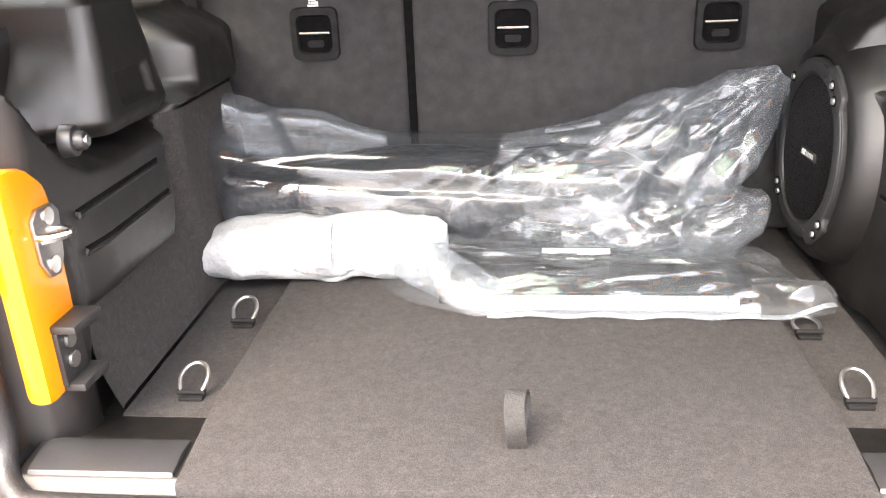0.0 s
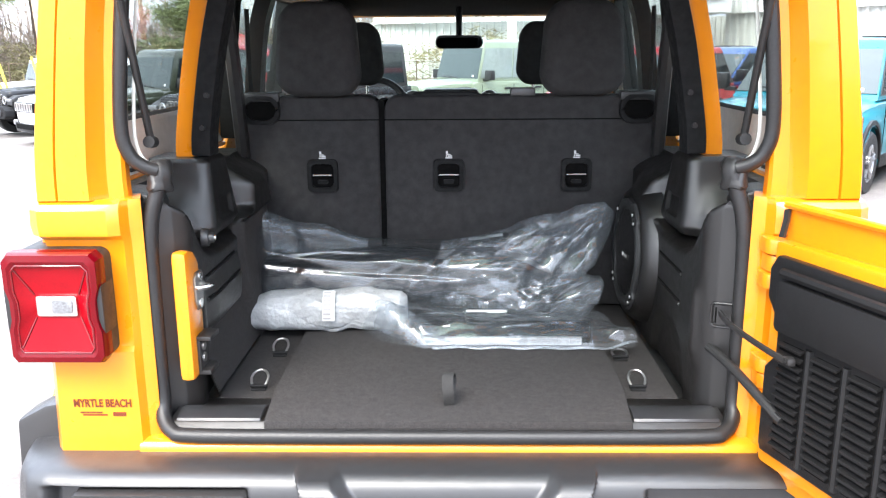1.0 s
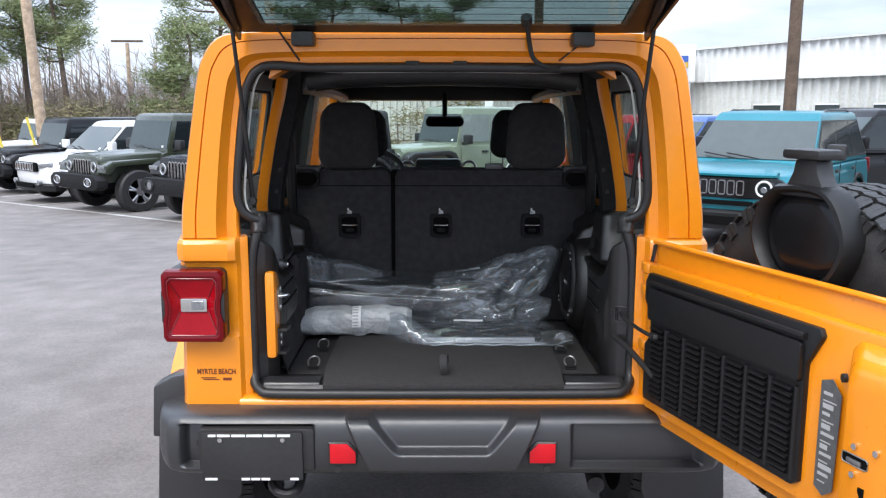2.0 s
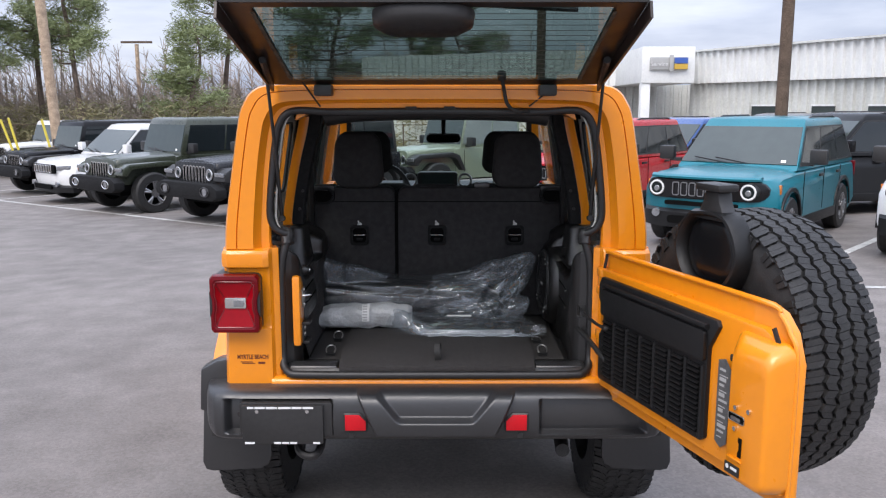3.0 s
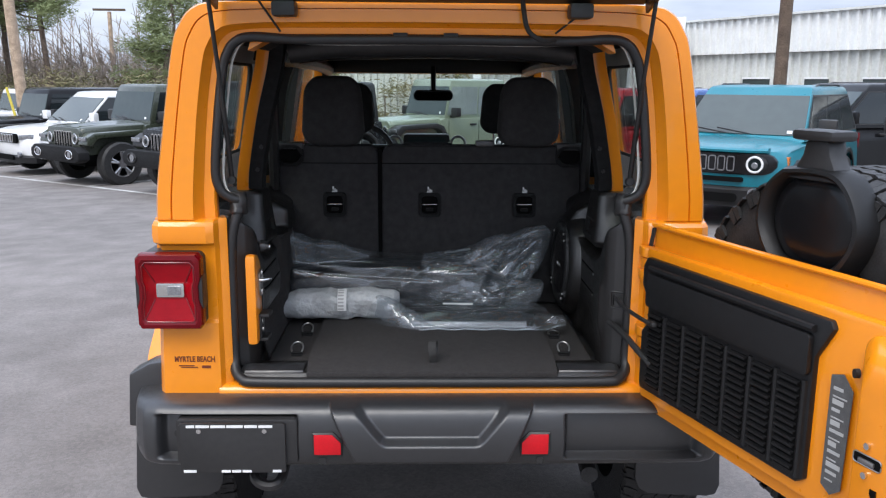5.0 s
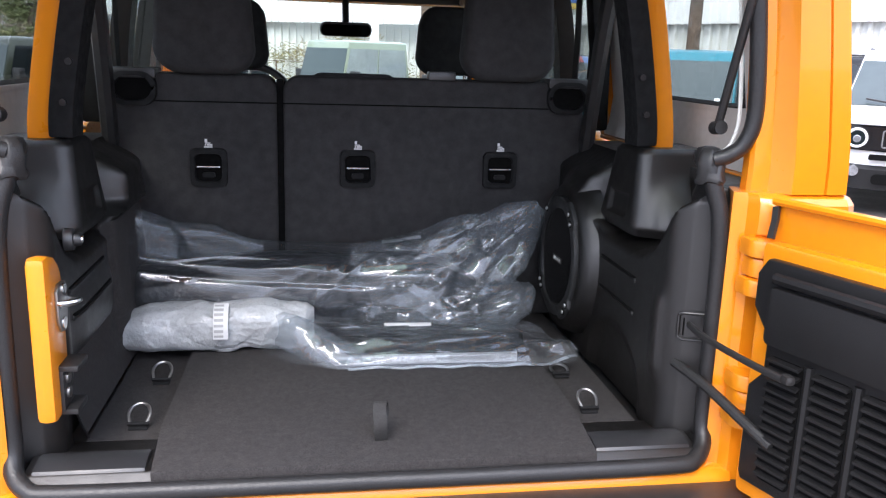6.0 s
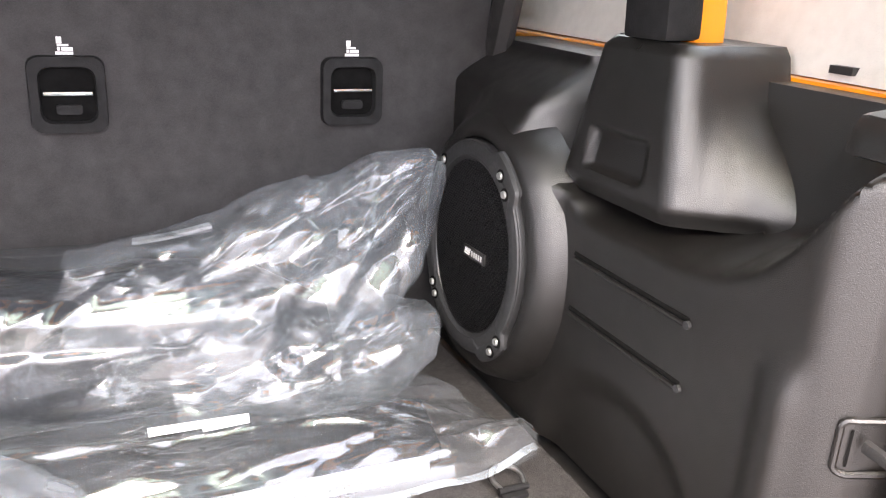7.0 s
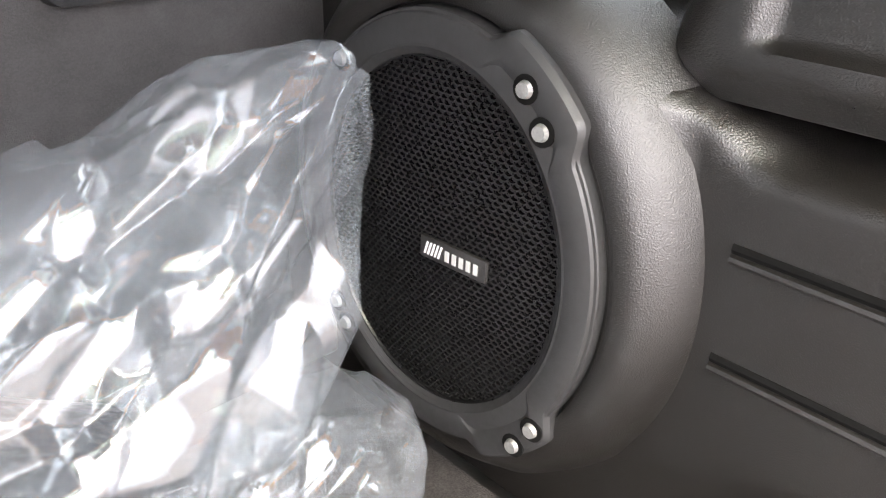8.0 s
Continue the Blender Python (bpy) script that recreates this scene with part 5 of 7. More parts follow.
for s in (-1, 1):
    wing = [on_glass(s * 0.575, 0.02, 0.0), on_glass(s * 0.605, 0.99, 0.0), on_glass(s * 0.605, 0.99, -0.05), on_glass(s * 0.575, 0.02, -0.03)]
    part("glass_wing", Shape().loft([wing, [p + Vector((s * 0.008, 0, 0)) for p in wing]]), FRIT, lift_glass)
    part("pale_edge", plank([on_glass(s * 0.505, 0.10, -0.006), on_glass(s * 0.520, 0.90, -0.006)], 0.011, 0.004), EARTH, lift_glass)
    part("glass_hinge", Shape().box(s * 0.40 - 0.032, s * 0.40 + 0.032, -0.05, 0.02, 1.822, 1.862), BLACK, lift_glass, bevel=0.008)
    part("gas_strut", Shape().tube([(s * 0.590, 0.104, 1.37), (s * 0.588, 0.012, 1.63)], 0.0075, 10), BLACK, lift_glass, "black gas strut")
    part("strut_rod", Shape().tube([(s * 0.588, 0.012, 1.63), on_glass(s * 0.585, 0.13, -0.02)], 0.006, 8), BLACK, lift_glass)
    part("strut_ball", Shape().disc((s * 0.590, 0.118, 1.362), (0, -1, 0.1), 0.012, 0.026, 12), BLACK, lift_glass)
    part("strut_bracket", Shape().tube([on_glass(s * 0.585, 0.08, -0.012), on_glass(s * 0.560, 0.42, -0.02)], 0.012, 8), BLACK, lift_glass)
    part("latch_stud", Shape().tube([on_glass(s * 0.49, 0.97, 0.0), on_glass(s * 0.49, 1.0, 0.07)], 0.011, 8), BLACK, lift_glass)
part("edge_rail", plank([on_glass(-0.60, 0.985, 0.004), on_glass(0.60, 0.985, 0.004)], 0.02, 0.014, (0, 1, 0)), BLACK, lift_glass)
for k in range(14):
    u = 0.13 + 0.057 * k
    part("heater_line", Shape().tube([on_glass(-0.50, u, -0.002), on_glass(0.50, u, -0.002)], 0.0009, 4), FRIT, lift_glass)
motor = Shape().loft([[on_glass(x, u, h) for x, u in [(-0.03 + 0.15 * math.copysign(abs(math.cos(a)) ** 0.6, math.cos(a)) * k, 0.86 + 0.115 * math.copysign(abs(math.sin(a)) ** 0.75, math.sin(a)) * k) for a in np.linspace(0, 6.283, 25)[:-1]]] for k, h in ((1.0, -0.002), (0.97, -0.03), (0.80, -0.045))])
part("wiper_motor_cover", motor, BLACK, lift_glass, "black wiper motor cover", smooth=50)
part("wiper_arm", Shape().tube([on_glass(0.08, 0.90, 0.02), on_glass(0.42, 0.84, 0.02)], 0.008, 6), BLACK, lift_glass)
part("washer_hose", Shape().tube(bend([(0.235, -0.06, 1.895), (0.245, -0.03, 1.84), (0.26, -0.02, 1.79), (0.30, -0.01, 1.765), (0.34, 0.02, 1.77)], 6), 0.007, 8), RUBBER, lift_glass)
part("hose_plug", Shape().disc((0.232, -0.075, 1.90), (0.1, 0.6, -0.6), 0.016, 0.025, 10), RUBBER, lift_glass)
part("wire", Shape().tube([(0.34, 0.02, 1.785), (0.43, -0.03, 1.86)], 0.003, 6), RUBBER, lift_glass)
part("wire", Shape().tube([(-0.42, 0.02, 1.785), (-0.47, -0.05, 1.87)], 0.003, 6), RUBBER, lift_glass)
for x in (-0.09, 0.05):
    part("roof_rubber", Shape().box(x - 0.02, x + 0.02, 0.03, 0.05, 1.775, 1.785), RUBBER, jeep)

# side hinged tailgate, swung wide open
HINGE, DD = Vector((0.605, -0.01, 0)), Vector((0.322, -0.947, 0))
SPARE = Matrix(((DD.x, -0.947, 0, HINGE.x), (DD.y, -0.322, 0, HINGE.y), (0, 0, 1, 0), (0, 0, 0, 1)))
GATE = Matrix(((DD.x * 0.925, -0.947, 0, HINGE.x), (DD.y * 0.925, -0.322, 0, HINGE.y), (0, 0, 1, 0), (0, 0, 0, 1)))
GL = 1.10
gate_out = [(0.035, 0.74), (0.035, 1.262), (0.96, 1.262), (1.02, 1.245), (1.068, 1.20), (GL, 1.12), (GL, 0.74), (1.06, 0.705), (0.05, 0.705)]
gate = part("tailgate", Shape().prism(gate_out, "y", -0.045, -0.02).turned(GATE), ORANGE, jeep, "orange side-hinged tailgate standing open", bevel=0.01)
lip = Shape().tube(bend([(0.035, -0.016, 1.258), (0.5, -0.016, 1.258), (0.96, -0.016, 1.257), (1.018, -0.016, 1.238), (1.062, -0.016, 1.195), (1.093, -0.016, 1.12), (1.093, -0.016, 0.75)], 5), 0.007, 8).turned(GATE)
part("gate_lip", lip, ORANGE, gate)
part("gate_box", Shape().prism([(0.040, 0.75), (0.040, 1.195), (0.98, 1.195), (1.05, 1.165), (1.082, 1.11), (1.082, 0.75)], "y", -0.03, 0.006).turned(GATE), ORANGE, gate, "pressed inner sheet of the tailgate", bevel=0.012)
box_loops = []
for grow, y in ((0.0, -0.01), (0.0, 0.006), (-0.006, 0.022), (-0.014, 0.046), (-0.022, 0.060), (-0.036, 0.068), (-0.06, 0.069)):
    u0, u1, z0, z1 = 0.866 + max(0.0, y) * 0.95, 1.097 + grow * 0.4, 0.752 - grow * 0.5, 1.172 + grow * 1.4
    box_loops.append([(u, y, z) for u, z in rounded((u0 + u1) / 2, (z0 + z1) / 2, u1 - u0, z1 - z0, 0.040 + grow * 0.25, 6)])
part("latch_box", Shape().loft(box_loops).turned(GATE), ORANGE, gate, "raised latch box of the tailgate", smooth=60)
TW = Matrix.Translation((0.010, -0.010, 0)) @ Matrix.Diagonal((1.055, 1, 1, 1))
LW = Matrix.Translation((0.078, 0.002, 0))
tp = [(0.045, 0.80), (0.045, 0.955), (0.072, 0.985), (0.072, 1.045), (0.038, 1.09), (0.038, 1.145), (0.055, 1.172), (0.735, 1.172), (0.745, 1.155), (0.70, 1.08), (0.70, 0.80), (0.68, 0.785), (0.05, 0.785)]
part("trim_panel", Shape().prism(tp, "y", 0.010, 0.030).turned(GATE @ TW), GATETRIM, gate, "black moulded trim panel with vents", bevel=0.005)
part("storage_pocket", Shape().prism(rounded(0.385, 1.085, 0.62, 0.095, 0.012), "y", 0.028, 0.044).turned(GATE @ TW), GATETRIM, gate, "flat black storage cover", bevel=0.004)
part("pocket_ridge", Shape().tube([(0.08, 0.036, 1.146), (0.70, 0.036, 1.146)], 0.009, 8).turned(GATE @ TW), GATETRIM, gate)
cols = 7
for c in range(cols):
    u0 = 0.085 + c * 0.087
    # near-black plate on the panel paints the depth shade behind the slats
    part("vent_shade", Shape().prism(rounded(u0 + 0.032, 0.912, 0.066, 0.215, 0.01), "y", 0.0285, 0.0312).turned(GATE @ TW), VOID, gate)
    part("vent_rib", Shape().tube([(u0 + 0.076, 0.030, 1.025), (u0 + 0.076, 0.030, 0.80)], 0.0085, 8).turned(GATE @ TW), GATETRIM, gate)
slat_mesh = Shape().prism([(-0.006, 0.0), (0.010, 0.007), (0.010, 0.010), (-0.006, 0.004)], "x", -0.031, 0.031).mesh("slat", GATETRIM)
for c in range(cols):
    for k in range(13):
        sl = new("slat", slat_mesh)
        sl.matrix_basis = GATE @ TW @ Matrix.Translation((0.085 + c * 0.087 + 0.032, 0.034, 0.813 + 0.0165 * k)) @ Matrix.Diagonal((1, -1, 1, 1))
        sl.parent = gate
part("warning_label", Shape().prism([(0.722, 0.815), (0.750, 0.80), (0.778, 0.82), (0.785, 1.04), (0.755, 1.07), (0.722, 1.06)], "y", 0.0125, 0.0145).turned(GATE @ LW), LABELGREY, gate, "grey printed instruction label")
for k in range(14):
    part("label_bar", Shape().box(0.732, 0.755 + 0.017 * ((k * 7) % 5) / 4, 0.0146, 0.0154, 0.830 + 0.0155 * k, 0.833 + 0.0155 * k + 0.004 * (k % 3)).turned(GATE @ LW), SIGNGREY, gate)
LB = Matrix.Translation((0.098, 0.0345, 0))
part("small_label", Shape().box(0.84, 0.905, 0.0352, 0.0372, 0.792, 0.822).turned(GATE @ LB @ Matrix.Translation((-0.008, 0, -0.012))), BLACK, gate, "small black printed label")
part("label_bar", Shape().box(0.868, 0.896, 0.0374, 0.0382, 0.806, 0.814).turned(GATE @ LB @ Matrix.Translation((-0.008, 0, -0.012))), WHITE, gate)
part("label_bar", Shape().disc((0.853, 0.0374, 0.810), (0, 1, 0), 0.007, 0.0008, 12).turned(GATE @ LB @ Matrix.Translation((-0.008, 0, -0.012))), WHITE, gate)
# slot not cut: near-black plate for its shaded inside
part("latch_slot_shade", Shape().prism(rounded(0.870, 0.945, 0.068, 0.020, 0.007), "y", 0.0345, 0.0365).turned(GATE @ LB), VOID, gate)
part("slot_edge", Shape().tube([(u, 0.036, z) for u, z in rounded(0.870, 0.945, 0.070, 0.022, 0.007)] + [(0.905, 0.036, 0.945)], 0.0016, 6).turned(GATE @ LB), STEEL, gate)
part("latch_bolt", Shape().box(0.850, 0.890, 0.036, 0.041, 0.938, 0.948).turned(GATE @ LB), STEEL, gate, bevel=0.003)
for u, z in ((0.868, 0.975), (0.925, 0.980), (0.868, 0.915)):
    part("latch_screw", Shape().disc((u, 0.034, z), (0, 1, 0), 0.007, 0.007, 10).turned(GATE @ LB), CHROME, gate)
part("latch_recess", Shape().prism([(0.842, 0.826), (0.842, 0.832), (0.900, 0.832), (0.904, 0.826)], "y", 0.0345, 0.041).turned(GATE @ LB), ORANGE, gate, bevel=0.002)
part("latch_handle", Shape().prism([(0.884, 0.838), (0.884, 0.850), (0.889, 0.858), (0.889, 0.876), (0.884, 0.884), (0.884, 0.894), (0.900, 0.894), (0.900, 0.838)], "y", 0.0345, 0.037).turned(GATE @ LB), VOID, gate, bevel=0.001)
part("gate_bump_stop", plank([(1.020, 0.006, 1.205), (1.055, 0.006, 1.150), (1.060, 0.008, 1.120)], 0.014, 0.006).turned(GATE), BLACK, gate, "black rubber stop on the gate corner")
part("latch_screw", Shape().disc((0.872, 0.016, 1.085), (-0.4, 1, 0), 0.010, 0.010, 12).turned(GATE), RUBBER, gate)
part("bump_stop", plank([(0.042, -0.014, 1.250), (0.048, -0.008, 1.230), (0.050, 0.000, 1.200)], 0.012, 0.006).turned(GATE), BLACK, gate)
for z in (1.142, 0.905):
    leaf = [(0.604, 0.016), (0.604, -0.020), (0.612, -0.034), (0.640, -0.052), (0.668, -0.050), (0.668, 0.016)]
    hg = part("gate_hinge", Shape().prism([(x + 0.006 * (x < 0.62), y * 0.9) for x, y in leaf], "z", z - 0.017, z + 0.017), ORANGE, jeep, "orange painted tailgate hinge", bevel=0.007)
    for q in (-0.034, 0.034):
        part("hinge_knuckle", Shape().prism([(x, y) for x, y in leaf], "z", z + q - 0.0155, z + q + 0.0155), ORANGE, hg, bevel=0.007)
    part("hinge_pin", Shape().tube([(0.650, -0.036, z + 0.049), (0.650, -0.036, z + 0.056)], 0.010, 10), STEEL, hg)
part("check_arm", Shape().tube(bend([(0.562, 0.080, 1.01), (0.564, 0.015, 1.006), (0.585, -0.10, 1.003), (0.60, -0.165, 1.003)], 4), 0.0048, 8, 1.4), BLACK, jeep, "black tailgate check arm")
part("check_bracket", Shape().box(0.598, 0.614, -0.182, -0.160, 0.997, 1.012), BLACK, jeep, bevel=0.006)
part("wiring_gaiter", Shape().tube(bend([(0.55, 0.10, 0.93), (0.575, 0.02, 0.915), (0.60, -0.07, 0.89), (0.62, -0.13, 0.87)], 5), 0.0095, 10), RUBBER, jeep, "black rubber wiring gaiter")

# spare wheel on the gate's outer side
SC = Vector((0.535, -0.238, 1.038))


def ring_at(u, w0, prof, n=48):
    return [[(SC.x + r * math.cos(2 * math.pi * i / n), SC.y - w, SC.z + r * math.sin(2 * math.pi * i / n)) for w, r in prof] for i in range(n + 1)]


R = 0.428
tyre = Shape().loft(ring_at(0, 0, [(-0.125, 0.245), (-0.134, 0.33), (-0.128, 0.378), (-0.112, R - 0.014), (0.112, R - 0.014), (0.128, 0.378), (0.134, 0.33), (0.125, 0.245)]), cap=False).turned(SPARE)
spare = part("spare_tyre", tyre, TYRE, jeep, "spare all-terrain tyre carried on the tailgate", smooth=50)


def tread(c, r, seed, nb=62):
    """Tread of an all-terrain tyre whose axle runs along y through c: five zigzag ribs of stepped, split blocks."""
    rng, s = random.Random(seed), Shape()
    pitch = 2 * math.pi / nb
    zig = lambda q: 0.0068 * (4 * abs(q - math.floor(q + 0.5)) - 1)
    lanes = ((-0.128, -0.082, 0.0), (-0.068, -0.032, 0.5), (-0.018, 0.018, 0.2), (0.032, 0.068, 0.7), (0.082, 0.128, 0.35))
    for i in range(nb):
        for lane, (w0, w1, sh) in enumerate(lanes):
            edge = lane in (0, 4)
            for q0, q1 in (((0.02, 0.47), (0.49, 0.96)) if not edge else ((0.06, 0.47), (0.50, 0.88))):
                skew = 0.16 * (1, -1, 1, -1, 1)[lane]
                low, high = [], []
                for side, w in ((0, w0), (1, w1)):
                    rim = (lane == 0 and side == 0) or (lane == 4 and side == 1)
                    steps = (q0, (q0 + q1) / 2, q1) if side == 0 else (q1, (q0 + q1) / 2, q0)
                    for q in steps:
                        ww = w + (0.004 * (q0 < 0.3) * (1 if lane == 4 else -1) if rim else zig(i + q + sh))
                        t = pitch * (i + sh + q + skew * (side - 0.5) + rng.uniform(-0.006, 0.006))
                        for ring, rr in ((low, r - 0.020), (high, r - 0.0015 * edge - (0.013 if rim else 0.0))):
                            ring.append((c[0] + rr * math.cos(t), c[1] - ww, c[2] + rr * math.sin(t)))
                s.loft([low, high])
        if i % 2:
            for w0, w1 in ((-0.1345, -0.124), (0.124, 0.1345)):
                for da in (0.0, 0.5):
                    a = pitch * (i + da)
                    s.loft([[(c[0] + r2 * math.cos(t), c[1] - w, c[2] + r2 * math.sin(t)) for r2, t in ((r - 0.055, a - 0.02), (r - 0.022, a - 0.035), (r - 0.022, a + 0.01), (r - 0.055, a + 0.02))] for w in (w0, w1)])
    return s


blocks = tread(SC, R, 4)
part("tread", blocks.turned(SPARE), TYRE, spare, "chunky block tread")
for s in (-1, 1):
    turned = Matrix.Translation((s * 0.80, 0.65, 0.405)) @ Matrix.Rotation(radians(90), 4, "Z")
    part("tread", tread((0, 0, 0), 0.409, 5).turned(turned), TYRE, jeep, "chunky block tread of a rear tyre")
part("spare_rim", Shape().loft(ring_at(0, 0, [(-0.12, 0.25), (0.12, 0.25), (0.12, 0.22), (0.03, 0.19), (0.03, 0.03), (-0.12, 0.03)], 32), cap=False).turned(SPARE), ALLOY, spare, "alloy spare rim")
part("spare_carrier", Shape().box(0.44, 0.70, -0.20, -0.07, 0.96, 1.14).turned(SPARE), BLACK, gate, bevel=0.02)
hoop = bend([(u, 0, z) for u, z in ((0.475, 1.462), (0.412, 1.415), (0.378, 1.335), (0.405, 1.262), (0.470, 1.205), (0.575, 1.188), (0.680, 1.205), (0.745, 1.262), (0.772, 1.335), (0.738, 1.415), (0.675, 1.462), (0.575, 1.470), (0.475, 1.462))], 5)[:-1]
band = []
for shrink, y in ((0.0, -0.115), (0.0, -0.070), (0.05, -0.052), (0.11, -0.050), (0.17, -0.060), (0.19, -0.080), (0.19, -0.092)):
    band.append([(0.549 + (p.x - 0.575) * 0.81 * (1 - shrink), y, 1.345 + (p.z - 1.332) * 0.93 * (1 - shrink)) for p in hoop])
brake = part("brake_light_bracket", Shape().loft(band, cap=False).turned(SPARE), GATETRIM, gate, "black moulded bracket carrying the high brake light", smooth=50)
dish = [[(0.549 + (p.x - 0.575) * 0.87 * k, y, 1.345 + (p.z - 1.332) * k) for p in hoop] for k, y in ((0.76, -0.090), (0.70, -0.080), (0.55, -0.076), (0.30, -0.074), (0.10, -0.073))]
part("bracket_web", Shape().loft(dish).turned(SPARE), P_BLACK, gate, "glossy black dish of the bracket", smooth=60)
for u in (0.50, 0.64):
    part("bracket_leg", plank([(u, -0.10, 1.215), (u + (u - 0.57) * 0.5, -0.10, 1.05)], 0.06, 0.04).turned(SPARE), BLACK, gate, bevel=0.008)
part("bracket_neck", Shape().prism([(0.45, 1.440), (0.500, 1.468), (0.518, 1.500), (0.524, 1.532), (0.592, 1.532), (0.598, 1.500), (0.616, 1.468), (0.66, 1.440)], "y", -0.115, -0.062).turned(SPARE), BLACK, gate, bevel=0.012)
part("brake_light", Shape().box(0.498, 0.616, -0.122, -0.045, 1.530, 1.554).turned(SPARE), BLACK, gate, "high-mounted brake light housing", bevel=0.01)
part("brake_lens", Shape().box(0.506, 0.608, -0.1235, -0.118, 1.534, 1.550).turned(SPARE), RED, gate)


# ---- inside: floor, side trims, seats, roll bar ----
part("floor_pan", Shape().box(-0.60, 0.60, 0.08, 0.88, 0.70, 0.745), BLACK, jeep)
part("cabin_floor", Shape().box(-0.74, 0.74, 0.86, 2.95, 0.70, 0.72), CARPET, jeep)
part("cargo_carpet", Shape().box(-0.515, 0.515, 0.165, 0.88, 0.745, 0.785), CARPET, jeep, "charcoal carpet of the load floor", bevel=0.008)
part("scuff_plate", Shape().prism([(0.012, 0.745), (0.012, 0.780), (0.026, 0.794), (0.095, 0.800), (0.10, 0.790), (0.165, 0.784), (0.165, 0.745)], "x", -0.575, 0.575), TRIM, jeep, "black plastic scuff plate", bevel=0.003)
for s in (-1, 1):
    part("scuff_ridge", Shape().prism([(0.022, 0.785), (0.030, 0.799), (0.060, 0.805), (0.088, 0.803), (0.095, 0.785)], "x", min(s * 0.385, s * 0.562), max(s * 0.385, s * 0.562)), BUMPER, jeep, "worn shiny ridge of the scuff plate", bevel=0.004)
lid_out = [(-0.385, 0.165), (-0.372, 0.000), (0.378, 0.000), (0.392, 0.165), (0.392, 0.62), (-0.385, 0.62)]
lid_board = part("load_floor_board", Shape().prism(lid_out, "z", 0.786, 0.806), CARPET, jeep, "carpeted load floor board with a pull strap", bevel=0.004)
strap = bend([(0.006, 0.078, 0.808), (0.004, 0.070, 0.835), (0.002, 0.078, 0.858), (0.004, 0.094, 0.870), (0.008, 0.112, 0.862), (0.010, 0.114, 0.843), (0.006, 0.104, 0.825), (0.004, 0.100, 0.808)], 6)
part("pull_strap", plank(strap, 0.023, 0.0028), WEB, lid_board, "looped black webbing strap", smooth=60)


def cargo_ring(x, y, z, rise=1.0):
    base = part("tie_down", Shape().box(x - 0.017, x + 0.017, y - 0.009, y + 0.009, z - 0.002, z + 0.005), PAD, jeep, "dark tie-down bracket with a ring", bevel=0.004)
    loop = [(x - 0.015, y, z + 0.010), (x - 0.019, y + 0.016, z + 0.022), (x - 0.013, y + 0.031, z + 0.030), (x, y + 0.037, z + 0.033), (x + 0.013, y + 0.031, z + 0.030), (x + 0.019, y + 0.016, z + 0.022), (x + 0.015, y, z + 0.010)]
    loop = [(a, b, z + 0.010 + (c - z - 0.010) * rise) for a, b, c in loop]
    part("ring", Shape().tube(bend(loop, 4), 0.0030, 8), STEEL, base, "bright steel ring")
    part("ring_pin", Shape().tube([(x - 0.019, y, z + 0.009), (x + 0.019, y, z + 0.009)], 0.0040, 8), PAD, base)


for s in (-1, 1):
    cargo_ring(s * 0.432, 0.208, 0.786)
    cargo_ring(s * 0.428, 0.42 if s < 0 else 0.392, 0.786, 1.0 if s < 0 else 0.25)


def trim_x(y, z, s):
    """The moulded surface of the side trim: half the width of the load space at a place."""
    x = 0.530 + 0 * y
    x = x + 0.056 * ease(0.13, 0.05, y) + 0.035 * ease(0.055, 0.028, y)
    x = x + 0.075 * ease(1.198, 1.262, z) * ease(0.46, 0.56, y)
    # scoop round the roll bar foot, its edge sweeping up towards the tail
    lip = np.interp(y, [0.05, 0.085, 0.115, 0.140, 0.165, 0.195, 0.24, 0.30, 0.70], [1.262, 1.252, 1.228, 1.192, 1.158, 1.130, 1.108, 1.098, 1.095])
    x = x + (0.105 * ease(lip - 0.014, lip + 0.030, z) + 0.030 * ease(lip + 0.02, 1.27, z)) * ease(0.49 + 0.10 * ease(1.10, 1.15, z), 0.44 + 0.10 * ease(1.10, 1.15, z), y)
    # housing that swells towards the seat
    d = np.sqrt(((y - 0.652) / 0.155) ** 2 + ((z - 0.999) / (0.175 if s > 0 else 0.225)) ** 2)
    x = x - (0.034 if s > 0 else 0.022) * ease(1.06 + 0.26 * ease(1.04, 1.18, z), 0.90, d)
    # lower arch: softly pressed on one side, cut back under the moulding on the other
    if s > 0:
        a = np.sqrt(((y - 0.36) / 0.165) ** 2 + ((z - 0.785) / 0.142) ** 2)
        x = x + 0.013 * ease(1.02, 0.72, a)
    else:
        edge = 0.930 + 0.19 * ease(0.43, 0.485, y)
        x = x + 0.020 * ease(edge + 0.008, edge - 0.006, z) * ease(0.150, 0.185, y) - 0.012 * ease(edge - 0.02, edge + 0.03, z) * ease(0.15, 0.25, y) * ease(0.5, 0.44, y) * ease(1.06, 1.0, z)
    # upright crease behind the opening
    x = x - 0.011 * ease(0.118, 0.136, y) * ease(0.178, 0.146, y) * ease(0.86, 0.92, z) * ease(1.08, 1.02, z)
    return x


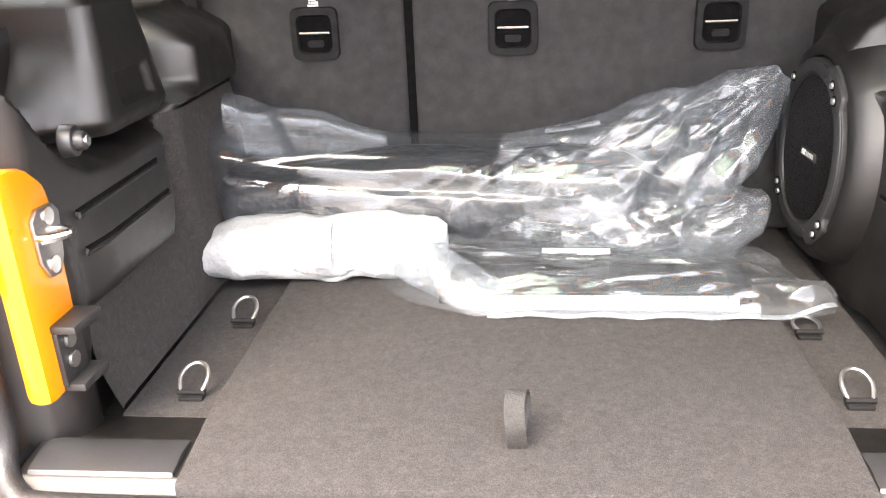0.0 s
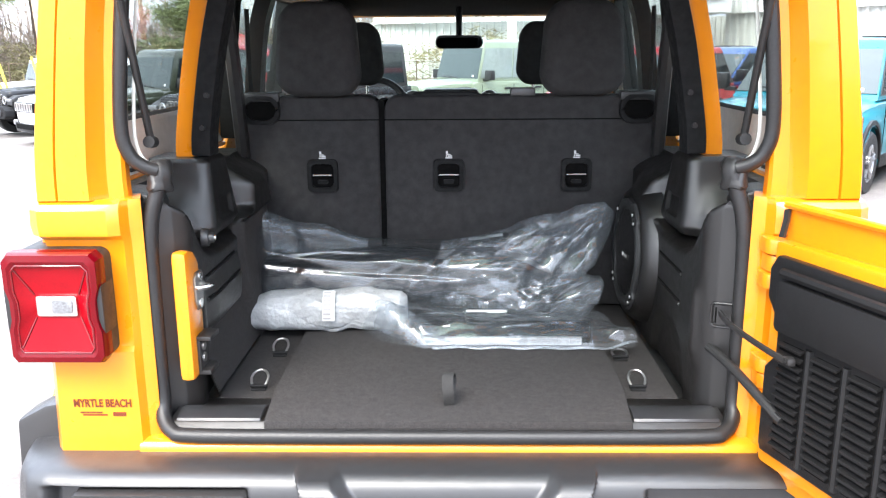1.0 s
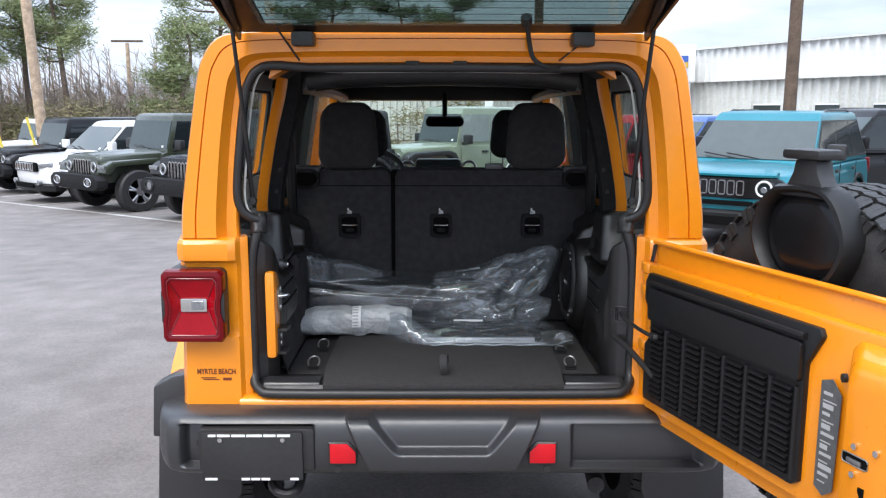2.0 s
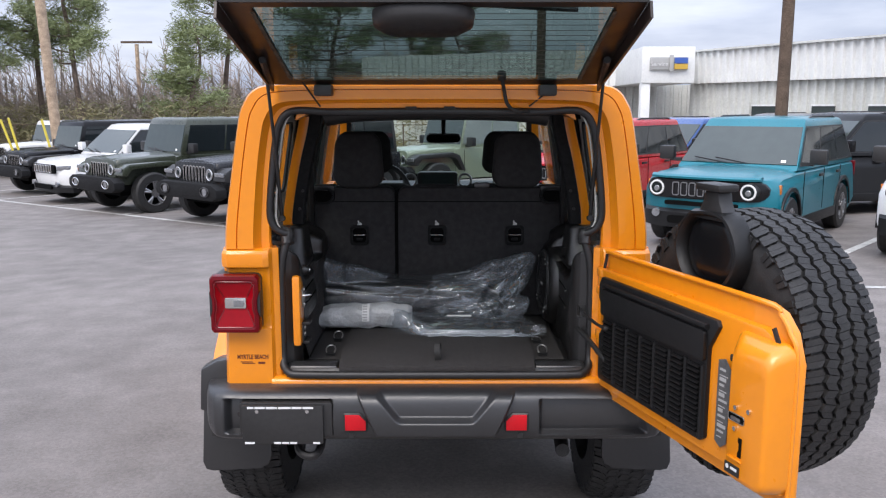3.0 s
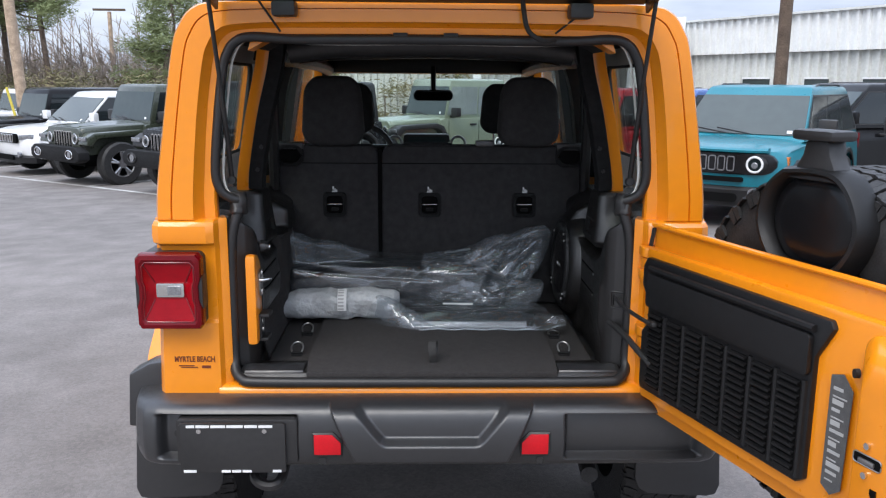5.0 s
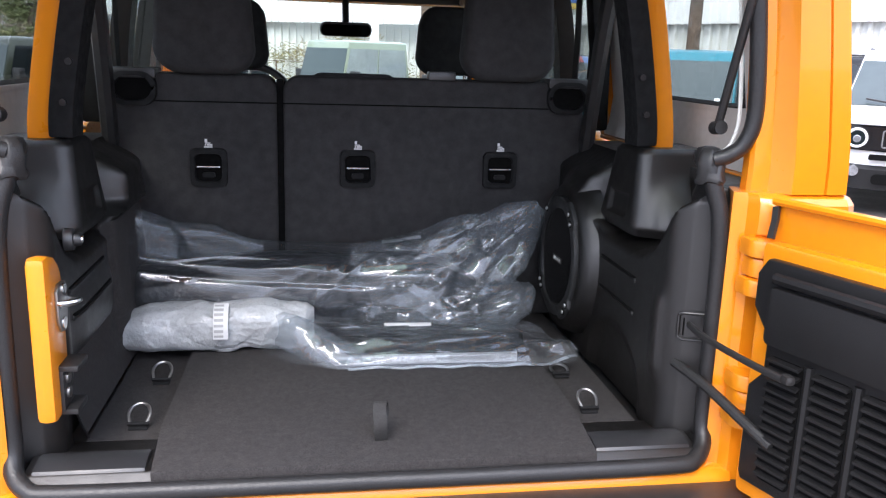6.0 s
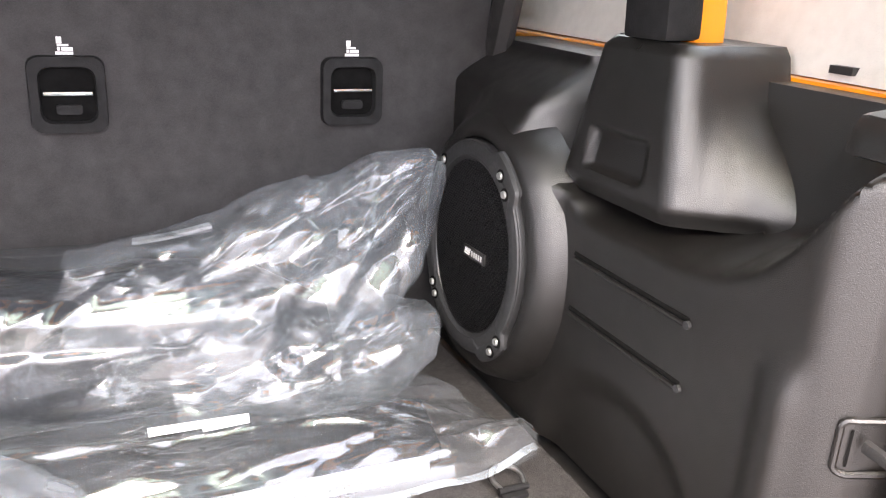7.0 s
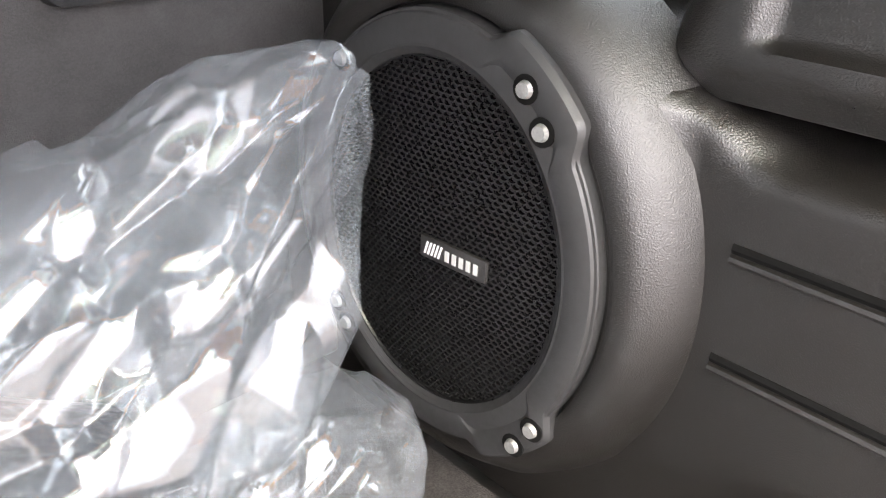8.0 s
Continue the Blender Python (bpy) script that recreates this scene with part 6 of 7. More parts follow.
def side_trim(s):
    ys, zs = np.linspace(0.028, 0.87, 128), np.linspace(0.775, 1.262, 84)
    rows = []
    for z in zs:
        rows.append([(s * float(trim_x(y, z, s)), float(y), float(z)) for y in ys])
    top = [[(s * 0.712, float(y), 1.262) for y in ys]]
    side = part("side_trim", Shape().grid(rows + top), TRIM, jeep, "moulded dark plastic side trim", smooth=60, solid=False)
    if s < 0:
        arch = []
        for v in np.linspace(0, 1, 20):
            row = []
            for y in np.linspace(0.165, 0.815, 60):
                z = 0.788 + (0.922 + 0.19 * float(ease(0.43, 0.485, y)) - 0.788) * v
                row.append((s * (float(trim_x(y, z, s)) - 0.0035 - 0.03 * (1 - v) ** 2), float(y), z))
            arch.append(row)
        part("arch_carpet", Shape().grid(arch), CARPET, side, "charcoal carpet over the wheel arch", smooth=60, solid=False)
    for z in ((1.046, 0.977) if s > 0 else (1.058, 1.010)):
        # groove shade as a near-black line, with a trim-coloured rib under it
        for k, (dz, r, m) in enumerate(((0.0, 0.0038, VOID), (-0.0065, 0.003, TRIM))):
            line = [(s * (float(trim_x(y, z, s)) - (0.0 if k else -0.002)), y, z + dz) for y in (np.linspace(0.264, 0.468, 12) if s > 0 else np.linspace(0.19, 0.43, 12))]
            part("rib_and_groove_shade", Shape().tube(line, r, 8), m, side)
        # paler disc added for the glint at the groove's end
        part("rib_end_glint", Shape().disc((s * 0.528, 0.262 if s > 0 else 0.188, z - 0.003), (-s, 0, 0), 0.0042, 0.004, 10), BUMPER, side)
    # roll bar foot cover
    mid = [(0.540, 0.334), (0.557, 0.318), (0.70, 0.318), (0.70, 0.535), (0.554, 0.54), (0.538, 0.525)]
    hi = [(0.556, 0.368), (0.574, 0.354), (0.70, 0.354), (0.70, 0.500), (0.570, 0.504), (0.554, 0.492)]
    def outline(k):
        """The cover's plan at a share of its height, with rounded corners."""
        a = [Vector((*p, 0)).lerp(Vector((*q, 0)), k) for p, q in zip(mid, hi)]
        pts = []
        for n in range(6):
            p, q, r = a[n - 1], a[n], a[(n + 1) % 6]
            e, f = (p - q), (r - q)
            c = min(0.013, e.length * 0.45, f.length * 0.45)
            p1, p2 = q + e.normalized() * c, q + f.normalized() * c
            pts += [p1, p1.lerp(q, 0.6).lerp(q.lerp(p2, 0.4), 0.5), p2]
        out = []
        for n in range(len(pts)):
            g = pts[(n + 1) % len(pts)] - pts[n]
            m = max(1, int(g.length / 0.005))
            out += [pts[n] + g * (h / m) for h in range(m)]
        return [(p.x, p.y) for p in out]

    levels = []
    for z in [1.116, 1.122, 1.130] + list(np.linspace(1.136, 1.286, 44)) + [1.292, 1.296, 1.296]:
        k = float(np.clip((z - 1.14) / 0.147, 0, 1))
        inset = 0.010 * float(ease(1.136, 1.116, z)) + 0.008 * float(ease(1.286, 1.297, z))
        ring = []
        for x, y in outline(0.5):
            lx, ly = (x - 0.606) / 0.063, (y - 0.430) / 0.095
            sx = 0.606 + lx * 0.063 + (-0.008 + 0.016 * k) * (1 if x < 0.60 else 0)
            sy = 0.430 + ly * (0.111 - (0.111 - 0.075) * k)
            sy -= 0.075 * float(ease(1.250, 1.14, z)) * float(ease(0.560, 0.66, x)) * (ly < 0)
            dent = float(ease(0.378, 0.388, sy) * ease(0.487, 0.477, sy) * ease(1.146, 1.153, z) * ease(1.200, 1.190, z)) if x < 0.575 else 0.0
            ring.append((s * (sx + 0.009 * dent + inset * (1 if x < 0.62 else 0)), sy + inset * (1 if ly < 0 else -1), z))
        levels.append(ring)
    cover = part("roll_bar_cover", Shape().loft(levels), TRIM, jeep, "moulded plastic foot cover of the roll bar", smooth=50)
    part("cover_seam", Shape().tube([(s * 0.612, 0.341, 1.15), (s * 0.612, 0.365, 1.288)], 0.0016, 6), VOID, cover)
    part("trim_shoulder", Shape().loft([[(s * x, y, z) for x, z in ((0.585, 1.225), (0.60, 1.262), (0.66, 1.268), (0.67, 1.225))] for y in (0.085, 0.10, 0.165, 0.185)]), TRIM, jeep, "rounded shoulder of the side trim", bevel=0.012)
    # roll bar: painted outside, padded inside
    bar = bend([(s * 0.622, 0.43, 1.29), (s * 0.616, 0.43, 1.36), (s * 0.583, 0.425, 1.54), (s * 0.545, 0.42, 1.70), (s * 0.530, 0.415, 1.79)], 6)
    part("roll_bar", plank(bar, 0.05, 0.055, (1, 0, 0)), ORANGE, jeep, "orange painted roll bar", bevel=0.012, smooth=50)
    pad = bend([(s * 0.583, 0.43, 1.297), (s * 0.577, 0.43, 1.37), (s * 0.544, 0.425, 1.545), (s * 0.507, 0.42, 1.69), (s * 0.492, 0.415, 1.78)], 6)
    pb = part("roll_bar_pad", plank(pad, 0.046, 0.075, (1, 0, 0)), PAD, jeep, "black padded inner side of the roll bar", bevel=0.012, smooth=50)
    for z, x in ((1.365, 0.571), (1.44, 0.556)):
        part("pad_bolt", Shape().disc((s * x, 0.388, z), (0, -1, 0), 0.0065, 0.010, 10), BLACK, pb)
    part("roof_bar", Shape().tube(bend([(s * 0.50, 0.42, 1.735), (s * 0.57, 0.9, 1.74), (s * 0.58, 2.0, 1.74), (s * 0.60, 2.75, 1.72)], 5), 0.035, 10), BLACK, jeep)
    part("rear_stay", Shape().tube(bend([(s * 0.565, 0.60, 1.70), (s * 0.575, 0.70, 1.52), (s * 0.60, 0.85, 1.20)], 5), 0.020, 8, 1.5), BLACK, jeep, "black belt pillar stay")
    part("belt_pillar", Shape().prism([(s * 0.640, 1.28), (s * 0.645, 1.50), (s * 0.620, 1.68), (s * 0.560, 1.80), (s * 0.66, 1.80), (s * 0.69, 1.62), (s * 0.70, 1.28)], "y", 0.955, 1.015), PAD, jeep, "black trim of the belt pillar", bevel=0.012)
    part("belt_webbing", plank(bend([(s * 0.60, 0.98, 1.66), (s * 0.605, 0.99, 1.45), (s * 0.60, 1.02, 1.15)], 5), 0.047, 0.003, (0, 1, 0)), WEB, jeep)
    part("centre_hoop", plank(bend([(s * 0.665, 1.25, 0.95), (s * 0.66, 1.25, 1.35), (s * 0.61, 1.25, 1.68), (s * 0.50, 1.25, 1.755), (0, 1.25, 1.775)], 6), 0.05, 0.07), BLACK, jeep)


both(side_trim)
part("cross_bar", Shape().tube(bend([(-0.46, 0.415, 1.745), (-0.3, 0.415, 1.765), (0, 0.415, 1.77), (0.3, 0.415, 1.765), (0.46, 0.415, 1.745)], 5), 0.04, 12), BLACK, jeep, "black padded cross bar")
part("header_trim", Shape().prism([(-0.52, 1.735), (-0.44, 1.778), (0.44, 1.778), (0.52, 1.735), (0.50, 1.80), (-0.50, 1.80)], "y", 0.06, 0.15), ORANGE, jeep, "orange inside of the roof edge")
part("header_lining", Shape().prism([(-0.52, 1.745), (-0.44, 1.785), (0.44, 1.785), (0.52, 1.745), (0.50, 1.80), (-0.50, 1.80)], "y", 0.152, 0.40), HEADLINER, jeep)

# orange lock pillar with the striker
lock = [(0.045, 0.872), (0.10, 0.872), (0.135, 0.885), (0.145, 0.93), (0.135, 0.965), (0.138, 1.07), (0.128, 1.115), (0.10, 1.140), (0.07, 1.148), (0.045, 1.148)]
lock_plate = part("lock_pillar", Shape().prism(lock, "x", -0.552, -0.520), ORANGE, jeep, "orange painted lock pillar", bevel=0.013, smooth=50)
part("striker_plate", Shape().prism([(0.078, 1.085), (0.092, 1.096), (0.122, 1.094), (0.133, 1.082), (0.124, 1.03), (0.112, 1.012), (0.092, 1.014), (0.080, 1.035)], "x", -0.521, -0.514), STEEL, lock_plate, "steel striker plate", bevel=0.003)
part("striker", Shape().tube(bend([(-0.516, 0.082, 1.066), (-0.505, 0.083, 1.066), (-0.492, 0.092, 1.066), (-0.488, 0.102, 1.066), (-0.492, 0.112, 1.064), (-0.505, 0.122, 1.062), (-0.516, 0.124, 1.062)], 5), 0.0048, 8).tube(bend([(-0.514, 0.086, 1.060), (-0.500, 0.094, 1.061), (-0.494, 0.102, 1.062)], 4), 0.004, 8), CHROME, lock_plate, "bright steel striker loop")
for y, z in ((0.107, 1.083), (0.100, 1.028)):
    part("striker_screw", Shape().disc((-0.515, y, z), (1, 0, 0), 0.010, 0.0035, 14), CHROME, lock_plate)
guide = part("guide_block", Shape().prism(rounded(0.098, 0.918, 0.05, 0.075, 0.006, 3), "x", -0.524, -0.514), BLACK, lock_plate, "black guide block with two screws", bevel=0.003)
part("guide_arm", Shape().prism([(0.072, 0.952), (0.072, 0.962), (0.130, 0.962), (0.137, 0.955), (0.130, 0.948)], "x", -0.522, -0.490), BLACK, guide, bevel=0.003)
part("guide_arm", Shape().prism([(0.075, 0.876), (0.075, 0.886), (0.130, 0.888), (0.140, 0.880), (0.132, 0.874)], "x", -0.522, -0.495), BLACK, guide, bevel=0.003)
for z in (0.936, 0.910):
    part("guide_screw", Shape().disc((-0.515, 0.094, z), (1, 0, 0), 0.010, 0.005, 12), STEEL, guide)
knob = part("trim_knob", Shape().disc((-0.535, 0.206, 1.143), (1, 0.1, 0), 0.021, 0.016, 20, 0.019).disc((-0.520, 0.2075, 1.143), (1, 0.1, 0), 0.013, 0.012, 14, 0.011), BUMPER, jeep, "dark knob on the side trim", bevel=0.002)
part("knob_cap", Shape().disc((-0.509, 0.2085, 1.143), (1, 0.1, 0), 0.007, 0.004, 10), CHROME, knob)
rim = rounded(0.080, 1.004, 0.032, 0.050, 0.007)
chk = part("check_socket", Shape().tube([(float(trim_x(y, z, 1)) - 0.0025, y, z) for y, z in rim + rim[:1]], 0.0032, 8), TRIM, jeep, "recess where the check arm enters the trim")
# patch laid over the trim, near-black for the darkness of the hole
part("check_hole_shade", Shape().grid([[(float(trim_x(y, z, 1)) - 0.003, float(y), float(z)) for y in np.linspace(0.070, 0.090, 8)] for z in np.linspace(0.986, 1.020, 4)]), VOID, chk, solid=False)

# speaker on the side trim
SPC, SPN = Vector((0.484, 0.648, 0.999)), Vector((-1.0, -0.06, 0.02)).normalized()
SPV = (Vector((0, 0, 1)) - SPN * SPN.z).normalized()
SPU = Vector((0, -1, 0)) - SPN * -SPN.y
SPU.normalize()
GA, GB = 0.103, 0.122


def on_speaker(a, b, d=0.0):
    """A place on the speaker's face: a towards the tail, b up, d proud."""
    return SPC + SPU * a + SPV * b + SPN * d


def flange(grow, tabs=1.0):
    """The outline of the speaker's frame, with two screw tabs, widened by grow."""
    pts = []
    for i in range(288):
        t = 2 * math.pi * i / 288
        g = 0.026 + grow
        for tc in (0.92, -0.92):
            dt = (t - tc + math.pi) % (2 * math.pi) - math.pi
            g += 0.013 * tabs * float(ease(0.33, 0.20, abs(dt)))
        pts.append(((GA + g) * math.cos(t), (GB + g) * math.sin(t)))
    return pts


def spk_ring(rows, tabs=1.0):
    return Shape().loft([[on_speaker(a, b, d) for a, b in flange(g, tabs)] for g, d in rows], cap=False)


spk = part("speaker", spk_ring(((0.001, -0.03), (0.0, 0.004), (-0.003, 0.008), (-0.008, 0.0095), (-0.018, 0.0095), (-0.0245, 0.007), (-0.026, 0.001))), FLANGE, jeep, "round black speaker with a perforated grille", smooth=24)
part("speaker_housing", spk_ring(((0.050, -0.060), (0.044, -0.040), (0.036, -0.020), (0.022, -0.005), (0.008, 0.0005), (0.003, -0.002), (0.002, -0.03)), 0.15), TRIM, spk, smooth=60)


def grille_mesh():
    """A pressed sheet with staggered long holes, each with a turned-in edge."""
    s = Shape()
    pa, pb = 0.0058, 0.0034
    ring = [(math.cos(radians(45 * k + 22.5)), math.sin(radians(45 * k + 22.5))) for k in range(8)]
    for j in range(-36, 37):
        for i in range(-19, 20):
            a, b = (i + 0.5 * (j % 2)) * pa, j * pb
            e = (a / (GA - 0.002)) ** 2 + (b / (GB - 0.002)) ** 2
            if e > 1:
                continue
            dome = 0.002 + 0.008 * (1 - e) ** 0.7
            cell = [(pa * 0.5, 0.0012), (0.0018, pb * 0.5 + 0.0006), (-0.0018, pb * 0.5 + 0.0006), (-pa * 0.5, 0.0012), (-pa * 0.5, -0.0012), (-0.0018, -pb * 0.5 - 0.0006), (0.0018, -pb * 0.5 - 0.0006), (pa * 0.5, -0.0012)]
            loops = [[on_speaker(a + c, b + q, dome) for c, q in cell]]
            for ra, rb, z in ((0.00255, 0.00150, -0.0002), (0.00225, 0.00126, 0.0005), (0.0022, 0.0012, 0.0022)):
                loops.append([on_speaker(a + ra * c, b + rb * q, dome - z) for c, q in ring])
            s.loft(loops, cap=False)
    return s


part("speaker_ring", Shape().loft([[on_speaker((GA + g) * math.cos(q), (GB + g) * math.sin(q), d) for q in np.linspace(0, 6.283, 97)[:-1]] for g, d in ((0.026, 0.006), (0.012, 0.0086), (0.004, 0.0086), (-0.001, 0.005), (-0.002, -0.002))], cap=False), FLANGE, spk, "flat ring round the grille", smooth=30)
part("grille", grille_mesh(), MESHMETAL, spk, "perforated black metal grille", solid=False, smooth=25)
part("speaker_cone", Shape().loft([[on_speaker(GA * r * math.cos(t), GB * r * math.sin(t), d) for t in np.linspace(0, 6.283, 41)[:-1]] for r, d in ((1.02, -0.001), (0.95, -0.004), (0.4, -0.015))]), VOID, spk)
part("grille_rim", Shape().tube([on_speaker((GA - 0.001) * math.cos(t), (GB - 0.001) * math.sin(t), 0.003) for t in np.linspace(0, 6.283, 65)], 0.002, 6), MESHMETAL, spk)
for a, b in ((0.071, 0.117), (0.084, 0.096), (0.084, -0.118), (0.097, -0.098), (-0.080, -0.097), (-0.090, -0.082), (-0.08, 0.105)):
    # near-black disc paints a ring of recess shade round the screw
    part("screw_recess_shade", Shape().disc(on_speaker(a, b, 0.0085), SPN, 0.0085, 0.0015, 16), VOID, spk)
    part("speaker_screw", Shape().disc(on_speaker(a, b, 0.0095), SPN, 0.0054, 0.0035, 14, 0.0044), ZINC, spk, "bright round screw", smooth=20)
badge = part("badge", Shape().loft([[on_speaker(a, b, d) for a, b in ((-0.002, -0.0090), (0.054, -0.0090), (0.054, 0.0065), (-0.002, 0.0065))] for d in (0.009, 0.0125)]), BLACK, spk, "small black maker's badge with pale marks", bevel=0.001)
for k in range(5):
    part("badge_bar", Shape().loft([[on_speaker(a, b, d) for a, b in ((0.002 + 0.003 * k, -0.0055), (0.0034 + 0.003 * k, -0.0055), (0.0062 + 0.003 * k, 0.0035), (0.0048 + 0.003 * k, 0.0035))] for d in (0.0126, 0.0131)]), WHITE, badge)
for k in range(5):
    part("badge_bar", Shape().loft([[on_speaker(a, b, d) for a, b in ((0.0205 + 0.0060 * k, -0.0052), (0.0240 + 0.0060 * k, -0.0052), (0.0240 + 0.0060 * k, 0.0022), (0.0205 + 0.0060 * k, 0.0022))] for d in (0.0126, 0.0131)]), SIGNGREY, badge)


# rear seat backs
def cushion(x0, x1, z0, z1, y0, y1, r=0.04):
    """A padded slab with soft edges, bulging to the rear."""
    loops = []
    for k, y in ((0.90, y1), (1.0, y1 - 0.03), (1.0, y0 + 0.02), (0.985, y0 + 0.005), (0.94, y0)):
        cx, cz = (x0 + x1) / 2, (z0 + z1) / 2
        w, h = (x1 - x0), (z1 - z0)
        e = (1 - k) * 0.25
        loops.append([(x, y, z) for x, z in rounded(cx, cz, w - e, h - e, r, 6)])
    return Shape().loft(loops)


seat_l = part("seat_back", cushion(-0.600, -0.200, 0.79, 1.412, 0.828, 0.96), SEAT, jeep, "narrow black cloth rear seat back", smooth=60)
seat_r = part("seat_back", cushion(-0.187, 0.585, 0.79, 1.412, 0.828, 0.96), SEAT, jeep, "wide black cloth rear seat back", smooth=60)
# strip filling the gap, its near-black standing for shade
part("seat_split_shade", Shape().box(-0.202, -0.185, 0.836, 0.95, 0.80, 1.40), VOID, seat_l, "near-black strip for the shade between the seat backs")
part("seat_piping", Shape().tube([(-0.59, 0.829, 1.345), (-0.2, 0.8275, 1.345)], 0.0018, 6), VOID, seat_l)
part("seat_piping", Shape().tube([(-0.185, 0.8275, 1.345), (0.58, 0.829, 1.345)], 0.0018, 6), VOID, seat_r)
for x, par in ((-0.368, seat_l), (-0.002, seat_r), (0.366, seat_r)):
    z = 1.185
    ring = Shape()
    ring.loft([[(a, y, b) for a, b in rounded(x, z, w, h, 0.014, 4)] for w, h, y in ((0.090, 0.096, 0.829), (0.087, 0.093, 0.817), (0.066, 0.070, 0.816), (0.062, 0.066, 0.829))], cap=False)
    an = part("anchor_surround", ring, PAD, par, "black plastic child seat anchor surround", smooth=40)
    # near-black plate paints the shaded inside of the surround
    part("anchor_shade", Shape().prism(rounded(x, z, 0.068, 0.072, 0.010, 3), "y", 0.8265, 0.830), VOID, an)
    part("anchor_bar", Shape().tube([(x - 0.028, 0.821, z + 0.002), (x + 0.028, 0.821, z + 0.002)], 0.0028, 8), CHROME, an, "bright anchor bar")
    part("anchor_tongue", Shape().prism(rounded(x, z - 0.018, 0.030, 0.012, 0.004, 3), "y", 0.819, 0.826), PAD, an)
    for dx, dz, w, h in ((-0.005, 0.066, 0.006, 0.008), (-0.001, 0.060, 0.013, 0.0025), (0.0035, 0.0555, 0.013, 0.004), (-0.006, 0.0555, 0.003, 0.004), (0.0, 0.0505, 0.020, 0.0035)):
        part("anchor_symbol", Shape().box(x + dx - w / 2, x + dx + w / 2, 0.8262, 0.8275, z + dz - h / 2, z + dz + h / 2), WHITE, an)
for s in (-1, 1):
    hd = part("seat_handle", Shape().loft([[(s * 0.537 + a, y, 1.374 + b) for a, b in rounded(0, 0, w, h, 0.034, 6)] for w, h, y in ((0.112, 0.084, 0.835), (0.108, 0.080, 0.812), (0.090, 0.060, 0.811), (0.086, 0.056, 0.83))], cap=False), PAD, seat_l if s < 0 else seat_r, "black plastic seat release handle", smooth=40)
    # shade within the handle, painted by a near-black plate
    part("handle_shade", Shape().prism(rounded(s * 0.537, 1.374, 0.10, 0.064, 0.026), "y", 0.826, 0.830), VOID, hd)
    part("handle_lever", Shape().box(s * 0.537 - 0.055, s * 0.537 + 0.055, 0.812, 0.90, 1.398, 1.422), BLACK, hd, bevel=0.006)


def head_rest(x0, x1, z0, z1, y0, y1, mat=SEAT, label="black cloth head restraint"):
    loops = []
    cx, cz, cy = (x0 + x1) / 2, (z0 + z1) / 2, (y0 + y1) / 2
    for k, y in ((0.86, y1), (0.97, y1 - 0.012), (1.0, cy), (0.97, y0 + 0.012), (0.86, y0)):
        loops.append([(cx + (x - cx) * k * (1 - 0.16 * max(0.0, (z - cz) / (z1 - z0) * 2)), y, cz + (z - cz) * k) for x, z in rounded(cx, cz, x1 - x0, z1 - z0, min(0.062, (z1 - z0) * 0.45), 9)])
    hr = part("head_restraint", Shape().loft(loops), mat, jeep, label, smooth=60)
    for dx in (-0.06, 0.06):
        part("post", Shape().tube([(cx + dx, cy, z0 + 0.03), (cx + dx, cy, z0 - 0.08)], 0.006, 8), CHROME, hr)


head_rest(-0.487, -0.250, 1.410, 1.672, 0.79, 0.90)
head_rest(0.256, 0.492, 1.410, 1.672, 0.79, 0.90)
head_rest(-0.13, 0.11, 1.372, 1.420, 0.86, 0.95, label="low centre head restraint")
part("belt_guide", Shape().box(0.175, 0.245, 0.835, 0.88, 1.408, 1.432), BUMPER, jeep, "grey plastic belt guide on the seat top", bevel=0.006)
part("seat_cushion", Shape().box(-0.60, 0.58, 0.96, 1.40, 0.72, 1.05), SEAT, jeep, bevel=0.04)
for s in (-1, 1):
    part("front_seat_back", cushion(s * 0.38 - 0.25, s * 0.38 + 0.25, 0.80, 1.34, 1.75, 1.88, 0.09), SEAT, jeep, "black cloth front seat back", smooth=60)
    part("front_seat_base", Shape().box(s * 0.37 - 0.25, s * 0.37 + 0.25, 1.85, 2.35, 0.72, 0.98), SEAT, jeep, bevel=0.04)
    head_rest(s * 0.385 - 0.015 * (s < 0) - 0.13, s * 0.385 - 0.015 * (s < 0) + 0.13, 1.40, 1.645, 1.76, 1.87)

# dashboard, wheel and mirror
part("dashboard", Shape().prism([(2.55, 0.9), (2.52, 1.17), (2.58, 1.255), (2.75, 1.275), (2.96, 1.24), (2.96, 0.9)], "x", -0.70, 0.70), BLACK, jeep, "black dashboard", bevel=0.02)
scr = part("screen_surround", Shape().prism(rounded(-0.01, 1.300, 0.27, 0.105, 0.02), "y", 2.50, 2.60), BLACK, jeep, "black centre screen surround", bevel=0.008)
part("screen", Shape().prism(rounded(-0.01, 1.300, 0.215, 0.075, 0.008), "y", 2.496, 2.502), SCREEN, scr)
for x in (-0.195, 0.175):
    part("air_vent", Shape().tube([(x + 0.042 * math.cos(t), 2.50, 1.298 + 0.042 * math.sin(t)) for t in np.linspace(0, 6.283, 25)], 0.008, 8), STEEL, scr, "round silver-ringed air vent")
part("steering_wheel", Shape().tube([(-0.38 + 0.185 * math.cos(t), 2.36 + 0.06 * math.sin(t), 1.22 + 0.185 * math.sin(t)) for t in np.linspace(0, 6.283, 41)], 0.016, 8), BLACK, jeep, "black steering wheel rim")
part("steering_hub", Shape().disc((-0.38, 2.35, 1.20), (0, 1, -0.3), 0.08, 0.12, 16), BLACK, jeep)
TILT = Matrix.Translation((0.03, 2.63, 1.573)) @ Matrix.Rotation(radians(15), 4, "X") @ Matrix.Translation((-0.03, -2.63, -1.573))
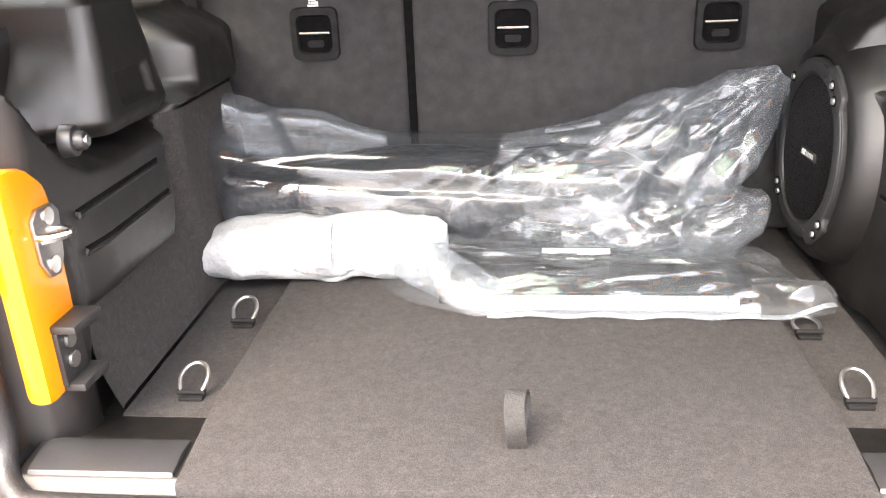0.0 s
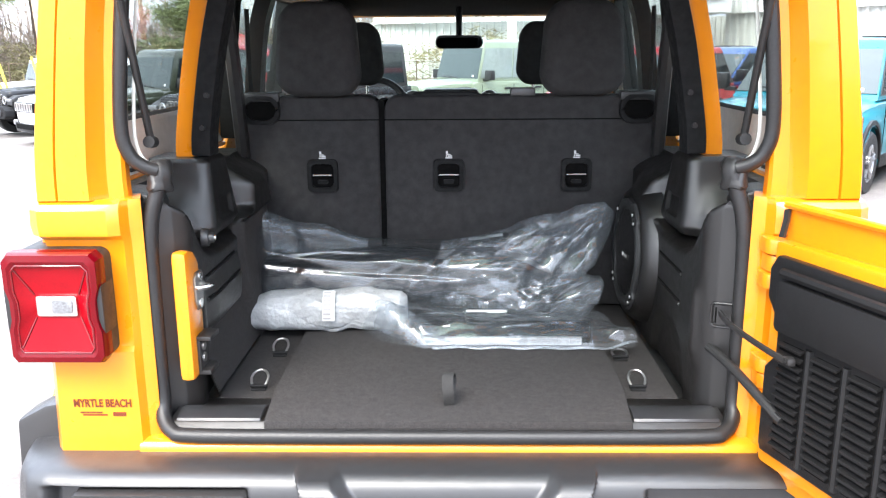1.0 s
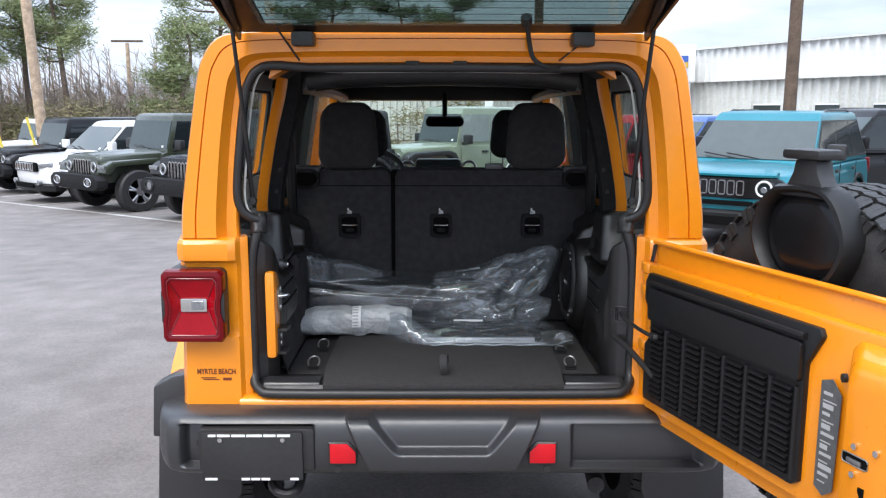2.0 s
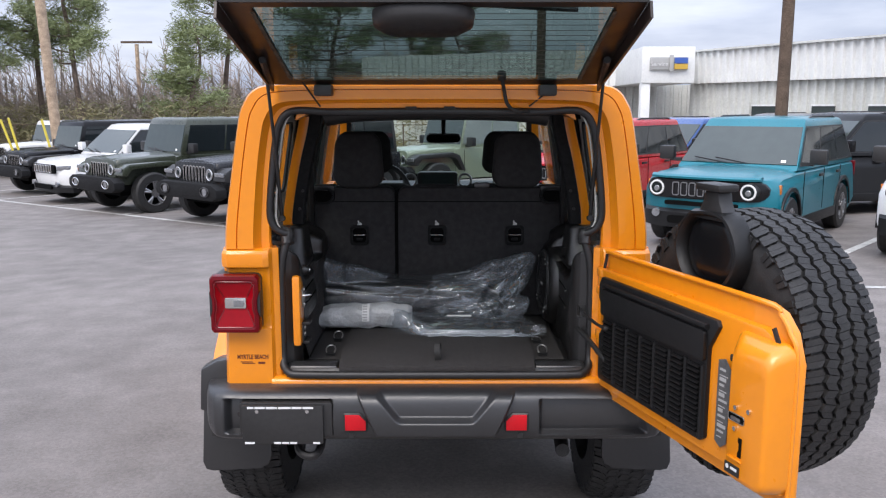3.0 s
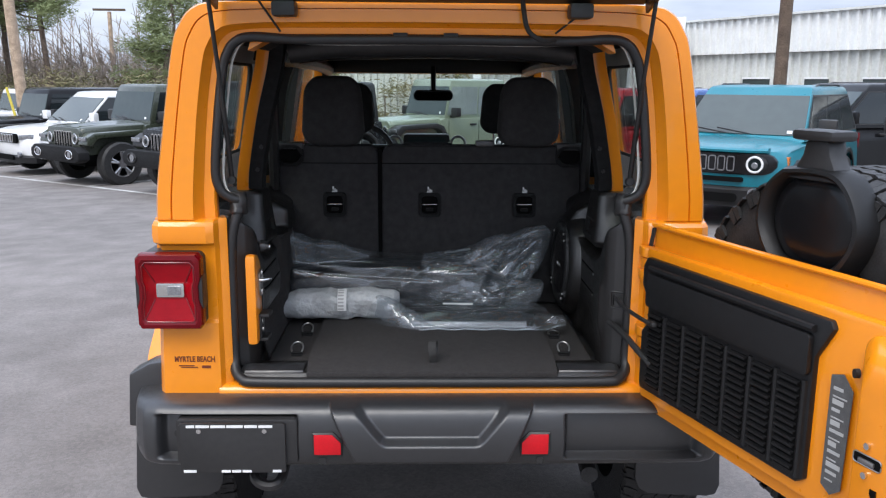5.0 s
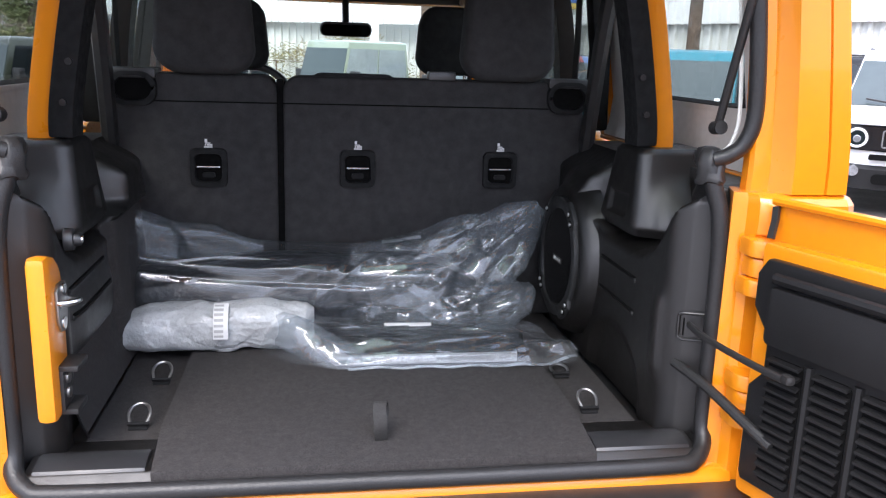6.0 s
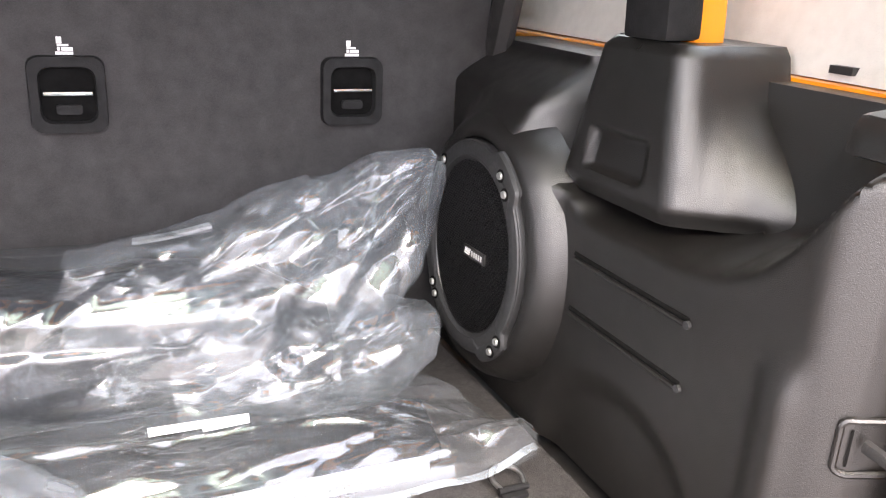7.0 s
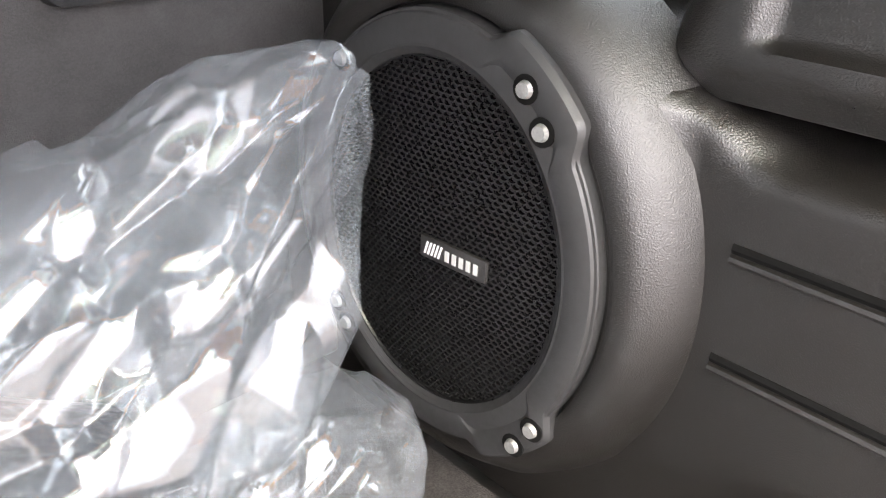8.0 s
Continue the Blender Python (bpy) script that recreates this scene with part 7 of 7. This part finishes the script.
mir = part("rear_view_mirror", Shape().prism(rounded(0.03, 1.573, 0.235, 0.062, 0.028), "y", 2.62, 2.65).turned(TILT), BLACK, jeep, "black rear-view mirror", bevel=0.006)
part("mirror_glass", Shape().prism(rounded(0.03, 1.573, 0.220, 0.050, 0.023), "y", 2.6165, 2.619).turned(TILT), MIRROR, mir, "mirror glass")
part("mirror_stalk", Shape().tube([(0.03, 2.64, 1.59), (0.03, 2.74, 1.74)], 0.016, 8), BLACK, mir)


# ---- wrapped parts lying on the load floor ----
def ridges(X, S, around, seed, count, length, width, height, lean=0.0, spread=0.3, focus=None):
    """Heights of many straight, sharp-crested folds over a sheet with the coordinates X and S (S closing after around)."""
    rng, H = random.Random(seed), np.zeros_like(X)
    x_lo, x_hi, s_lo, s_hi = float(X.min()), float(X.max()), float(S.min()), float(S.max())
    for _ in range(count):
        x0, s0 = rng.uniform(x_lo, x_hi), rng.uniform(s_lo, s_hi)
        a = (math.atan2(s0 - focus[1], x0 - focus[0]) if focus else lean) + rng.gauss(0, spread)
        L, w, h = length * rng.uniform(0.4, 1.7), width * rng.uniform(0.5, 1.8), height * rng.uniform(0.3, 1.3) * rng.choice((1, 1, -0.8))
        curve = rng.gauss(0, 0.8)
        for wrap in ((-around, 0.0, around) if around else (0.0,)):
            dx, ds = X - x0, S - s0 + wrap
            u = dx * math.cos(a) + ds * math.sin(a)
            fade = np.clip(1 - (u / L) ** 2, 0, 1)
            v = -dx * math.sin(a) + ds * math.cos(a) + curve * u * u
            H += h * fade * np.clip(1 - np.abs(v) / (w * (0.25 + 0.75 * fade)), 0, 1) ** 1.3
    return H


def swell(X, S, seed, size, height):
    """A slow, smooth unevenness."""
    rng, H = random.Random(seed), np.zeros_like(X)
    for k in range(7):
        a, f = rng.uniform(0, 6.28), rng.uniform(0.6, 1.6) / size
        H += np.sin((X * math.cos(a) + S * math.sin(a)) * f * 6.28 + rng.uniform(0, 6.28)) * height / 3
    return H


def caps(Q, rng, count, size, height):
    """The upper envelope of many tilted shallow caps: curved facets that meet in straight, sharp creases."""
    flat = Q.reshape(-1, 3)
    bend_by, best = height / (size / 2) ** 2, None
    for _ in range(count):
        c = flat[rng.randrange(len(flat))]
        g = np.array([rng.gauss(0, 1) for _ in range(3)]) * height / size * 1.5
        d = flat - c
        h = d @ g - bend_by * (d * d).sum(1) + rng.gauss(0, 0.35) * height
        best = h if best is None else np.maximum(best, h)
    return best.reshape(Q.shape[:2])


def crumple(P, seed, size, height, along=1.0, count=60):
    """Creased film: caps pressed in from both sides, drawn out along x."""
    rng, Q = random.Random(seed), P * np.array((along, 1.0, 1.0))
    return caps(Q, rng, count, size, height) - caps(Q, rng, count, size, height)


def bag(stations, nx, nt, folds, uneven=(), square=0.82, shove=0.0, cap=False, floor=0.8075, facets=(), shear=0.0):
    """A tube of film along x with folds. stations: x, middle y, middle z, half depth, half height.
    folds: for each kind, the arguments of ridges() after around. shove: how far a fold also shifts along x."""
    st = np.array(stations)
    xs = np.linspace(st[0, 0], st[-1, 0], nx)
    t = np.linspace(0, 2 * np.pi, nt + 1)[:-1]
    around = 2 * math.pi * float(np.mean(st[:, 3] + st[:, 4]) / 2)
    X, T = np.meshgrid(xs, t, indexing="ij")
    S = T / (2 * np.pi) * around
    cy, cz, ry, rz = (np.interp(X, st[:, 0], st[:, k]) for k in (1, 2, 3, 4))
    C0 = np.stack([X, ry * np.cos(T), rz * np.sin(T)], -1)
    soft = np.minimum(1.0, (ry + rz) / 0.17) ** 1.5
    H = np.zeros_like(X)
    for f in folds:
        H += ridges(X, S, around, *f)
    for f in uneven:
        H += swell(X, S, *f)
    for f in facets:
        H += crumple(C0, *f)
    H = 0.022 * np.tanh(H / 0.022) * soft
    c, sn = np.cos(T), np.sin(T)
    c, sn = np.sign(c) * np.abs(c) ** square, np.sign(sn) * np.abs(sn) ** square
    tipped = shear * rz * sn * np.clip((X - st[0, 0]) / (st[-1, 0] - st[0, 0]) * 2 - 1, 0, 1)
    P = np.stack([X + H * shove + tipped, cy + (ry + H) * c, np.maximum(cz + (rz + H) * sn, floor)], -1)
    return Shape().loft([[tuple(p) for p in row] for row in P], cap=cap)


bundle = thing("wrapped_bundle", "long dark parts in crumpled clear plastic bags", "packaged parts", (0, 0, 0))
core = [(-0.545, 0.71, 0.885, 0.085, 0.072), (-0.50, 0.71, 0.89, 0.10, 0.083), (-0.2, 0.71, 0.90, 0.10, 0.091), (0.05, 0.71, 0.897, 0.10, 0.088), (0.20, 0.69, 0.895, 0.09, 0.085), (0.28, 0.68, 0.88, 0.06, 0.06)]
part("dark_core", bag(core, 60, 96, ((41, 26, 0.5, 0.012, 0.004, 0.0, 0.03),), ((5, 0.3, 0.004),), cap=True), PACKED, bundle, "dark rolled parts inside the bag", smooth=60)
skin = [(-0.575, 0.71, 0.955, 0.015, 0.125), (-0.560, 0.71, 0.95, 0.07, 0.140), (-0.50, 0.70, 0.935, 0.110, 0.135), (-0.42, 0.70, 0.925, 0.112, 0.125), (-0.24, 0.70, 0.912, 0.112, 0.110), (0.0, 0.70, 0.908, 0.110, 0.106), (0.10, 0.69, 0.915, 0.115, 0.112), (0.16, 0.69, 0.92, 0.112, 0.112)]
long_folds = ((3, 14, 0.36, 0.020, 0.0070, 0.03, 0.05), (6, 16, 0.18, 0.014, 0.0060, 0.0, 0.10, (0.16, 0.16)))
part("clear_bag", bag(skin, 260, 240, long_folds, ((7, 0.28, 0.004),), facets=((51, 0.050, 0.0040, 0.12, 50),)), FILM, bundle, "clear plastic bag", smooth=180)
tail_flap = [(-0.565, 0.72, 1.02, 0.012, 0.07), (-0.53, 0.74, 1.03, 0.03, 0.065), (-0.45, 0.76, 1.01, 0.03, 0.055), (-0.35, 0.76, 1.0, 0.025, 0.05), (-0.235, 0.76, 0.985, 0.008, 0.02)]
part("bag_flap", bag(tail_flap, 140, 110, ((34, 12, 0.14, 0.016, 0.006, 0.3, 0.5),), ((8, 0.15, 0.004),), shove=0.4, facets=((52, 0.06, 0.007, 0.6, 30),)), FILMHAZE, bundle, "loose flap of the clear bag", smooth=180)
tuft = [(-0.03, 0.695, 0.908, 0.095, 0.09), (0.06, 0.69, 0.912, 0.106, 0.099), (0.16, 0.685, 0.932, 0.112, 0.112), (0.24, 0.685, 0.962, 0.105, 0.116), (0.31, 0.69, 0.990, 0.090, 0.110), (0.36, 0.69, 1.020, 0.078, 0.096), (0.405, 0.688, 1.040, 0.066, 0.082), (0.428, 0.686, 1.050, 0.050, 0.062), (0.440, 0.684, 1.060, 0.030, 0.040), (0.446, 0.682, 1.064, 0.006, 0.012)]
fan = (0.05, 0.14)
part("crumpled_bag", bag(tuft, 380, 340, ((31, 14, 0.22, 0.012, 0.0070, 0.0, 0.10, fan), (45, 12, 0.14, 0.009, 0.0060, 0.0, 0.25, (0.30, 0.10))), ((9, 0.16, 0.003),), shove=0.5, facets=((53, 0.060, 0.0085, 0.6, 70), (54, 0.026, 0.0024, 0.8, 260)), shear=0.30), FILMHAZE, bundle, "thick crumpled clear plastic", smooth=180)
inner_tuft = [(0.12, 0.69, 0.91, 0.09, 0.085), (0.24, 0.68, 0.935, 0.085, 0.095), (0.32, 0.685, 0.975, 0.068, 0.08), (0.37, 0.685, 1.010, 0.04, 0.05), (0.39, 0.685, 1.03, 0.01, 0.02)]
part("inner_bag", bag(inner_tuft, 180, 190, ((32, 18, 0.12, 0.012, 0.008, 0.4, 0.8),), ((10, 0.14, 0.003),), shove=0.4, facets=((55, 0.05, 0.008, 0.7, 60),)), FILM, bundle, "second layer of crumpled plastic", smooth=180)
lower = [(0.08, 0.615, 0.865, 0.05, 0.045), (0.20, 0.605, 0.870, 0.070, 0.056), (0.30, 0.61, 0.878, 0.068, 0.062), (0.37, 0.62, 0.888, 0.060, 0.060), (0.400, 0.62, 0.894, 0.048, 0.050), (0.412, 0.62, 0.898, 0.028, 0.030), (0.418, 0.62, 0.900, 0.006, 0.008)]
part("bag_end", bag(lower, 240, 220, ((33, 12, 0.16, 0.010, 0.0060, 0.15, 0.30),), ((12, 0.12, 0.003),), shove=0.5, facets=((56, 0.050, 0.0075, 0.6, 60), (57, 0.022, 0.0020, 0.8, 200)), shear=0.25), FILMHAZE, bundle, "twisted end of the plastic bag", smooth=180)
part("bag_tie", plank(bend([(0.055, 0.735, 1.016), (0.10, 0.73, 1.022), (0.15, 0.735, 1.030)], 4), 0.016, 0.004, (0, 1, 0)), MILKY, bundle, "pale plastic clip on the bag")

tube_bag = thing("white_wrapped_roll", "milky white plastic wrapped roll with a small label", "packaged parts", (0, 0, 0))
roll = [(-0.550, 0.572, 0.846, 0.012, 0.030), (-0.538, 0.573, 0.848, 0.044, 0.046), (-0.520, 0.575, 0.852, 0.050, 0.043), (-0.48, 0.577, 0.857, 0.057, 0.05), (-0.30, 0.577, 0.860, 0.057, 0.053), (-0.17, 0.575, 0.862, 0.055, 0.052), (-0.13, 0.572, 0.864, 0.045, 0.048), (-0.112, 0.57, 0.866, 0.015, 0.035)]
part("wrapping", bag(roll, 200, 150, ((35, 26, 0.14, 0.012, 0.0055, 0.1, 0.35),), ((13, 0.12, 0.003),), cap=True, facets=((58, 0.035, 0.0035, 0.6, 90),)), MILKY, tube_bag, "milky polythene wrapping", smooth=120)
torn = [(-0.20, 0.555, 0.855, 0.030, 0.045), (-0.15, 0.535, 0.850, 0.050, 0.046), (-0.11, 0.505, 0.838, 0.062, 0.038), (-0.06, 0.480, 0.828, 0.060, 0.022), (-0.01, 0.455, 0.820, 0.045, 0.012), (0.03, 0.440, 0.815, 0.02, 0.006)]
part("torn_end", bag(torn, 90, 90, ((43, 20, 0.12, 0.012, 0.0060, -0.3, 0.4),), ((14, 0.1, 0.004),), facets=((59, 0.040, 0.006, 0.7, 50),)), FILMWHITE, tube_bag, "torn milky end of the wrapping", smooth=180)
tag_line = bend([(-0.315, 0.505, 0.850), (-0.315, 0.506, 0.877), (-0.315, 0.519, 0.905), (-0.315, 0.541, 0.921)], 5)
part("label", plank(tag_line, 0.032, 0.002), WHITE, tube_bag, "small white bar code label")
for k in range(1, 14, 2):
    part("label_bar", plank([q + Vector((-0.004, -0.0012, 0.0006)) for q in tag_line[k:k + 2]], 0.020, 0.0012), SIGNGREY, tube_bag)

flat = thing("flat_wrapped_panel", "flat dark panel in clear plastic with a silver strip", "packaged parts", (0, 0, 0))
part("dark_panel", Shape().prism([(-0.12, 0.448), (0.36, 0.445), (0.38, 0.56), (-0.10, 0.56)], "z", 0.809, 0.834), P_BLACK, flat, "dark flat part inside the bag", bevel=0.006)
part("silver_strip", Shape().prism([(-0.07, 0.424), (0.335, 0.422), (0.337, 0.438), (-0.07, 0.440)], "z", 0.812, 0.832), SILVER, flat, "crinkled silver strip", bevel=0.004)


def flat_front(x, x0=-0.245, x1=0.472):
    return float(np.interp(x, [x0, -0.20, -0.16, -0.06, 0.36, 0.44, x1], [0.56, 0.49, 0.45, 0.404, 0.398, 0.408, 0.418]))


def sheet(x0, x1, nx, ny):
    """A loose upper film draped over the panel, pinched to a point at one end."""
    X, V = np.meshgrid(np.linspace(x0, x1, nx), np.linspace(0, 1, ny), indexing="ij")
    front = np.interp(X, [x0, -0.20, -0.16, -0.06, 0.36, 0.44, x1], [0.56, 0.49, 0.45, 0.404, 0.398, 0.408, 0.418])
    back = np.interp(X, [x0, -0.10, 0.2, 0.40, x1], [0.57, 0.60, 0.60, 0.58, 0.428])
    Y = front + (back - front) * V
    top = np.interp(X, [x0, -0.15, -0.05, 0.3, 0.42, x1], [0.85, 0.872, 0.852, 0.850, 0.845, 0.835])
    Z = 0.812 + (top - 0.812) * np.minimum(1.0, V * 5) ** 0.6 + 0.018 * np.sin(V * 2.6) * np.interp(X, [0.2, x1], [1, 0.1])
    H = ridges(X, Y, 0.0, 21, 16, 0.26, 0.013, 0.0065, 0.02, 0.10) + ridges(X, Y, 0.0, 22, 18, 0.14, 0.011, 0.0060, 0.0, 0.10, (0.475, 0.42))
    H += ridges(X, Y, 0.0, 23, 14, 0.12, 0.012, 0.0060, 0.0, 0.3, (-0.20, 0.60)) + swell(X, Y, 24, 0.16, 0.003) + crumple(np.stack([X, Y, Z], -1), 60, 0.05, 0.0035, 0.4, 70)
    Z = np.maximum(Z + H * np.minimum(1.0, V * 6), 0.8105)
    return Shape().grid([[(float(X[i, j]), float(Y[i, j]), float(Z[i, j])) for i in range(nx)] for j in range(ny)])


part("clear_bag", sheet(-0.245, 0.472, 260, 90), FILMFLAT, flat, "clear plastic bag with a pointed corner", smooth=180, solid=False)
hem = [(x, flat_front(x) + 0.004, 0.8125 + 0.012 * float(ease(0.40, 0.472, x)) + 0.002 * math.sin(x * 60)) for x in np.linspace(-0.04, 0.472, 60)]
part("bag_hem", plank(hem, 0.010, 0.0012, (0, 1, 0.15)), FILMWHITE, flat, "welded edge of the plastic bag")
part("label", Shape().prism([(0.045, 0.505), (0.10, 0.505), (0.10, 0.497), (0.15, 0.50), (0.152, 0.517), (0.045, 0.52)], "z", 0.874, 0.876), WHITE, flat, "white paper label")
